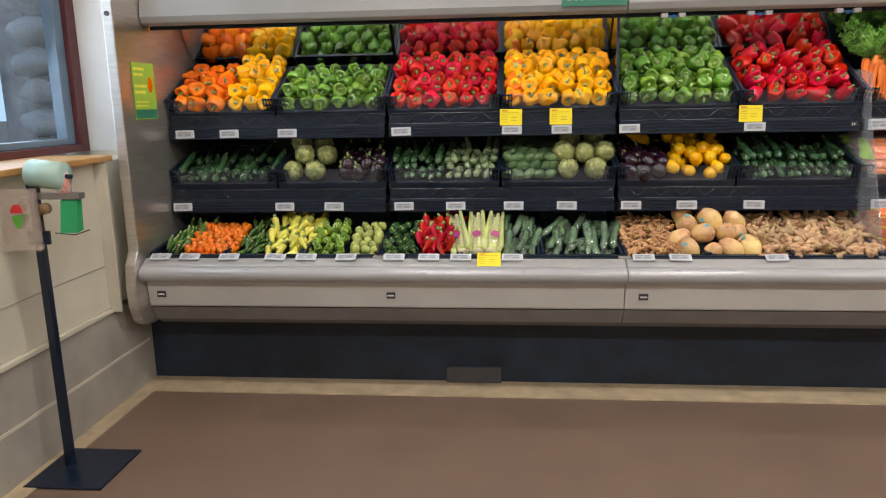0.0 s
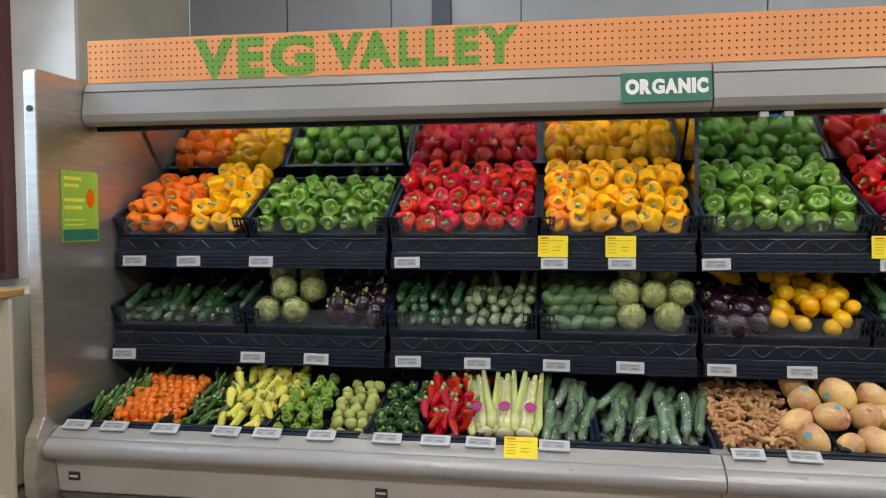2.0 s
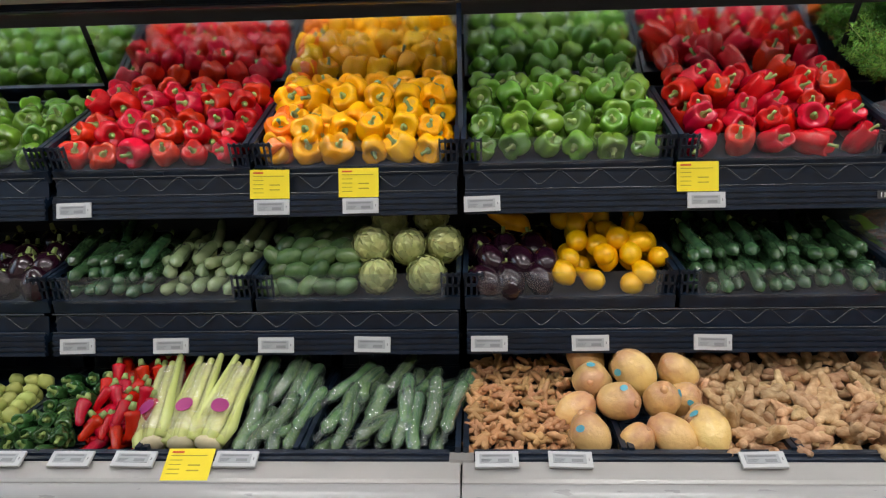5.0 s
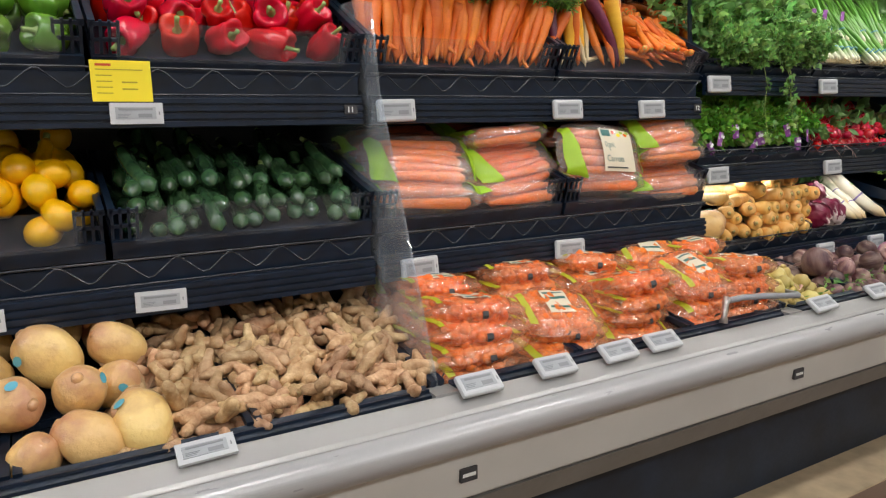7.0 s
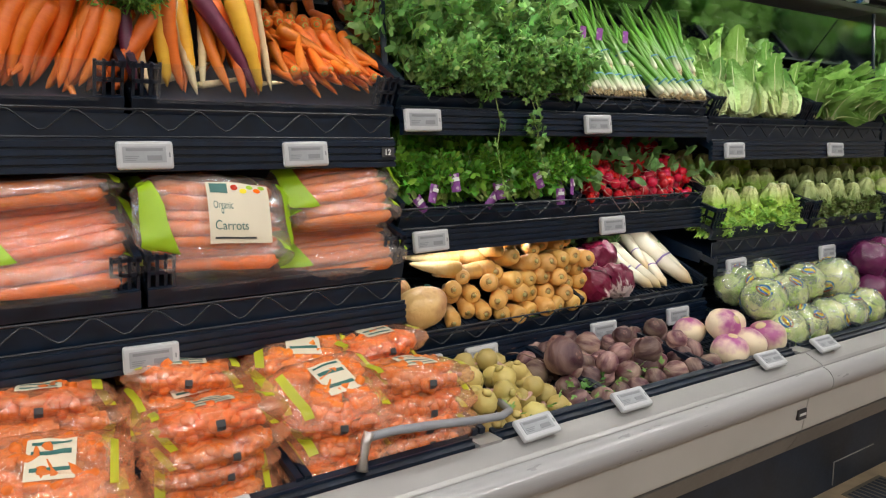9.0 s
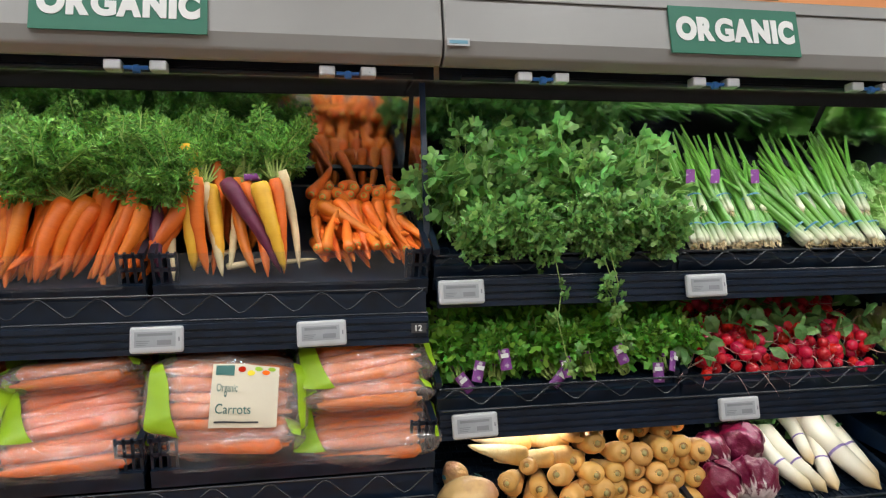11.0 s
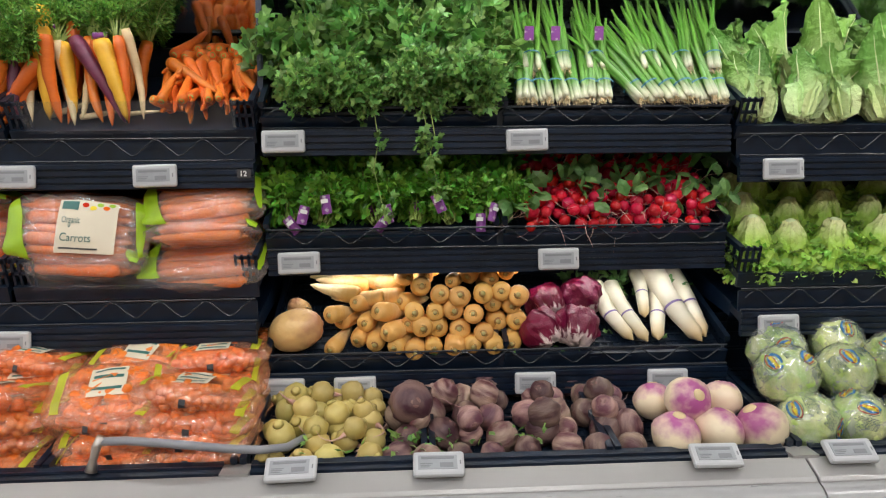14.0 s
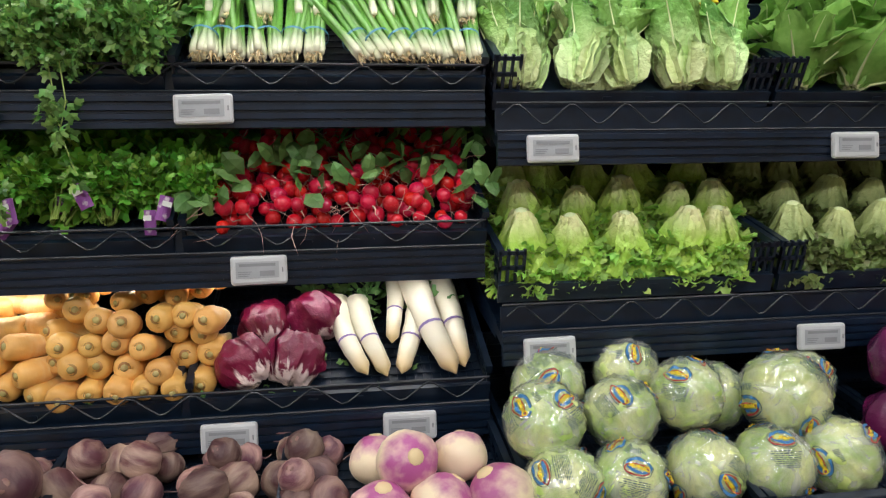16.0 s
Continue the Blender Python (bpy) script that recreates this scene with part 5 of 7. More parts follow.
TEALP = material("teal_print", (0.03, 0.15, 0.13), 0.45)
BAND = material("rubber_band", (0.20, 0.14, 0.34), 0.5)
BANDB = material("blue_band", (0.05, 0.22, 0.35), 0.5)
TWIST = material("yellow_twist_tie", (0.85, 0.62, 0.01), 0.5)


def leaf(g, p, d, up, L, W, curl=0.2, lobes=False):
    """One leaf from its base p along d."""
    p, d = Vector(p), Vector(d).normalized()
    s = d.cross(Vector(up))
    if s.length < 1e-4:
        s = d.cross(Vector((1, 0, 0.3)))
    s.normalize()
    n = s.cross(d)
    q = p + d * L
    c1, c2 = p + d * L * 0.4 + n * curl * L * 0.25, p + d * L * 0.75 + n * curl * L * 0.2
    if lobes:
        vs = [p, p + d * L * 0.22 + s * W * 0.55, p + d * L * 0.5 + s * W * 1.0 - n * curl * L * 0.2, p + d * L * 0.62 + s * W * 0.45, q + s * W * 0.30 - n * curl * L * 0.4,
              q - s * W * 0.30 - n * curl * L * 0.4, p + d * L * 0.62 - s * W * 0.45, p + d * L * 0.5 - s * W * 1.0 - n * curl * L * 0.2, p + d * L * 0.22 - s * W * 0.55, c1]
        return g.add(vs, [(0, 1, 9), (1, 2, 3, 9), (3, 4, 5, 9), (5, 6, 9), (6, 7, 8, 9), (8, 0, 9)])
    vs = [p, p + d * L * 0.4 + s * W, p + d * L * 0.78 + s * W * 0.72 - n * curl * L * 0.2, q - n * curl * L * 0.4, p + d * L * 0.78 - s * W * 0.72 - n * curl * L * 0.2, p + d * L * 0.4 - s * W, c1, c2]
    return g.add(vs, [(0, 1, 6), (1, 2, 7, 6), (2, 3, 7), (3, 4, 7), (4, 5, 6, 7), (5, 0, 6)])


def blade(g, p, d, up, L, W):
    """A tiny leaflet of two triangles."""
    d = Vector(d).normalized()
    s = d.cross(Vector(up))
    s = (s if s.length > 1e-4 else d.cross(Vector((0.2, 1, 0.3)))).normalized()
    return g.add([p, p + d * L * 0.5 + s * W, p + d * L, p + d * L * 0.5 - s * W], [(0, 1, 2, 3)])


def trefoil(g, p, d, up, L):
    """Three lobed leaflets on one stalk."""
    d = Vector(d).normalized()
    s = d.cross(Vector(up))
    s = (s if s.length > 1e-4 else d.cross(Vector((0.2, 1, 0.3)))).normalized()
    c = p + d * L * 0.35
    for e, k in ((d, 1.0), (d * 0.35 + s, 0.85), (d * 0.35 - s, 0.85)):
        leaf(g, c, e + rnd(0.25), Vector(up) + rnd(0.4), L * 0.58 * k, L * 0.27 * k, R.uniform(0.1, 0.7), True)


def rnd(k=1.0):
    return Vector((R.uniform(-k, k), R.uniform(-k, k), R.uniform(-k, k)))


def herb_kind(name, label, mat, leaves, L, spread, height, tagmat=None, n=3, fan=False):
    """A bunch of stalks (base at 0, growing to +z) with a loose leafy head."""
    vs = []
    for q in range(n):
        st, lf = G(), G()
        for i in range(24):
            a, r = R.uniform(0, 6.28), R.uniform(0.2, 1)
            top = Vector((math.cos(a) * spread * r, math.sin(a) * spread * r * 0.8, height * R.uniform(0.55, 1.0)))
            mid = top * 0.5 + rnd(0.01)
            st.tube([(0.012 * math.cos(a), 0.012 * math.sin(a), 0), mid, top], [0.0022, 0.0018, 0.001], 4, False)
            for j in range(leaves // 24):
                u = R.uniform(0.42, 1.0)
                p = mid * (2 - 2 * u) + top * (2 * u - 1) if u > 0.5 else mid
                p = p + rnd(0.032)
                d = (p - Vector((0, 0, height * 0.45))).normalized() + rnd(0.7)
                if fan:
                    trefoil(lf, p, d, rnd() + Vector((0, -0.6, 0.8)), L * R.uniform(0.6, 1.25))
                else:
                    leaf(lf, p, d, rnd() + Vector((0, -0.6, 0.8)), L * R.uniform(0.6, 1.25), L * 0.5, 0.35, True)
        kids = [("foliage", lf.mesh("foliage", mat), "loose leafy head")]
        if tagmat:
            kids.append(("band", G().tube([(0, 0, height * 0.16), (0, 0, height * 0.30)], 0.017, 10).mesh("band", tagmat), "purple paper tag"))
        vs.append((None, [("stem_tuft", st.mesh("stem_tuft", STALK), "thin stalks")] + kids))
    return kind_of(name, label, "herb", vs, name + " heap")


def bunch_at(k, x, row, v, w, axis, s=1.0, spin=None):
    m = slope(x, row)
    return put(k, aim(m @ Vector((0, v, w)), m.to_3x3() @ Vector(axis).normalized(), spin), s)


def sheet_card(a, b):
    """A small curled paper tag."""
    n = 6
    vs = [(a * (2 * i / n - 1), -0.006 * (1 - (2 * i / n - 1) ** 2) - d, b * z) for d in (0, 0.001) for z in (-1, 1) for i in range(n + 1)]
    k = n + 1
    g = G().add(vs, [(i, i + 1, k + i + 1, k + i) for i in range(n)] + [(2 * k + i, 3 * k + i, 3 * k + i + 1, 2 * k + i + 1) for i in range(n)])
    return g


cil_k = herb_kind("cilantro_bunch", "loose bunch of fresh green cilantro on the shelf", CILA, 168, 0.068, 0.10, 0.23, fan=True)
par_k = herb_kind("parsley_bunch", "dark green parsley bunch with purple paper tag", PARS, 432, 0.033, 0.08, 0.19, PURPLE)
for i, x in enumerate((4.97, 5.06, 5.16, 5.26, 5.36, 5.46)):
    bunch_at(cil_k, x, ROW_D1, 0.06, 0.02, (R.uniform(-0.3, 0.3), 0.62, 0.42), R.uniform(0.85, 1.05))
    bunch_at(cil_k, x + 0.03, ROW_D1, 0.17, 0.04, (R.uniform(-0.3, 0.3), 0.6, 0.5), 0.95)
for x in (4.96, 5.05, 5.15, 5.22, 5.31, 5.40, 5.48):
    bunch_at(cil_k, x, ROW_D1, 0.075, 0.05, (R.uniform(-0.4, 0.4), R.uniform(-0.5, -0.2), 0.4), R.uniform(0.5, 0.64))
for x in (4.99, 5.10, 5.19, 5.27, 5.35, 5.44):
    bunch_at(cil_k, x, ROW_D1, 0.07, 0.06, (R.uniform(-0.5, 0.5), R.uniform(-0.95, -0.7), R.uniform(-0.35, 0.1)), R.uniform(0.36, 0.46))
for x in (4.945, 5.03, 5.17, 5.27, 5.36, 5.46):
    bunch_at(par_k, x, ROW_D2, 0.03, 0.03, (R.uniform(-0.25, 0.25), 0.85, 0.32), R.uniform(0.95, 1.1))
    bunch_at(par_k, x + 0.03, ROW_D2, 0.12, 0.05, (R.uniform(-0.3, 0.3), 0.8, 0.4), 1.0)
    bunch_at(par_k, x + 0.05, ROW_D2, 0.09, 0.03, (R.uniform(-0.5, 0.5), -0.1, 0.7), R.uniform(0.5, 0.65))
for i, x in enumerate((4.955, 4.985, 5.045, 5.185, 5.20, 5.33, 5.44, 5.47)):
    ob = thing("bunch_tag", "small purple and white paper tag on a parsley bunch", "tag", "bunch tags", m=slope(x, ROW_D2) @ pose(0, 0.016, 0.035 + 0.03 * (i % 3), -30, R.uniform(-40, 40), R.uniform(-25, 25)))
    part("card", sheet_card(0.013, 0.024), PURPLE, ob)
    part("print", G().box(-0.009, 0.009, -0.0092, -0.0086, 0.004, 0.014), LETTERW, ob, "white print")
# sprigs that hang over the rail
for x, drop in ((5.165, 0.20), (5.285, 0.07), (5.305, 0.15)):
    st, lf = G(), G()
    pts = [Vector((x, 0.44, 1.545)), Vector((x + 0.004, 0.372, 1.54)), Vector((x + 0.016, 0.355, 1.50 - drop * 0.25)), Vector((x + 0.003, 0.353, 1.50 - drop * 0.6)), Vector((x + 0.02, 0.350, 1.50 - drop)), Vector((x + 0.028, 0.351, 1.48 - drop))]
    ob = thing("cilantro_sprig", "limp cilantro sprig hanging over the price rail", "herb", "hanging sprigs", data=st.tube(pts, 0.0013, 5).mesh("cilantro_sprig", STALK))
    for p in pts[1:]:
        for q in range(3):
            trefoil(lf, p + rnd(0.014), rnd() + Vector((0, -0.3, -0.6)), rnd() + Vector((0, -0.8, 0)), 0.038)
    tagged(part("foliage", lf, CILA, ob), kind="stuff")


def scallions(n=3):
    vs = []
    for q in range(n):
        stalks, roots = [], G()
        for i in range(9):
            g = G()
            stalks.append(g)
            x, y = R.uniform(-0.022, 0.022), R.uniform(-0.012, 0.012)
            tip = Vector((x * 2.6 + R.uniform(-0.02, 0.02), y * 2 + R.uniform(-0.02, 0.02), R.uniform(0.24, 0.31)))
            g.tube([(x, y, 0), (x, y, 0.012), (x * 1.05, y, 0.05), (x * 1.5, y * 1.3, 0.14), tip], [0.0068, 0.0092, 0.0074, 0.0078, 0.003], 7)
            for k in range(6):
                roots.tube([(x, y, 0.002), Vector((x, y, -0.012)) + rnd(0.008)], [0.0009, 0.0005], 3, False)
        band = G().tube([(0, 0, 0.044), (0, 0, 0.049)], 0.027, 14, False)
        vs.append((None, [("stalk", g.mesh("stalk", SCAL, True), "") for g in stalks] + [("root_tuft", roots.mesh("root_tuft", CARW), "pale roots"), ("band", band.mesh("band", BANDB), "blue band")]))
    return kind_of("scallion_bunch", "bunch of green scallions with white bulbs and a blue band", "scallions", vs, "scallion bunches")


sca_k = scallions()
for i in range(6):
    bunch_at(sca_k, 5.55 + 0.042 * i, ROW_D1, 0.015, 0.045, (R.uniform(-0.12, 0.12), 0.90, 0.35), 1.0, R.uniform(-20, 20))
    bunch_at(sca_k, 5.86 + 0.040 * i, ROW_D1, 0.015, 0.045, (-0.5 + 0.09 * i, 0.85, 0.35), 1.0, R.uniform(-20, 20))
    bunch_at(sca_k, (5.58 if i < 3 else 5.64) + 0.085 * i, ROW_D1, 0.10, 0.085, (R.uniform(-0.25, 0.1), 0.85, 0.40), 0.95, R.uniform(-20, 20))
for x in (5.575, 5.645, 5.76):
    ob = thing("bunch_tag", "small purple paper tag round a scallion bunch", "tag", "bunch tags", m=slope(x, ROW_D1) @ pose(0, 0.17, 0.155, -30, 0, R.uniform(-15, 15)))
    part("card", G().box(-0.012, 0.012, -0.002, 0, -0.018, 0.018), PURPLE, ob)


def tail(off):
    p, d, pts = Vector((0, 0, -0.012)), Vector((0, 0, -0.014)), []
    for k in range(6):
        pts.append(p.copy())
        p, d = p + d, d * 0.92 + rnd(0.008)
    return [("root", G().tube(pts, [0.0036, 0.0013, 0.0008, 0.0007, 0.0005, 0.0003], 4).mesh("root", ROOTW, True), "thin pale root")]


ROOTW = produce("pale_root", (0.62, 0.52, 0.42), 0.5, second=(0.66, 0.30, 0.28), scale=60)
rad_k = round_kind("radish", "small round bright red radish with thin pale root", "radish", RADI, 0.0155, 0.0165, lump=0.1, kids=tail, seg=12, rings=8, group="radish bunches", n=6)
fill(rad_k, 5.55, 6.075, ROW_D2, 0.025, 0.30, 0.033, 0.036, 0.022, (0, 0.6, 0.3), 2, 0.03, 0.9, 1.2, 0.16, front=0.02, scale=(0.85, 1.2))
lf = G()
for i in range(100):
    p = slope(R.uniform(5.55, 6.10), ROW_D2) @ Vector((0, R.uniform(0.06, 0.36), R.uniform(0.06, 0.12)))
    leaf(lf, p, rnd() + Vector((0, -0.3, 0.5)), rnd() + Vector((0, -0.5, 0.6)), R.uniform(0.04, 0.07), R.uniform(0.015, 0.024), 0.3)
for i in range(60):
    p = slope(R.choice((R.uniform(5.52, 5.57), R.uniform(6.06, 6.11), R.uniform(5.55, 6.1))), ROW_D2) @ Vector((0, R.uniform(0.0, 0.3), R.uniform(0.05, 0.11)))
    leaf(lf, p, rnd() + Vector((0, -0.6, 0.2)), rnd() + Vector((0, -0.5, 0.6)), R.uniform(0.04, 0.06), R.uniform(0.015, 0.024), 0.3)
thing("radish_leaves", "grey-green radish leaves among the bunches", "leaves", kind="stuff", data=lf.mesh("radish_leaves", RADL))


# ---- carrots with tops ----
def cone_kind(name, label, mat, length, r, cat="carrot", group="", crown=None, n=4, bend=0.06, pw=0.5):
    """A tapering root: crown at z=0, tip at +z."""
    vs = []
    for q in range(n):
        off, bd = R.uniform(0, 9), R.uniform(-bend, bend)
        pts, rs = [], []
        for i in range(12):
            u = i / 11
            pts.append((bd * length * math.sin(u * 3), bd * 0.5 * length * math.sin(u * 4 + off), length * u))
            rr = r * (1 - u) ** pw * (0.80 if i == 0 else 1.04 if i == 1 else 1) + 0.0012
            rs.append(rr * wob((off, u * 9, 0), 0.16, 1.1))
        kd = []
        if crown:
            kd = [("crown", G().tube([(0, 0, 0.003), (0, 0, -0.0012)], [r * 0.62, r * 0.52], 12).mesh("crown", crown, True), "brownish crown")]
            kd.append(("crown_core", G().tube([(0, 0, -0.001), (0, 0, -0.0022)], [r * 0.40, r * 0.34], 10).mesh("crown_core", mat, True), ""))
        vs.append((G().tube(pts, rs, 12).mesh(name, mat, True), kd))
    return kind_of(name, label, cat, vs, group or name + " heap")


car_k = cone_kind("carrot", "loose orange carrot in a crate behind a clear guard", CARR, 0.20, 0.0175, crown=STALK)
caw_k = cone_kind("white_carrot", "cream white carrot in a rainbow bunch", CARW, 0.20, 0.0130, crown=STALK)


def fern_kind():
    vs = []
    for q in range(3):
        st, lf = G(), G()
        for i in range(16):
            a = R.uniform(0, 6.28)
            top = Vector((math.cos(a) * 0.13 * R.uniform(0.2, 1), math.sin(a) * 0.10 * R.uniform(0.2, 1), R.uniform(0.08, 0.20)))
            mid = top * 0.5 + Vector((0, 0, 0.02)) + rnd(0.012)
            st.tube([(0.008 * math.cos(a), 0.008 * math.sin(a), 0), mid, top], [0.0028, 0.002, 0.0009], 4, False)
            for j in range(17):
                u = 0.28 + 0.72 * j / 16
                c = mid * (2 - 2 * u) + top * (2 * u - 1) if u > 0.5 else mid * 2 * u
                for s in (-1, 1):
                    b = Vector((math.cos(a + s * 1.4), math.sin(a + s * 1.4), R.uniform(-0.1, 0.6)))
                    Lb = 0.045 * (1.15 - u)
                    for w in range(7):
                        o = c + b * Lb * (0.2 + 0.15 * w)
                        blade(lf, o, b + rnd(0.9), rnd(), 0.017 * R.uniform(0.6, 1.3), 0.0027)
        vs.append((st.mesh("stem_tuft", STALK), [("foliage", lf.mesh("foliage", FERN), "feathery green fronds")]))
    return kind_of("carrot_top", "feathery green carrot tops above the bunch", "carrot tops", vs, "carrot tops")


FERNS = fern_kind()["variants"]
def long_roots(mat, r):
    return [v[0] for v in cone_kind("carrot", "", mat, 0.20, r, pw=0.46, bend=0.08)["variants"]]


CAR = dict(orange=long_roots(CARR, 0.0165), yellow=long_roots(CARY, 0.0185), purple=long_roots(CARP, 0.0165), white=long_roots(CARW, 0.0140))


def carrot_bunch(x, roots, tops=3, v=0.020, w=0.004, tie=True, tall=1.0):
    """Roots given as (tip x, crown x, length, thickness, colour) stand tips down behind the guard, with feathery tops."""
    mixed = len({q[4] for q in roots}) > 1
    ob = thing("carrot_bunch", ("rainbow" if mixed else "orange") + " carrot bunch with feathery green tops in a crate", "carrots", "carrot bunches", m=slope(x, ROW_A))
    heads = []
    for tx, cx, L, k, col in roots:
        L *= tall
        dx = cx - tx
        up = math.sqrt(max(0.01, L * L - dx * dx))
        tilt = R.uniform(0.50, 0.72)
        tip = Vector((tx - x, v + R.uniform(-0.006, 0.035), w + R.uniform(-0.002, 0.02)))
        head = tip + Vector((dx, up * math.sin(tilt), up * math.cos(tilt)))
        q = part("carrot", R.choice(CAR[col]), None, ob)
        q.matrix_basis = aim(head, tip - head) @ Matrix.Diagonal((k * 1.12, k * 1.12, L / 0.20, 1))
        heads.append(head)
    mid = sum(heads, Vector()) / len(heads)
    for k in range(tops):
        st, lv = R.choice(FERNS)
        d = Vector((R.uniform(-0.7, 0.7), R.uniform(0.1, 0.9), R.uniform(0.15, 0.7)))
        if k == 0 and not mixed:
            d = Vector((R.uniform(-0.8, 0.8), R.uniform(-0.25, 0.1), R.uniform(0.5, 0.8)))
        m = aim(R.choice(heads) + Vector((0, 0.005, 0)), d.normalized()) @ Matrix.Diagonal((0.9, 0.9, R.uniform(0.75, 1.1), 1))
        tagged(part("stem_tuft", st, None, ob, m=m), kind="stuff")
        tagged(part("foliage", lv[0][1], None, ob, "feathery green fronds", m=m), kind="stuff")
    if tie:
        part("tie", G().tube([mid + Vector((-0.018, 0.012, 0.004)), mid + Vector((0.018, 0.012, 0.006))], 0.009, 8), PURPLE, ob, "purple tie", smooth=True)
    return ob


for i in range(6):
    x = 3.735 + 0.092 * i
    lean = 0.0 + 0.016 * i
    carrot_bunch(x, [(x - 0.042 + 0.0115 * j + R.uniform(-0.006, 0.006), x - 0.044 + 0.0125 * j + lean + R.uniform(-0.02, 0.02), R.uniform(0.165, 0.215), R.uniform(0.85, 1.1), "orange") for j in range(9)], 3, tie=i % 2 == 0)
carrot_bunch(4.36, [(4.290, 4.285, 0.18, 1.0, "purple"), (4.318, 4.308, 0.21, 0.9, "white"), (4.352, 4.342, 0.235, 1.3, "yellow"), (4.385, 4.362, 0.18, 1.0, "orange"),
                    (4.408, 4.385, 0.16, 1.0, "yellow"), (4.418, 4.375, 0.18, 1.0, "white"), (4.398, 4.398, 0.22, 0.8, "orange")], 3, tall=1.2)
carrot_bunch(4.48, [(4.54, 4.43, 0.20, 1.05, "purple"), (4.49, 4.445, 0.19, 0.95, "orange"), (4.515, 4.465, 0.19, 0.9, "orange"), (4.55, 4.498, 0.17, 1.0, "yellow"),
                    (4.552, 4.53, 0.18, 0.8, "orange"), (4.585, 4.55, 0.19, 0.8, "white"), (4.43, 4.45, 0.15, 0.8, "white")], 3, tall=1.2)
for i, x in enumerate((3.80, 3.95, 4.10, 4.24, 4.38, 4.50)):
    carrot_bunch(x, [(x + 0.04 * j, x + 0.04 * j + 0.01, 0.16, 0.95, "orange") for j in (-1, 0, 1)], 4, v=0.17, w=0.0, tie=False)
fill(car_k, 3.69, 4.24, ROW_A, 0.12, 0.15, 0.030, 0.05, 0.060, (0.0, -0.85, -0.30), 1, 0.03, 0.4, 0.35, scale=(0.55, 0.75))
fill(caw_k, 4.31, 4.57, ROW_A, 0.07, 0.07, 0.09, 0.05, 0.020, (0.95, 0.1, 0.05), 1, 0.03, 0.4, 0.3, scale=(0.5, 0.7))
fill(car_k, 4.605, 4.845, ROW_A, 0.165, 0.165, 0.028, 0.05, 0.030, (0.2, -0.95, 0.0), 2, 0.030, 0.4, 0.18, scale=(0.62, 0.76))
fill(car_k, 4.605, 4.845, ROW_A, 0.03, 0.03, 0.036, 0.05, 0.075, (0.1, 0.9, -0.05), 1, 0.030, 0.4, 0.35, scale=(0.62, 0.76))
fill(car_k, 4.61, 4.84, ROW_A, 0.18, 0.18, 0.034, 0.06, 0.088, (0.25, -0.85, -0.12), 1, 0.03, 0.4, 0.3, scale=(0.6, 0.75))
fill(car_k, 4.61, 4.84, ROW_A, 0.25, 0.40, 0.036, 0.07, 0.035, (0.1, -0.9, 0.05), 2, 0.035, 0.4, 0.25, scale=(0.75, 0.95))
fill(car_k, 4.60, 4.845, ROW_A, 0.30, 0.38, 0.034, 0.05, 0.10, (0.1, 0.8, -0.2), 1, 0.03, 0.4, 0.35, scale=(0.75, 0.95))
fill(car_k, 4.61, 4.84, ROW_A, 0.20, 0.22, 0.04, 0.07, 0.115, (0.3, -0.70, -0.35), 1, 0.035, 0.4, 0.35, scale=(0.75, 0.95))


# ---- bags of carrots ----
def pillow(L, W, H, u, a, off, wr=0.15):
    e = max(0.0, 1 - abs(2 * u - 1) ** 3.2)
    s = e ** 0.55
    c, d = math.cos(a), math.sin(a)
    k = 1 + wr * noise.noise(Vector((u * 7 + off, c * 3, d * 3)))
    fold = 0.14 * (1 - e) * math.sin(a * 5 + off)
    return Vector(((u - 0.5) * L, math.copysign(abs(c) ** 0.7, c) * W / 2 * (0.55 + 0.45 * s) * k, (math.copysign(abs(d) ** 0.8, d) * H / 2 * s * k + fold * H * 0.4)))


def sheet(fn, n, m):
    g = G()
    vs = [fn(i / n, j / m) for i in range(n + 1) for j in range(m + 1)]
    return g.add(vs, [(i * (m + 1) + j, (i + 1) * (m + 1) + j, (i + 1) * (m + 1) + j + 1, i * (m + 1) + j + 1) for i in range(n) for j in range(m)])


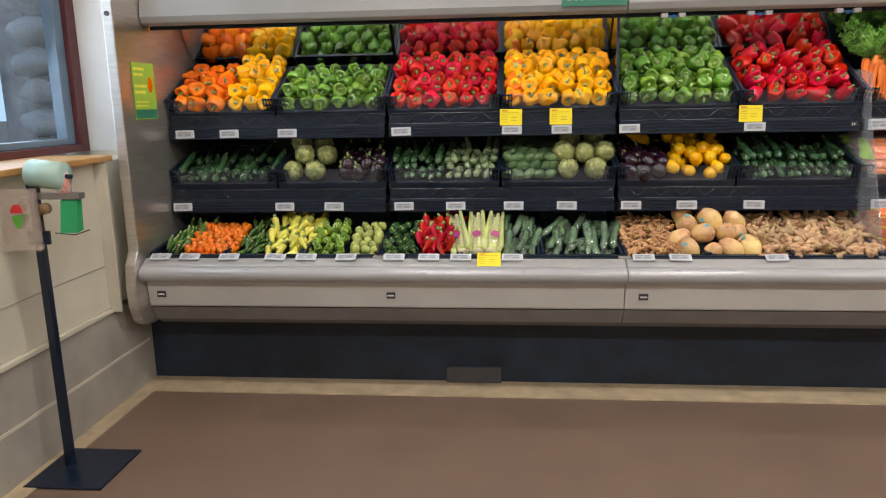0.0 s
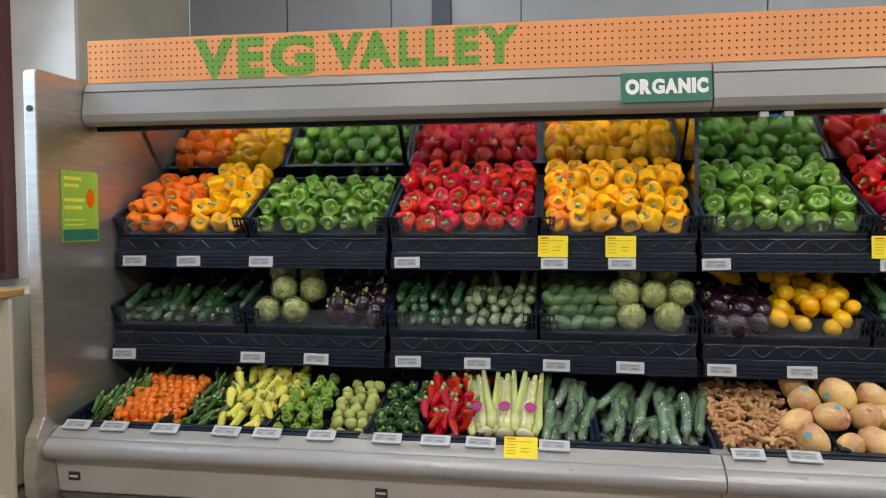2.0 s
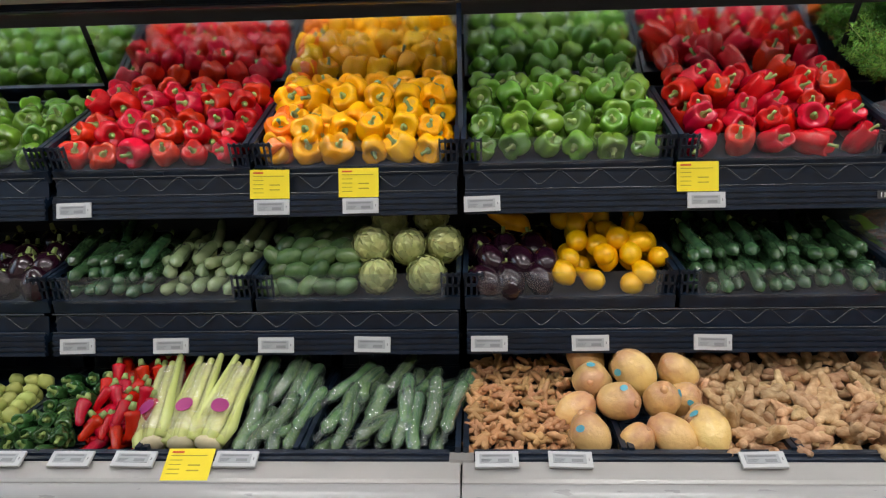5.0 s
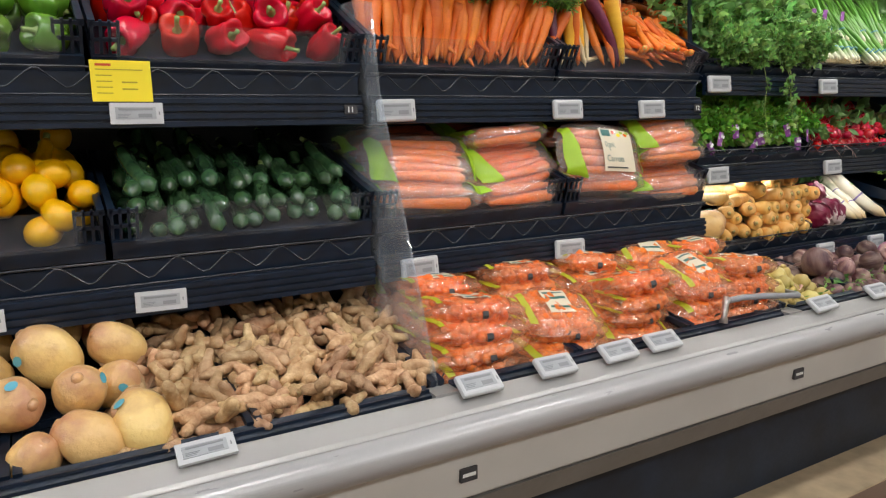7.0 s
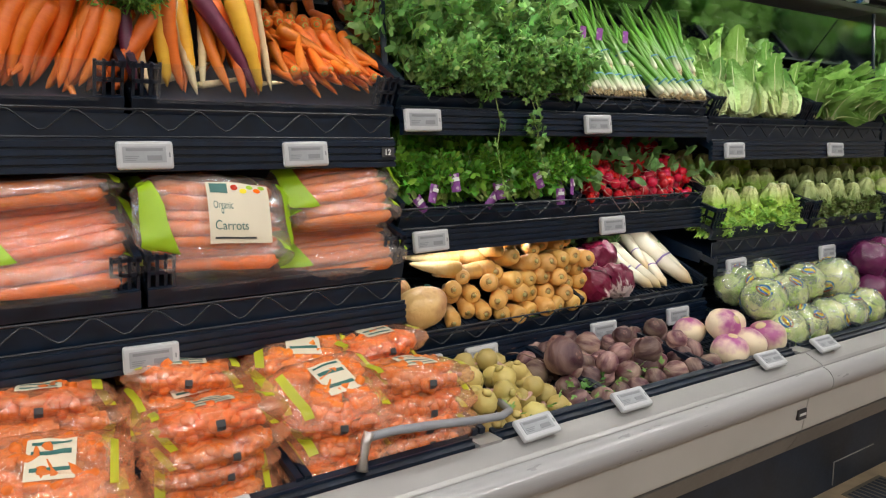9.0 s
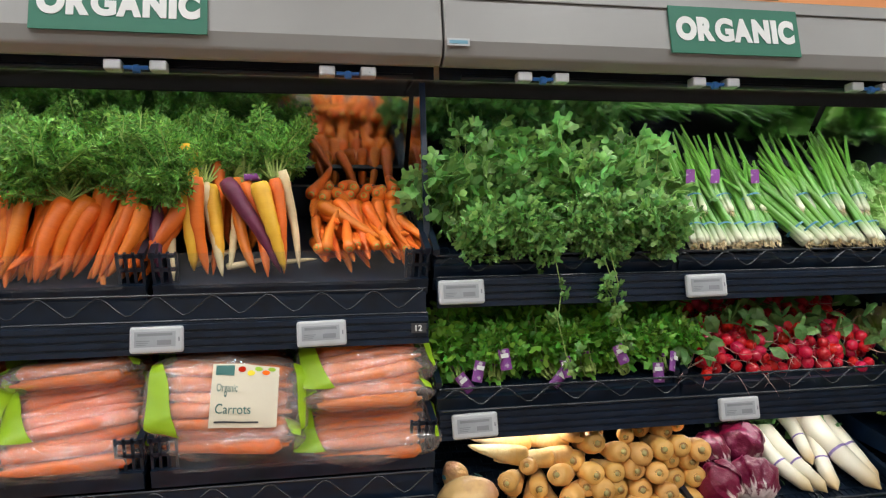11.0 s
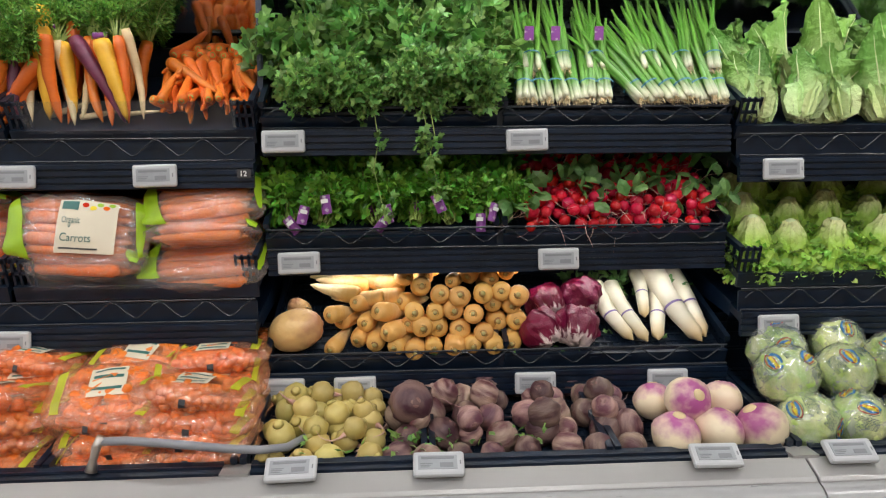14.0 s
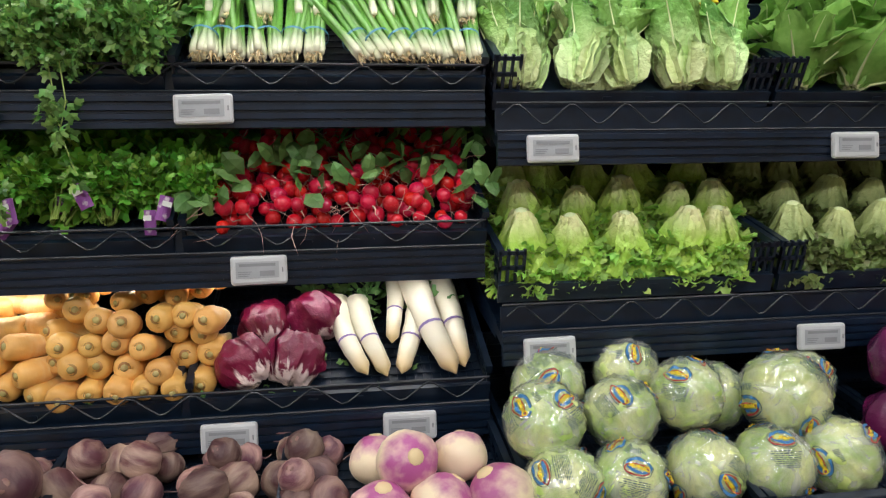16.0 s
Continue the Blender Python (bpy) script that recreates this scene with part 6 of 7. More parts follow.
def carrot_bag_kind(labelled=False):
    vs = []
    L, W, H = 0.30, 0.17, 0.085
    for q in range(1 if labelled else 3):
        off = R.uniform(0, 9)
        g = sheet(lambda s, t: pillow(L, W, H, s, t * 2 * math.pi, off), 22, 24)
        body = G()
        for i in range(11):
            row, col = divmod(i, 6)
            y, z = (col - 2.5 + 0.5 * row) * 0.0245, (row - 0.45) * 0.026
            d = 1 if i % 2 else -1
            body.tube([(-d * 0.105, y, z * 0.6), (-d * 0.09, y, z), (0, y + R.uniform(-0.004, 0.004), z), (d * 0.075, y, z), (d * 0.118, y, z)], [0.010, 0.0155, 0.0135, 0.010, 0.003], 9)
        lime = sheet(lambda s, t: pillow(L, W, H, 0.03 + s * (0.04 + 0.17 * t), 0.35 + t * 2.3, off) * 1.006 + Vector((0, 0, 0.0012)), 6, 14)
        lime2 = sheet(lambda s, t: pillow(L, W, H, 0.975 - s * (0.02 + 0.07 * (1 - t)), 0.5 + t * 2.1, off) * 1.006 + Vector((0, 0, 0.0012)), 5, 14)
        words, dots = [], []
        card = sheet(lambda s, t: pillow(L, W, H, 0.40 + s * 0.40, 0.95 + t * 1.25, off, 0.05) + Vector((0, 0, 0.003)), 10, 8)
        head = sheet(lambda s, t: pillow(L, W, H, 0.42 + s * 0.11, 1.00 + t * 0.27, off, 0.05) + Vector((0, 0, 0.0042)), 4, 4)
        for k, (cu, ca, cm) in enumerate(((0.575, 1.10, REDP), (0.63, 1.20, YTAG), (0.675, 1.08, LIME), (0.72, 1.18, ORANGEP), (0.755, 1.06, LIME))):
            dot = sheet(lambda s, t, cu=cu, ca=ca: pillow(L, W, H, cu + 0.024 * s * math.cos(t * 6.283), ca + 0.075 * s * math.sin(t * 6.283), off, 0.05) + Vector((0, 0, 0.0042)), 2, 10)
            dots.append(("print", dot.mesh("print", cm), "coloured printed leaf"))
        txt = G()
        for word, size, s0, a0, mt in (("Organic", 0.034, 0.43, 1.55, TEALP), ("Carrots", 0.058, 0.43, 1.84, TEALP)) if labelled else ():
            me = text_mesh(word, 1.0, mt, 0.0, 0.0)
            for v in me.vertices:
                v.co = pillow(L, W, H, s0 + v.co.x * size * 1.15, a0 - v.co.y * size * 4.4, off, 0.05) + Vector((0, 0, 0.0045))
            words.append(("print", me, "dark printed word"))
        t2 = sheet(lambda s, t: pillow(L, W, H, 0.43 + s * 0.26, 2.02 + t * 0.05, off, 0.05) + Vector((0, 0, 0.0042)), 5, 2)
        txt.add(t2.v, t2.f)
        kids = [("carrots", body.mesh("carrots", CARR, True), "orange carrots inside"), ("lime_print", lime.mesh("lime_print", LIME, True), "lime green printed end"), ("lime_print", lime2.mesh("lime_print", LIME, True), "lime green printed end")]
        if labelled:
            kids += [("label_panel", card.mesh("label_panel", CREAM, True), "cream printed panel"), ("print", head.mesh("print", TEALP, True), ""), ("print", txt.mesh("print", INK), "")] + words + dots
        vs.append((g.mesh("carrot_bag", FILM, True), kids))
    return kind_of("carrot_bag", "clear plastic bag of orange carrots with lime green print", "bag of carrots", vs, "bags of carrots")


bag_k, bagl_k = carrot_bag_kind(), carrot_bag_kind(True)


def bag_at(k, x, row, v, w, pitch=0, yaw=0, roll=0, s=1.0):
    ob = put(k, slope(x, row) @ pose(0, v, w, pitch, roll, yaw), s)
    ob.visible_shadow = False
    return ob


for cx in (3.97, 4.575):
    for v, w, p in ((0.070, 0.036, 14), (0.29, 0.045, 0), (0.26, 0.12, 4)):
        for sx in (-0.145, 0.145):
            bag_at(bag_k, cx + sx + R.uniform(-0.01, 0.01), ROW_B, v + R.uniform(-0.015, 0.015), w + R.uniform(-0.008, 0.012), p + R.uniform(-8, 10), R.choice((0, 180)) + R.uniform(-10, 10), R.uniform(-7, 7), R.uniform(1.05, 1.15))
bag_at(bagl_k, 4.43, ROW_B, 0.060, 0.132, 54, 2, 5, 1.14)
bag_at(bag_k, 4.735, ROW_B, 0.085, 0.105, 30, 178, 2, 0.98)
bag_at(bag_k, 4.73, ROW_B, 0.12, 0.185, 30, 4, -6, 1.04)
bag_at(bag_k, 3.83, ROW_B, 0.10, 0.115, 34, -6, 3, 1.08)
bag_at(bag_k, 4.125, ROW_B, 0.10, 0.105, 24, 8, -5, 1.05)
bag_at(bag_k, 4.11, ROW_B, 0.15, 0.170, 20, 180, 4, 0.98)


def baby_bag_kind():
    vs = []
    L, W, H = 0.265, 0.18, 0.064
    for q in range(3):
        off = R.uniform(0, 9)
        film = sheet(lambda s, t: pillow(L, W, H, s, t * 2 * math.pi, off, 0.12), 20, 20)
        b = G()
        for i in range(120):
            u, a = R.uniform(0.09, 0.91), R.uniform(0, 6.28)
            p = pillow(L, W, H, u, a, off, 0.12) * 0.76
            d = Vector((R.uniform(-1, 1), R.uniform(-0.7, 0.7), R.uniform(-0.15, 0.15))).normalized() * 0.022
            p.x *= 0.9
            p.y *= 0.88
            b.tube([p - d, p - d * 0.84, p + d * 0.84, p + d], [0.005, 0.0100, 0.0100, 0.005], 8)
        pr = sheet(lambda s, t: pillow(L, W, H, 0.10 + s * 0.07, 1.0 + t * 1.5, off, 0.12) * 1.02, 3, 12)
        pr2 = sheet(lambda s, t: pillow(L, W, H, 0.84 + s * 0.05, 1.0 + t * 1.1, off, 0.12) * 1.02, 3, 12)
        card = sheet(lambda s, t: pillow(L, W, H, 0.36 + s * 0.28, 1.15 + t * 0.75, off, 0.12) * 1.035, 8, 6)
        dark = sheet(lambda s, t: pillow(L, W, H, 0.47 + s * 0.055, -0.35 + t * 0.45, off, 0.12) * 1.03, 2, 2)
        dark2 = sheet(lambda s, t: pillow(L, W, H, 0.47 + s * 0.055, 3.05 + t * 0.45, off, 0.12) * 1.03, 2, 2)
        bars = G()
        for k in range(3):
            t2 = sheet(lambda s, t, k=k: pillow(L, W, H, 0.39 + s * 0.22, 1.25 + 0.2 * k + t * 0.07, off, 0.12) * 1.055, 5, 2)
            bars.add(t2.v, t2.f)
        kids = [("carrots", b.mesh("carrots", CARR, True), "small orange carrots inside"), ("lime_print", pr.mesh("lime_print", OLIVE, True), "yellow-green print"), ("lime_print", pr2.mesh("lime_print", OLIVE, True), "yellow-green print"),
                ("label_panel", card.mesh("label_panel", CREAM, True), "cream label"), ("print", bars.mesh("print", TEALP), ""), ("mark", dark.mesh("mark", INK), "small dark square mark"), ("mark", dark2.mesh("mark", INK), "small dark square mark")]
        vs.append((film.mesh("baby_carrot_bag", FILM3, True), kids))
    return kind_of("baby_carrot_bag", "flat clear bag of small orange carrots stacked on the deck", "bag of carrots", vs, "bags of small carrots")


bab_k = baby_bag_kind()
for ci, cx in enumerate((3.81, 4.07, 4.33, 4.59, 4.77)):
    for v0, tall in ((0.10, 4 if ci != 1 else 3), (0.28, 4), (0.45, 3)):
        for L in range(tall):
            bag_at(bab_k, cx + R.uniform(-0.012, 0.012), DECK, v0 + 0.008 * L + R.uniform(-0.012, 0.012), 0.032 + 0.043 * L, R.uniform(-2, 12) + 10 * (L == tall - 1), R.choice((0, 180)) + R.uniform(-14, 14), R.uniform(-5, 5), R.uniform(0.92, 1.06))

# grey hose with a nozzle on the deck
ob = thing("hose", "grey rinsing hose with a metal nozzle on the deck", "hose", data=G().tube([(4.60, 0.03, 0.822), (4.66, 0.02, 0.826), (4.75, 0.012, 0.820), (4.86, 0.012, 0.806), (4.93, 0.025, 0.795), (4.98, 0.06, 0.785), (5.02, 0.16, 0.775)], 0.009, 10).mesh("hose", material("grey_hose", (0.30, 0.31, 0.34), 0.45), True))
part("nozzle", G().tube([(4.606, 0.03, 0.832), (4.595, 0.026, 0.812), (4.588, 0.022, 0.785), (4.583, 0.02, 0.762)], [0.011, 0.010, 0.008, 0.013], 10), STEEL, ob, "metal nozzle", smooth=True)

# ---- bay 4, third row: rutabaga, parsnips, radicchio, daikon ----
CROWN = produce("root_crown", (0.50, 0.27, 0.09), 0.7, second=(0.30, 0.15, 0.05))
BCROWN = produce("beet_crown", (0.30, 0.19, 0.15), 0.7, second=(0.16, 0.05, 0.07), scale=90)
STUBM = produce("dried_stub", (0.52, 0.42, 0.17), 0.6, second=(0.36, 0.30, 0.10))


def parsnip_kind(n=5):
    """Tapering roots with a rounded shoulder, a dished crown and a leaf stub in it."""
    vs = []
    for q in range(n):
        off, bd, r = R.uniform(0, 9), R.uniform(-0.05, 0.05), R.uniform(0.0255, 0.029)
        prof = [(0.007, 0.30), (0.002, 0.44), (0.0, 0.62), (0.004, 0.84), (0.012, 0.98), (0.024, 1.0), (0.040, 0.97), (0.062, 0.88), (0.09, 0.72), (0.12, 0.52), (0.15, 0.3), (0.165, 0.08)]
        pts = [(bd * 0.2 * math.sin(z * 12), bd * 0.1 * math.sin(z * 18 + off), z) for z, k in prof]
        body = G().tube(pts, [r * k * wob((off, z * 40, 0), 0.1, 1.1) for z, k in prof], 14)
        for i, p in enumerate(body.v):
            body.v[i] = tuple(c * (1 + 0.10 * noise.noise(Vector(p) * 30 + Vector((off, 0, 0)))) for c in p[:2]) + (p[2],)
        ring = G().tube([(0, 0, 0.010), (0, 0, 0.0005), (0, 0, 0.002)], [r * 0.46, r * 0.40, r * 0.27], 11)
        stub = G().tube([(0, 0, 0.009), (0, 0, -0.001), (0.001, 0, -0.003)], [r * 0.26, r * 0.24, r * 0.12], 8)
        vs.append((body.mesh("parsnip", PARN, True), [("crown", ring.mesh("crown", CROWN, True), "brown cut crown"), ("stub", stub.mesh("stub", STUBM, True), "pale leaf stub")]))
    return kind_of("parsnip", "tan parsnip with its cut crown showing", "parsnip", vs, "parsnip heap")


psn_k = parsnip_kind()
put(ruta_k, aim(slope(4.955, ROW_D3) @ Vector((0, 0.055, 0.062)), (0.9, -0.2, 0.3)), 1.05)
put(ruta_k, aim(slope(4.95, ROW_D3) @ Vector((0, 0.16, 0.05)), (-0.4, -0.3, 0.8)), 0.6)
for L in range(4):
    dip, odd = (-0.16, -0.34, -0.46, -0.54)[L], 0.014 if L % 2 else -0.008
    fill(psn_k, 5.25 + odd, 5.555 + odd, ROW_D3, 0.012 + 0.024 * L, 0.012 + 0.024 * L, 0.0535, 0.2, 0.030 + 0.042 * L, (0.03, 0.85, dip), 1, 0.037, 0.25, 0.10, scale=(0.9, 1.06))
    if L < 3:
        fill(psn_k, 5.03 + odd, 5.26 + odd, ROW_D3, 0.016 + 0.03 * L, 0.016 + 0.03 * L, 0.054, 0.2, 0.030 + 0.042 * L, (0.30 + 0.12 * L, 0.85, dip), 1, 0.037, 0.3, 0.2, scale=(0.78, 0.98))
fill(psn_k, 5.22, 5.56, ROW_D3, 0.13, 0.19, 0.055, 0.06, 0.165, (0.1, 0.9, -0.30), 1, 0.040, 0.4, 0.45, scale=(0.75, 0.95))
fill(psn_k, 5.10, 5.26, ROW_D3, 0.13, 0.26, 0.05, 0.055, 0.115, (-0.95, 0.22, -0.02), 1, 0.035, 0.4, 0.2, scale=(0.85, 1.05))


def outer_leaves(off):
    """Crumpled outer leaves wrapped round the head, their free edges standing off it."""
    out = []
    for i in range(5):
        a0, w = i * 1.2566 + 0.4 * math.sin(off + i), R.uniform(0.75, 1.05)

        def at(s, t, a0=a0, w=w, i=i):
            th = 3.0 - s * 2.35
            a = a0 + (2 * t - 1) * w * (0.55 + 0.5 * math.sin(s * 2.6))
            c = Vector((math.cos(a) * math.sin(th), math.sin(a) * math.sin(th), math.cos(th)))
            k = 1.03 + 0.20 * noise.noise(c * 2.5 + Vector((off, 0, 0))) + 0.07 * max(0, s - 0.5) + 0.08 * abs(2 * t - 1) ** 3 + 0.045 * noise.noise(Vector((s * 7, t * 7, i + off)))
            return Vector((c.x, c.y, c.z * 0.97)) * 0.052 * k
        out.append(("leaf", sheet(at, 12, 12).mesh("leaf", RADC, True), "crumpled wine red leaf"))
    return out


rdc_k = round_kind("radicchio", "wine red radicchio head with white veins in a tray", "radicchio", RADC, 0.052, 0.050, lump=0.22, lumps=2.5, seg=26, rings=18, kids=outer_leaves)
for x, v, w, s in ((5.60, 0.055, 0.05, 0.95), (5.70, 0.06, 0.05, 1.0), (5.635, 0.17, 0.055, 0.95), (5.735, 0.19, 0.06, 1.05)):
    put(rdc_k, aim(slope(x, ROW_D3) @ Vector((0, v, w)), (R.uniform(-0.6, 0.6), R.uniform(0.0, 0.6), R.uniform(0.3, 0.9))), s * 1.08)
dai_k = long_kind("daikon", "long white daikon radish with a pale violet band", "daikon", DAIK, 0.26, 0.0165, 0.031, 0.09, seg=14,
                  kids=lambda pts, rs: [("band", G().tube([(pts[4][0], pts[4][1], 0.105), (pts[4][0], pts[4][1], 0.111)], rs[4] * 1.06, 14, False).mesh("band", BAND), "violet rubber band")])
for x, v, w, ax, s in ((5.842, 0.02, 0.028, (-0.25, 0.9, 0.2), 0.92), (5.878, 0.015, 0.028, (-0.22, 0.9, 0.2), 0.92), (5.915, 0.02, 0.026, (0.28, 0.9, 0.2), 0.95), (6.02, 0.0, 0.034, (-0.22, 0.9, 0.25), 1.22), (6.05, 0.03, 0.03, (-0.12, 0.9, 0.2), 1.1), (5.90, 0.10, 0.05, (0.1, 0.9, 0.2), 0.8)):
    bunch_at(dai_k, x, ROW_D3, v, w, ax, s)
lf = G()
for i in range(110):
    p = slope(R.uniform(5.72, 6.05), ROW_D3) @ Vector((0, R.uniform(0.2, 0.38), R.uniform(0.03, 0.09)))
    leaf(lf, p, rnd() + Vector((0, -0.3, 0.3)), rnd(), R.uniform(0.025, 0.045), 0.013, 0.3, True)
for i in range(26):
    p = slope(R.uniform(5.2, 6.08), R.choice((ROW_D3, ROW_D3))) @ Vector((0, R.uniform(0.0, 0.1), 0.012))
    leaf(lf, p, rnd(), rnd() + Vector((0, 0, 1)), R.uniform(0.015, 0.025), 0.008, 0.3, True)
thing("loose_leaves", "small loose green leaves in the tray", "leaves", kind="stuff", data=lf.mesh("loose_leaves", RADL))


# ---- bay 4 and 5, deck ----
def beet_bits(mat):
    def make(off):
        g = G().tube([(0, 0, 0.030), (0, 0, 0.0375), (0, 0, 0.0385)], [0.012, 0.0095, 0.007] if mat is BEET else [0.014, 0.009, 0.006], 10)
        p, d, pts = Vector((0, 0, -0.033)), Vector((0, 0, -0.018)), []
        for k in range(6):
            pts.append(p.copy())
            p, d = p + d, d * 0.95 + rnd(0.010)
        t = G().tube(pts, [0.008, 0.0032, 0.0020, 0.0015, 0.0010, 0.0005], 6)
        return [("crown", g.mesh("crown", BCROWN if mat is BEET else GBEET, True), "trimmed crown"), ("root", t.mesh("root", mat if mat is BEET else ROOTW, True), "thin root")]
    return make


bee_k = round_kind("beet", "dull purple-brown beet with trimmed crown on the deck", "beet", BEET, 0.040, 0.038, lump=0.14, lumps=2, kids=beet_bits(BEET))
gbe_k = round_kind("golden_beet", "yellow golden beet with thin root on the deck", "beet", GBEET, 0.033, 0.032, lump=0.14, lumps=2, kids=beet_bits(GBEET))
tur2_k = round_kind("turnip", "large turnip, purple above and cream below", "turnip", TURN, 0.056, 0.050, lump=0.08, lumps=1.5, seg=22, rings=14,
                    kids=lambda off: [("crown", G().tube([(0, 0, 0.040), (0, 0, 0.0515)], [0.020, 0.012], 10).mesh("crown", CARW, True), "cut crown")])
deck(gbe_k, 4.90, 5.19, 0.066, 0.068, 0.032, (0, -0.3, 0.7), 1, 0.03, 0.9, v1=0.36, rise=0.06, scale=(0.75, 1.05))
deck(gbe_k, 4.92, 5.17, 0.085, 0.09, 0.068, (0, -0.3, 0.7), 1, 0.03, 0.9, v0=0.09, v1=0.30, rise=0.0, scale=(0.75, 1.0))
deck(bee_k, 5.19, 5.79, 0.074, 0.08, 0.034, (0, -0.3, 0.7), 1, 0.03, 0.9, v1=0.38, rise=0.06, scale=(0.7, 1.08))
deck(bee_k, 5.21, 5.78, 0.14, 0.11, 0.078, (0, -0.3, 0.7), 1, 0.03, 0.9, v0=0.13, v1=0.32, rise=0.0, scale=(0.7, 1.0))
put(bee_k, aim(slope(5.25, DECK) @ Vector((0, 0.14, 0.105)), (0.2, -0.8, 0.3)), 1.3)
for x, v, w, ax, s in ((5.85, 0.05, 0.055, (0.1, -0.1, 1), 1.0), (5.955, 0.06, 0.055, (0.5, 0.2, 0.7), 1.0), (6.055, 0.06, 0.06, (-0.55, 0.1, 0.8), 1.1), (5.90, 0.12, 0.105, (0.2, -0.7, 0.4), 0.98), (6.0, 0.16, 0.08, (0.1, 0.6, 0.6), 0.9), (5.85, 0.2, 0.06, (0, 0.3, 1), 0.9)):
    put(tur2_k, aim(slope(x, DECK) @ Vector((0, v, w)), ax), s)
lf = G()
for i in range(60):
    p = slope(R.choice((R.uniform(5.2, 5.35), R.uniform(5.0, 5.6))), DECK) @ Vector((0, R.uniform(0.0, 0.09), R.uniform(0.035, 0.07)))
    leaf(lf, p, rnd() + Vector((0, -0.2, 0.2)), rnd() + Vector((0, 0, 1)), R.uniform(0.016, 0.03), 0.009, 0.3, True)
thing("loose_leaves", "loose green leaf bits on the beets", "leaves", kind="stuff", data=lf.mesh("loose_leaves", CILA))


def wrap_bits(off):
    """Crinkled film round a cabbage, printed with an oval badge, lines of small print and a barcode."""
    def skin(c, lift=0.0):
        return c * (0.080 * (1 + 0.09 * noise.noise(c * 6.5 + Vector((off, 0, 0)))) + lift)

    def patch(a, t, turn):
        c = Vector((math.cos(a) * math.sin(t), math.sin(a) * math.sin(t), math.cos(t)))
        m = aim((0, 0, 0), c, turn).to_3x3()
        return lambda x, y, lift=0.0012: skin((c * 0.08 + m @ Vector((x, y, 0))).normalized(), lift)
    dark, pale = G(), []
    for k in range(4):
        at = patch(off + k * 1.62, 1.1 + 0.55 * math.sin(off * 2 + 2 * k), off * 40 + 100 * k)
        edge, blue, red = G(), G(), G()
        for g, x0, y0, rx, ry, w, lift in ((edge, 0, 0, 0.031, 0.021, 0.0016, 0.0016), (blue, -0.002, -0.004, 0.027, 0.016, 0.006, 0.0014), (red, 0.003, 0.005, 0.026, 0.012, 0.0030, 0.0020)):
            ring = sheet(lambda s, t: at(x0 + (rx - w * s) * math.cos(t * 6.2832), y0 + (ry - w * s) * math.sin(t * 6.2832), lift), 1, 26)
            g.add(ring.v, ring.f)
        me = text_mesh("Organic", 0.0135, LETTERY, 0.0004, 0.0)
        for v in me.vertices:
            v.co = at(v.co.x - 0.024, v.co.y - 0.004, 0.0026)
        pale += [("print", me, "yellow printed word"), ("print", blue.mesh("print", PRINTB), "blue printed oval"), ("print", red.mesh("print", PRINTR), "red printed band"), ("print", edge.mesh("print", PRINTD), "dark printed outline")]
        for i in range(9):
            y = 0.027 + 0.0050 * i
            x = -0.03
            while x < 0.03:
                w = R.uniform(0.003, 0.010)
                q = sheet(lambda s, t: at(x + w * s, y + 0.0022 * t), 1, 1)
                dark.add(q.v, q.f)
                x += w + 0.0022
        for i in range(8):
            q = sheet(lambda s, t: at(-0.014 + 0.0036 * i + 0.0017 * s, -0.046 + 0.016 * t), 1, 2)
            dark.add(q.v, q.f)
    fl = G().ball(lambda a, t: tuple(skin(Vector((math.cos(a) * math.sin(t), math.sin(a) * math.sin(t), math.cos(t))))), 36, 24)
    return [("small_print", dark.mesh("small_print", PRINTD), "dark small print"),
            ("film", fl.mesh("film", FILM2, True), "crinkled clear film")] + pale


PRINTB = material("blue_film_print", (0.05, 0.22, 0.50), 0.4)
PRINTR = material("red_film_print", (0.45, 0.05, 0.04), 0.4)
PRINTD = material("dark_film_print", (0.05, 0.10, 0.12), 0.45)
cab_k = round_kind("wrapped_cabbage", "pale green cabbage wrapped in printed clear film", "cabbage", CABB, 0.075, 0.071, lump=0.20, lumps=3.6, seg=26, rings=18, kids=wrap_bits, n=5)
pcb_k = round_kind("red_cabbage", "dark purple-red cabbage on the deck", "cabbage", PCAB, 0.076, 0.074, lump=0.12, lumps=2.2, seg=22, rings=14)
for i, (x, v, w) in enumerate([(6.165, 0.065, 0.068), (6.285, 0.07, 0.068), (6.43, 0.075, 0.068), (6.56, 0.075, 0.068), (6.70, 0.085, 0.068), (6.15, 0.15, 0.145), (6.30, 0.16, 0.145),
                               (6.435, 0.18, 0.165), (6.64, 0.18, 0.150), (6.20, 0.29, 0.145), (6.37, 0.31, 0.155), (6.54, 0.26, 0.11), (6.76, 0.30, 0.11)]):
    put(cab_k, aim(slope(x, DECK) @ Vector((0, v, w)), (R.uniform(-0.5, 0.5), R.uniform(-0.4, 0.3), R.uniform(0.3, 1))), (R.uniform(0.86, 0.95) if i != 8 else 1.05))
for x, v, w in ((6.90, 0.16, 0.08), (6.92, 0.20, 0.20), (7.05, 0.15, 0.08), (7.08, 0.22, 0.20), (7.21, 0.16, 0.08), (7.24, 0.22, 0.20), (7.40, 0.15, 0.08), (7.44, 0.2, 0.2), (7.56, 0.15, 0.08)):
    put(pcb_k, aim(slope(x, DECK) @ Vector((0, v, w)), rnd()), 1.0)


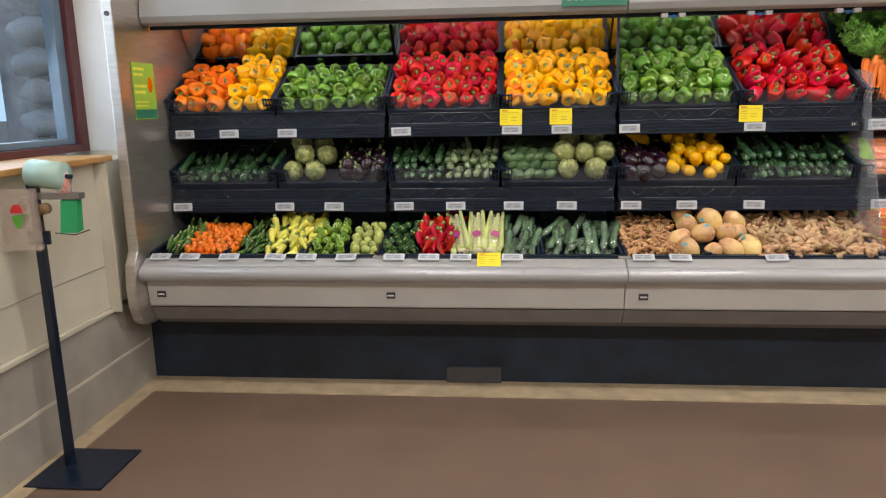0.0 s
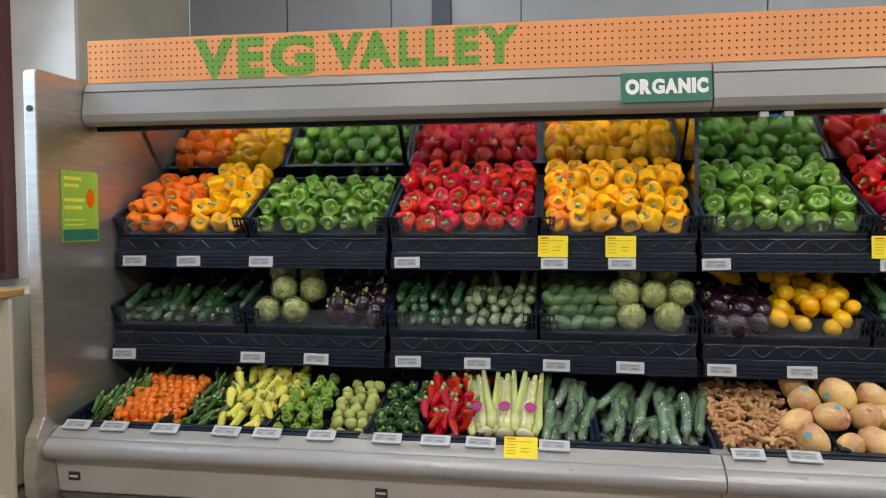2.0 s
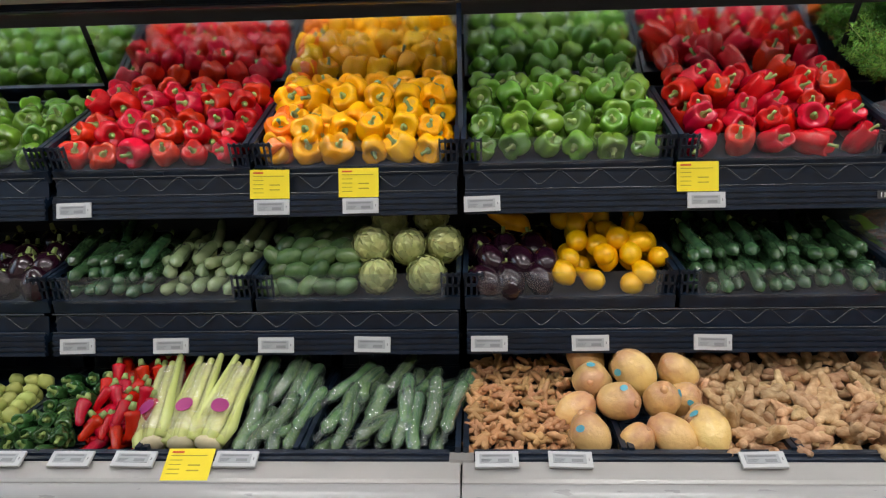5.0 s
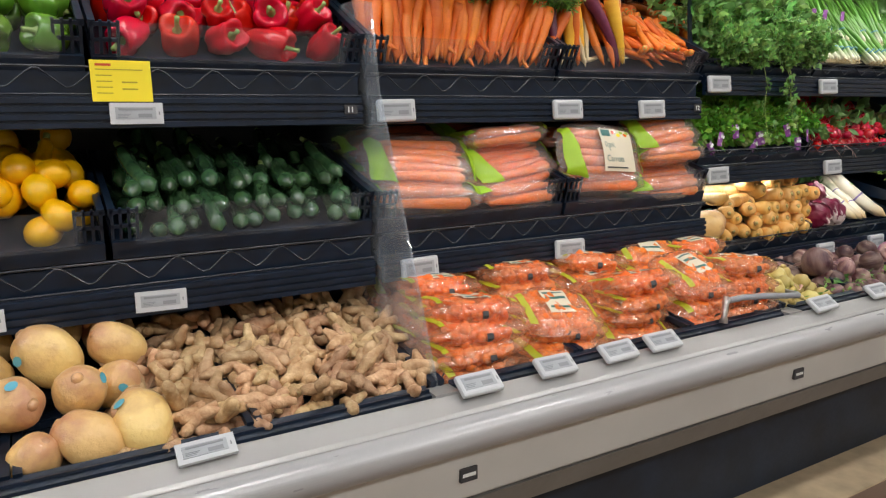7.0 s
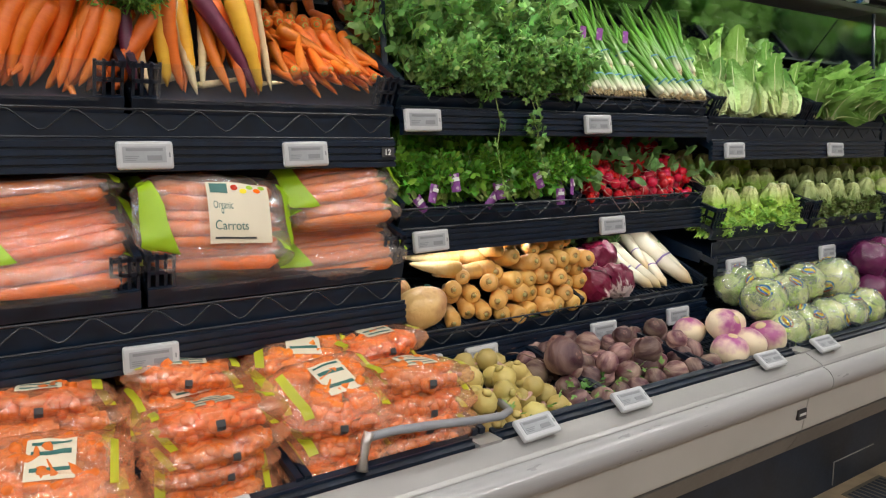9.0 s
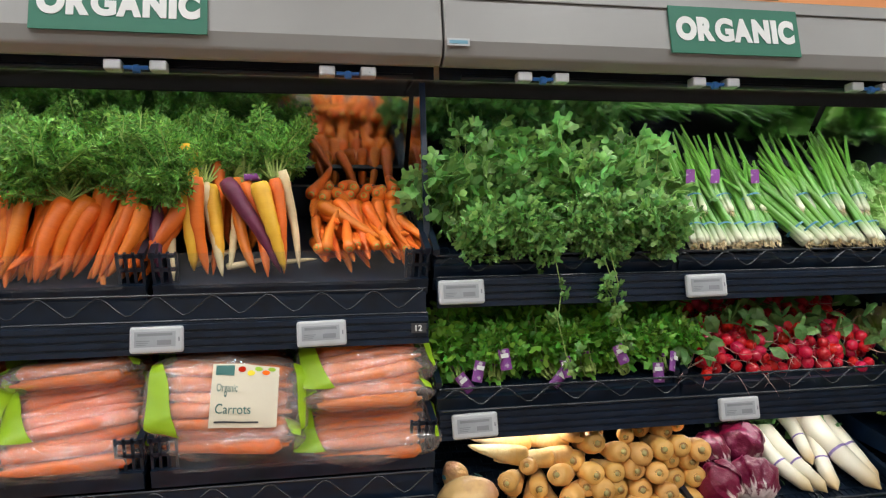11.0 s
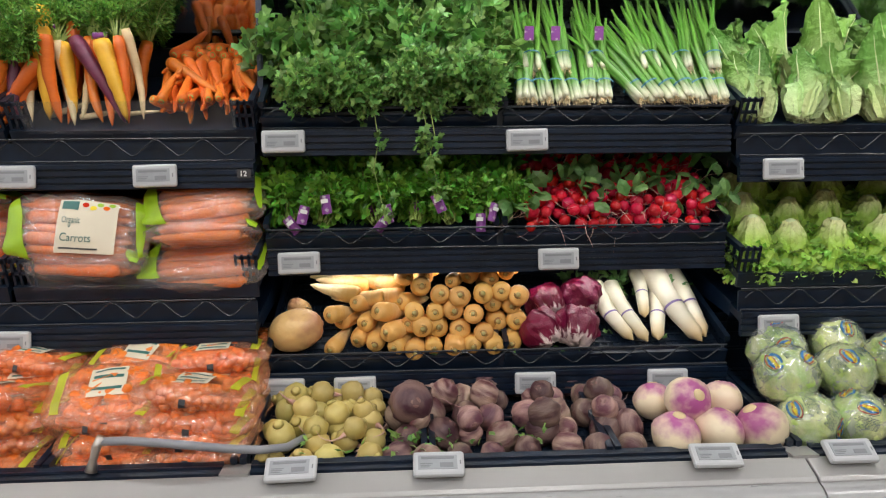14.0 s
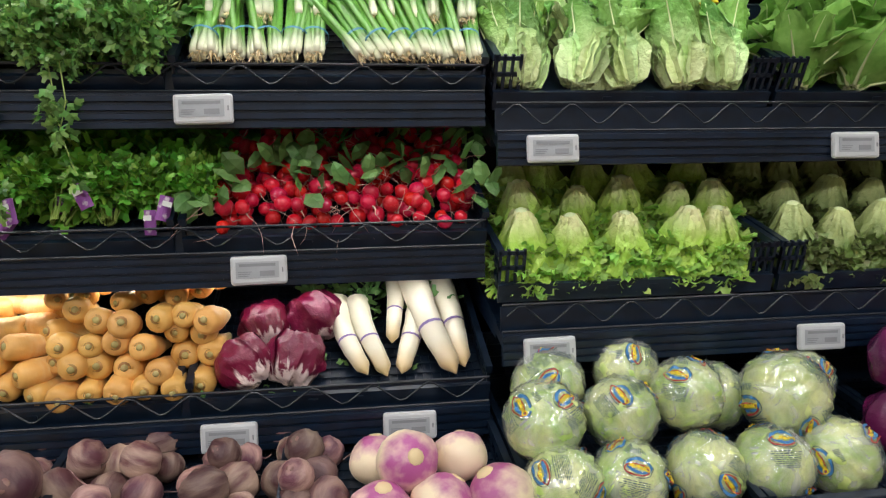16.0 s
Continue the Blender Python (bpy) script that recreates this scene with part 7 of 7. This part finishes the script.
# ---- bays 5 and 6: lettuces ----
def ruffled(L, W, waves, amp, cup, off, n=11, m=9, curl=0.6, foot=0.30):
    """A leaf blade from 0 along +z, bowed towards -y at its tip, with a ruffled edge."""
    def fn(s, t):
        q = 2 * t - 1
        w = W * (foot + (1.15 - foot) * math.sin(math.pi * min(1, 0.12 + s * 0.80)) ** 0.8)
        e = abs(q) ** 2 * s
        y = -curl * L * s * s * 0.5 + cup * q * q * w + amp * (e + 0.5 * s ** 4) * math.sin(waves * (s * 3 + q * 2) + off)
        return Vector((q * w, y, L * s * (1 - 0.18 * q * q) + amp * e * math.cos(waves * 1.3 * s + off)))
    return sheet(fn, n, m), fn


def head_kind(name, label, mat, leaves, L, W, waves, amp, open_, n=3, rib=None, curl=0.6, side=True, foot=0.30, cup=0.35, fine=(11, 9)):
    """A lettuce head: blades in rings; growing end down and out, pale butt at +z top."""
    vs = []
    for q in range(n):
        blades = []
        for i in range(leaves):
            g, rb = G(), G()
            a = i * 2.399 + q
            f = i / leaves
            s, fn = ruffled(L * R.uniform(0.85, 1.05) * (0.7 + 0.3 * f), W, waves, amp, cup * R.uniform(0.6, 1.3), R.uniform(0, 6), fine[0], fine[1], curl=curl * R.uniform(0.4, 1.4), foot=foot)
            m = pose(0, 0, 0, 0, 0, math.degrees(a)) @ pose(0, -0.006 - 0.012 * f, 0, open_ * (0.15 + 0.85 * f) + R.uniform(-6, 6), 0, 0)
            g.add([m @ v for v in [Vector(p) for p in s.v]], s.f)
            if rib:
                off_y = Vector((0, -0.0015, 0))
                rb.tube([m @ (fn(u, 0.5) + off_y) for u in (0.0, 0.2, 0.4, 0.6, 0.8, 0.95)], [k * (1 if side else 0.62) for k in (0.0085, 0.0065, 0.0045, 0.0032, 0.002, 0.0008)], 6)
                for j in range(6 if side else 0):
                    for e in (-1, 1):
                        u0 = 0.16 + 0.12 * j + 0.03 * e
                        rb.tube([m @ (fn(u0 + 0.10 * q, 0.5 + e * 0.38 * q) + off_y * 0.5) for q in (0, 0.33, 0.66, 1.0)], [0.0020, 0.0016, 0.0011, 0.0005], 4)
            cut_at = len(g.f)
            g.add(rb.v, rb.f)
            me = g.mesh("leaf", mat, True)
            me.materials.append(RIB)
            for f in me.polygons[cut_at:]:
                f.material_index = 1
            blades.append(("leaf", me, ""))
        vs.append((None, blades))
    return kind_of(name, label, "lettuce", vs, name + " heap")


def lettuce_kind(name, label, mat, edge, n=4):
    """A leaf lettuce standing butt up: broad leaves wrapped over a blunt cone, crisped at the foot."""
    vs = []
    for q in range(n):
        kids, off = [], R.uniform(0, 9)
        for i in range(8):
            a0, long_, w = i * 2.399 + off, R.uniform(0.75, 1.05), R.uniform(0.55, 0.85)

            def fn(s, t, a0=a0, long_=long_, w=w, i=i):
                e = 2 * t - 1
                r = 0.012 + 0.056 * (s * long_) ** 0.85 + 0.002 * (i % 4)
                r += 0.009 * noise.noise(Vector((s * 5, t * 5, off + i))) + 0.014 * s * s * abs(e) * math.sin(11 * s + 5 * e + i) + 0.006 * s * abs(e) ** 3
                a = a0 + e * w * (1.1 - 0.25 * s) + 0.10 * s * math.sin(9 * s + i)
                z = 0.134 - 0.136 * s * long_ * (1 - 0.10 * e * e) + 0.005 * s * math.sin(e * 9 + i)
                return Vector((math.cos(a) * r, math.sin(a) * r, z))
            kids.append(("leaf", sheet(fn, 12, 12).mesh("leaf", mat, True), ""))
        g = G()
        for i in range(170):
            a, z = R.uniform(0, 6.28), 0.080 * R.random() ** 1.2 - 0.012
            r = 0.068 - 0.30 * z + R.uniform(-0.012, 0.006)
            w, h, ph = R.uniform(0.011, 0.021), R.uniform(0.014, 0.028), R.uniform(0, 6)
            m = pose(math.cos(a) * r, math.sin(a) * r, z, 0, 0, math.degrees(a) + 90 + R.uniform(-35, 35)) @ pose(0, 0, 0, R.uniform(70, 185), R.uniform(-30, 30), 0)
            f = sheet(lambda s, t: m @ Vector(((2 * t - 1) * w * (0.5 + 0.8 * s), 0.3 * h * s * s + 0.0055 * s * math.sin(t * 13 + ph), h * s * (1 + 0.2 * math.sin(t * 17 + ph)))), 3, 8)
            g.add(f.v, f.f)
        kids.append(("foliage", g.mesh("foliage", edge, True), "crisped leaf edges"))
        butt = G().ball(lambda a, t: (0.014 * math.cos(a) * math.sin(t), 0.014 * math.sin(a) * math.sin(t), 0.131 + 0.008 * math.cos(t)), 12, 7)
        kids.append(("butt", butt.mesh("butt", RIB, True), "pale cut butt"))
        vs.append((None, kids))
    return kind_of(name, label, "lettuce", vs, name + " heap")


FRILL = leafmat("lettuce_frill", (0.52, 0.74, 0.20), (0.28, 0.52, 0.09), 0.4, 0.45, 0.35)
FRILLR = leafmat("red_lettuce_frill", (0.22, 0.34, 0.09), (0.11, 0.10, 0.05))
let_k = lettuce_kind("lettuce_head", "pale green leaf lettuce head with ruffled edge, butt up", LETT, FRILL)
ler_k = lettuce_kind("red_lettuce_head", "red-edged leaf lettuce head, butt up", LETR, FRILLR)
rom_k = head_kind("romaine_head", "long green romaine lettuce head with pale ribs", ROMA, 13, 0.25, 0.050, 6, 0.014, 20, rib=True, curl=0.25, side=False, cup=0.9, foot=0.42, fine=(16, 12))
col_k = head_kind("collard_bunch", "bunch of flat dark green collard leaves with purple tag", COLL, 15, 0.18, 0.042, 7, 0.022, 40, rib=True, curl=1.4, side=False, cup=0.6)
for bx, kk in ((6.10, let_k), (6.71, ler_k), (7.32, let_k), (7.93, ler_k)):
    for j in range(3):
        for i in range(5):
            x = bx + 0.075 + 0.113 * i + (0.04 if j % 2 else 0) + R.uniform(-0.01, 0.01)
            bunch_at(kk, min(x, bx + 0.56), ROW_B, 0.07 + 0.115 * j, 0.0 + 0.03 * j, (R.uniform(-0.15, 0.15), 0.10, 0.95), R.uniform(0.88, 1.05))
for bx, kk, n in ((6.10, rom_k, 5), (6.71, col_k, 5), (7.32, rom_k, 5), (7.93, col_k, 5)):
    for j in range(2):
        for i in range(n):
            x = bx + 0.08 + 0.108 * i + R.uniform(-0.015, 0.015)
            bunch_at(kk, x, ROW_A, 0.012 + 0.12 * j, 0.012 + 0.04 * j, (R.uniform(-0.45, 0.45), 0.60, 0.58), R.uniform(0.84, 0.98))
    if kk is col_k:
        for i in range(3):
            ob = thing("bunch_tag", "small purple paper tag on a bunch of greens", "tag", "bunch tags", m=slope(bx + 0.12 + 0.17 * i, ROW_A) @ pose(0, 0.04, 0.09, -20, 0, R.uniform(-20, 20)))
            part("card", G().box(-0.022, 0.022, -0.002, 0, -0.014, 0.014), PURPLE, ob)
ob = thing("twist_tie", "bright yellow twist tie round a romaine head", "tie", data=G().tube([Vector((6.56 + 0.055 * math.cos(a), 0.47 - 0.05 * math.sin(a), 1.665 + 0.012 * math.cos(a))) for a in [math.pi * i / 8 for i in range(-1, 10)]], 0.0045, 6).mesh("twist_tie", TWIST, True))


# ---- by the window: poster, bag stand ----
ob = thing("poster", "lime green info card on the steel end panel", "poster")
part("card", G().box(0.0015, 0.004, 0.045, 0.268, 1.455, 1.738), material("poster_green", (0.30, 0.52, 0.06), 0.45, vary=0.05), ob)
ink = material("poster_yellow", (0.80, 0.78, 0.10), 0.5)
for k, (w, z) in enumerate(((0.13, 1.70), (0.11, 1.672), (0.15, 1.615), (0.13, 1.585), (0.16, 1.54), (0.15, 1.52))):
    part("print", G().box(0.0042, 0.0048, 0.06, 0.06 + w * 0.8, z, z + (0.014 if k < 4 else 0.006)), ink, ob)
part("print", G().box(0.0042, 0.0048, 0.05, 0.262, 1.46, 1.505), GREENSIGN, ob, "dark green footer")
part("print", G().ball(lambda a, t: (0.0046 + 0.001 * math.cos(t), 0.218 + 0.026 * math.sin(t) * math.cos(a), 1.63 + 0.04 * math.sin(t) * math.sin(a)), 14, 6), ORANGEP, ob, "orange picture")

stand = thing("bag_stand", "black metal stand with bag roll and green tie holder", "bag stand", m=pose(-0.02, -0.77, 0))
part("base_plate", G().box(-0.088, 0.245, -0.19, 0.14, 0.002, 0.010), BLACKMET, stand, "flat dark steel base plate", bevel=0.003)
part("socket", G().tube([(0, 0, 0.01), (0, 0, 0.045)], 0.022, 14), BLACKMET, stand)
part("pole", G().box(-0.016, 0.016, -0.016, 0.016, 0.03, 1.20), BLACKMET, stand, bevel=0.003)
part("arm", G().prism([(-0.016, 1.18), (0.016, 1.18), (0.012, 1.30), (-0.012, 1.30)], -0.02, 0.018), BLACKMET, stand)
roll = part("bag_roll", G().tube([(0.0, -0.005, 1.27), (0.004, -0.005, 1.27), (0.14, -0.005, 1.255), (0.145, -0.005, 1.255)], [0.02, 0.055, 0.055, 0.02], 24), material("pale_green_film", (0.42, 0.60, 0.52), 0.3, vary=0.1, bump=0.1), stand, "pale green roll of plastic bags", smooth=True)
part("core", G().tube([(-0.02, -0.005, 1.272), (0.17, -0.005, 1.253)], 0.009, 10), BLACKMET, roll)
part("bracket", G().box(-0.03, 0.06, -0.03, -0.018, 0.985, 1.04), BLACKMET, stand)
part("bracket", G().box(0.02, 0.20, -0.02, 0.02, 1.165, 1.19), material("scratched_steel", (0.35, 0.33, 0.32), 0.4, 0.6), stand, "steel bracket")
tie = part("tie_holder", G().prism([(-0.02, 1.16), (0.01, 1.165), (0.0, 1.04), (-0.045, 1.035)], 0.12, 0.19), material("green_card_holder", (0.02, 0.36, 0.13), 0.35), stand, "green card tie holder")
part("wire", G().tube([(0.10, -0.045, 1.035), (0.19, -0.06, 1.03), (0.235, -0.03, 1.045)], 0.0025, 6), WIRE, tie)
part("spool", G().tube([(0.13, 0, 1.19), (0.13, 0, 1.27)], [0.028, 0.02], 14), material("red_white_spool", (0.75, 0.35, 0.30), 0.45, second=(0.8, 0.75, 0.72), scale=30, spread=0.1), stand, "red and white spool", smooth=True)
part("knob", G().tube([(0.06, -0.02, 1.13), (0.06, -0.045, 1.13)], 0.022, 12), material("cork_brown", (0.25, 0.15, 0.07), 0.7), stand, "brown knob", smooth=True)
# folded clear bags hung on the stand, with a printed strawberry-like mark
bags = thing("hanging_bags", "stack of clear printed produce bags hanging on the stand", "plastic bags", m=pose(-0.02, -0.80, 0))
for k in range(5):
    part("bag", sheet(lambda s, t, k=k: Vector((-0.135 + 0.175 * s, -0.008 * k + 0.006 * math.sin(s * 5 + k), 0.965 + 0.245 * t + 0.004 * math.sin(s * 7 + k))), 8, 6), FILM, bags)
part("print", G().add([(-0.03 + 0.026 * math.cos(i * 0.4), -0.044, 1.12 + 0.034 * math.sin(i * 0.4)) for i in range(9)], [tuple(range(9))]), material("red_print_mark", (0.75, 0.03, 0.04), 0.5), bags, "red printed mark")
part("print", G().add([(-0.03 + 0.022 * math.cos(i * 0.4 + math.pi), -0.044, 1.108 + 0.05 * math.sin(i * 0.4 + math.pi)) for i in range(9)], [tuple(range(9))]), material("green_print_mark", (0.12, 0.45, 0.06), 0.5), bags, "green printed mark")

ob = thing("teal_card", "teal cardboard tag hanging above the carrot bunches", "tag", m=pose(3.765, 0.172, 1.706, -3, 0, 4))
part("card", G().box(-0.05, 0.05, -0.002, 0, -0.05, 0.076), material("teal_card_face", (0.01, 0.16, 0.19), 0.5), ob)
for k in range(3):
    part("print", G().box(-0.04, 0.03 - 0.012 * k, -0.0026, -0.0021, 0.0 - 0.014 * k, 0.004 - 0.014 * k), LETTERW, ob)

# ---- outside the window ----
ob = thing("backdrop", "bright hazy daylight sky beyond the yard", "sky", kind="structure")
part("haze", G().box(-70.5, -70, -120, 120, -0.15, 70), glow("hazy_sky", (0.48, 0.74, 1.0), 1.0), ob)
ob = thing("ground", "grey asphalt yard outside the window", "ground", kind="structure")
part("asphalt", G().box(-400, -0.62, -400, 400, -0.3, -0.15), material("asphalt", (0.06, 0.06, 0.062), 0.9, vary=0.2, scale=3), ob)
house = thing("house", "pale house with a grey shingled roof across the yard", "house")
part("wall", G().box(-19, -14, -2, 16, -0.15, 3.0), WHITEPAINT, house)
part("roof", G().add([(-19.5, -2.6, 2.9), (-13.5, -2.6, 2.9), (-16.5, -2.6, 5.0), (-19.5, 16.6, 2.9), (-13.5, 16.6, 2.9), (-16.5, 16.6, 5.0)], [(0, 1, 2), (3, 5, 4), (1, 4, 5, 2), (0, 2, 5, 3), (0, 3, 4, 1)]), material("grey_shingle", (0.20, 0.21, 0.23), 0.8, vary=0.2, scale=4, stretch=(1, 0.4, 3)), house)
for k in range(4):
    w = part("window", G().box(-13.99, -13.95, 0.5 + 3.6 * k, 1.9 + 3.6 * k, 0.8, 2.1), BLUEFR, house)
    part("pane", G().box(-13.945, -13.94, 0.6 + 3.6 * k, 1.8 + 3.6 * k, 0.9, 2.0), COLUMN, w)
STONE = material("river_boulder", (0.58, 0.60, 0.60), 0.75, second=(0.40, 0.42, 0.43), scale=6, each=0.3, bump=0.3, bump_scale=30)
MORTAR = material("grey_mortar", (0.45, 0.45, 0.45), 0.9, vary=0.2, scale=9, bump=0.3)
ROCKS = []
for k in range(4):
    off = R.uniform(0, 9)
    ROCKS.append(G().ball(lambda a, t: tuple(Vector((math.cos(a) * math.sin(t), math.sin(a) * math.sin(t), 0.8 * math.cos(t))) * (1 + 0.3 * noise.noise(Vector((math.cos(a) * math.sin(t) + off, math.sin(a) * math.sin(t), math.cos(t))) * 1.2))), 12, 8).mesh("stone", STONE, True))
for name, label, y0, y1, top, rad in (("stone_pillar", "pillar of round grey boulders set in mortar outside", 1.62, 2.10, 3.1, 0.15), ("stone_wall", "low wall of round grey boulders outside the window", -2.2, 1.5, 1.08, 0.17)):
    ob = thing(name, label, "stone wall")
    part("core", G().box(-1.85, -1.62, y0, y1, -0.15, top), MORTAR, ob)
    z = 0.55
    while z < top:
        y = y0 + rad * 0.5
        while y < y1:
            q = part("stone", R.choice(ROCKS), None, ob)
            k = rad * R.uniform(0.8, 1.15)
            q.matrix_basis = pose(-1.62, y, z, R.uniform(-20, 20), R.uniform(-20, 20), R.uniform(0, 360)) @ Matrix.Diagonal((k, k, k * 0.85, 1))
            y += rad * 1.75
        z += rad * 1.45
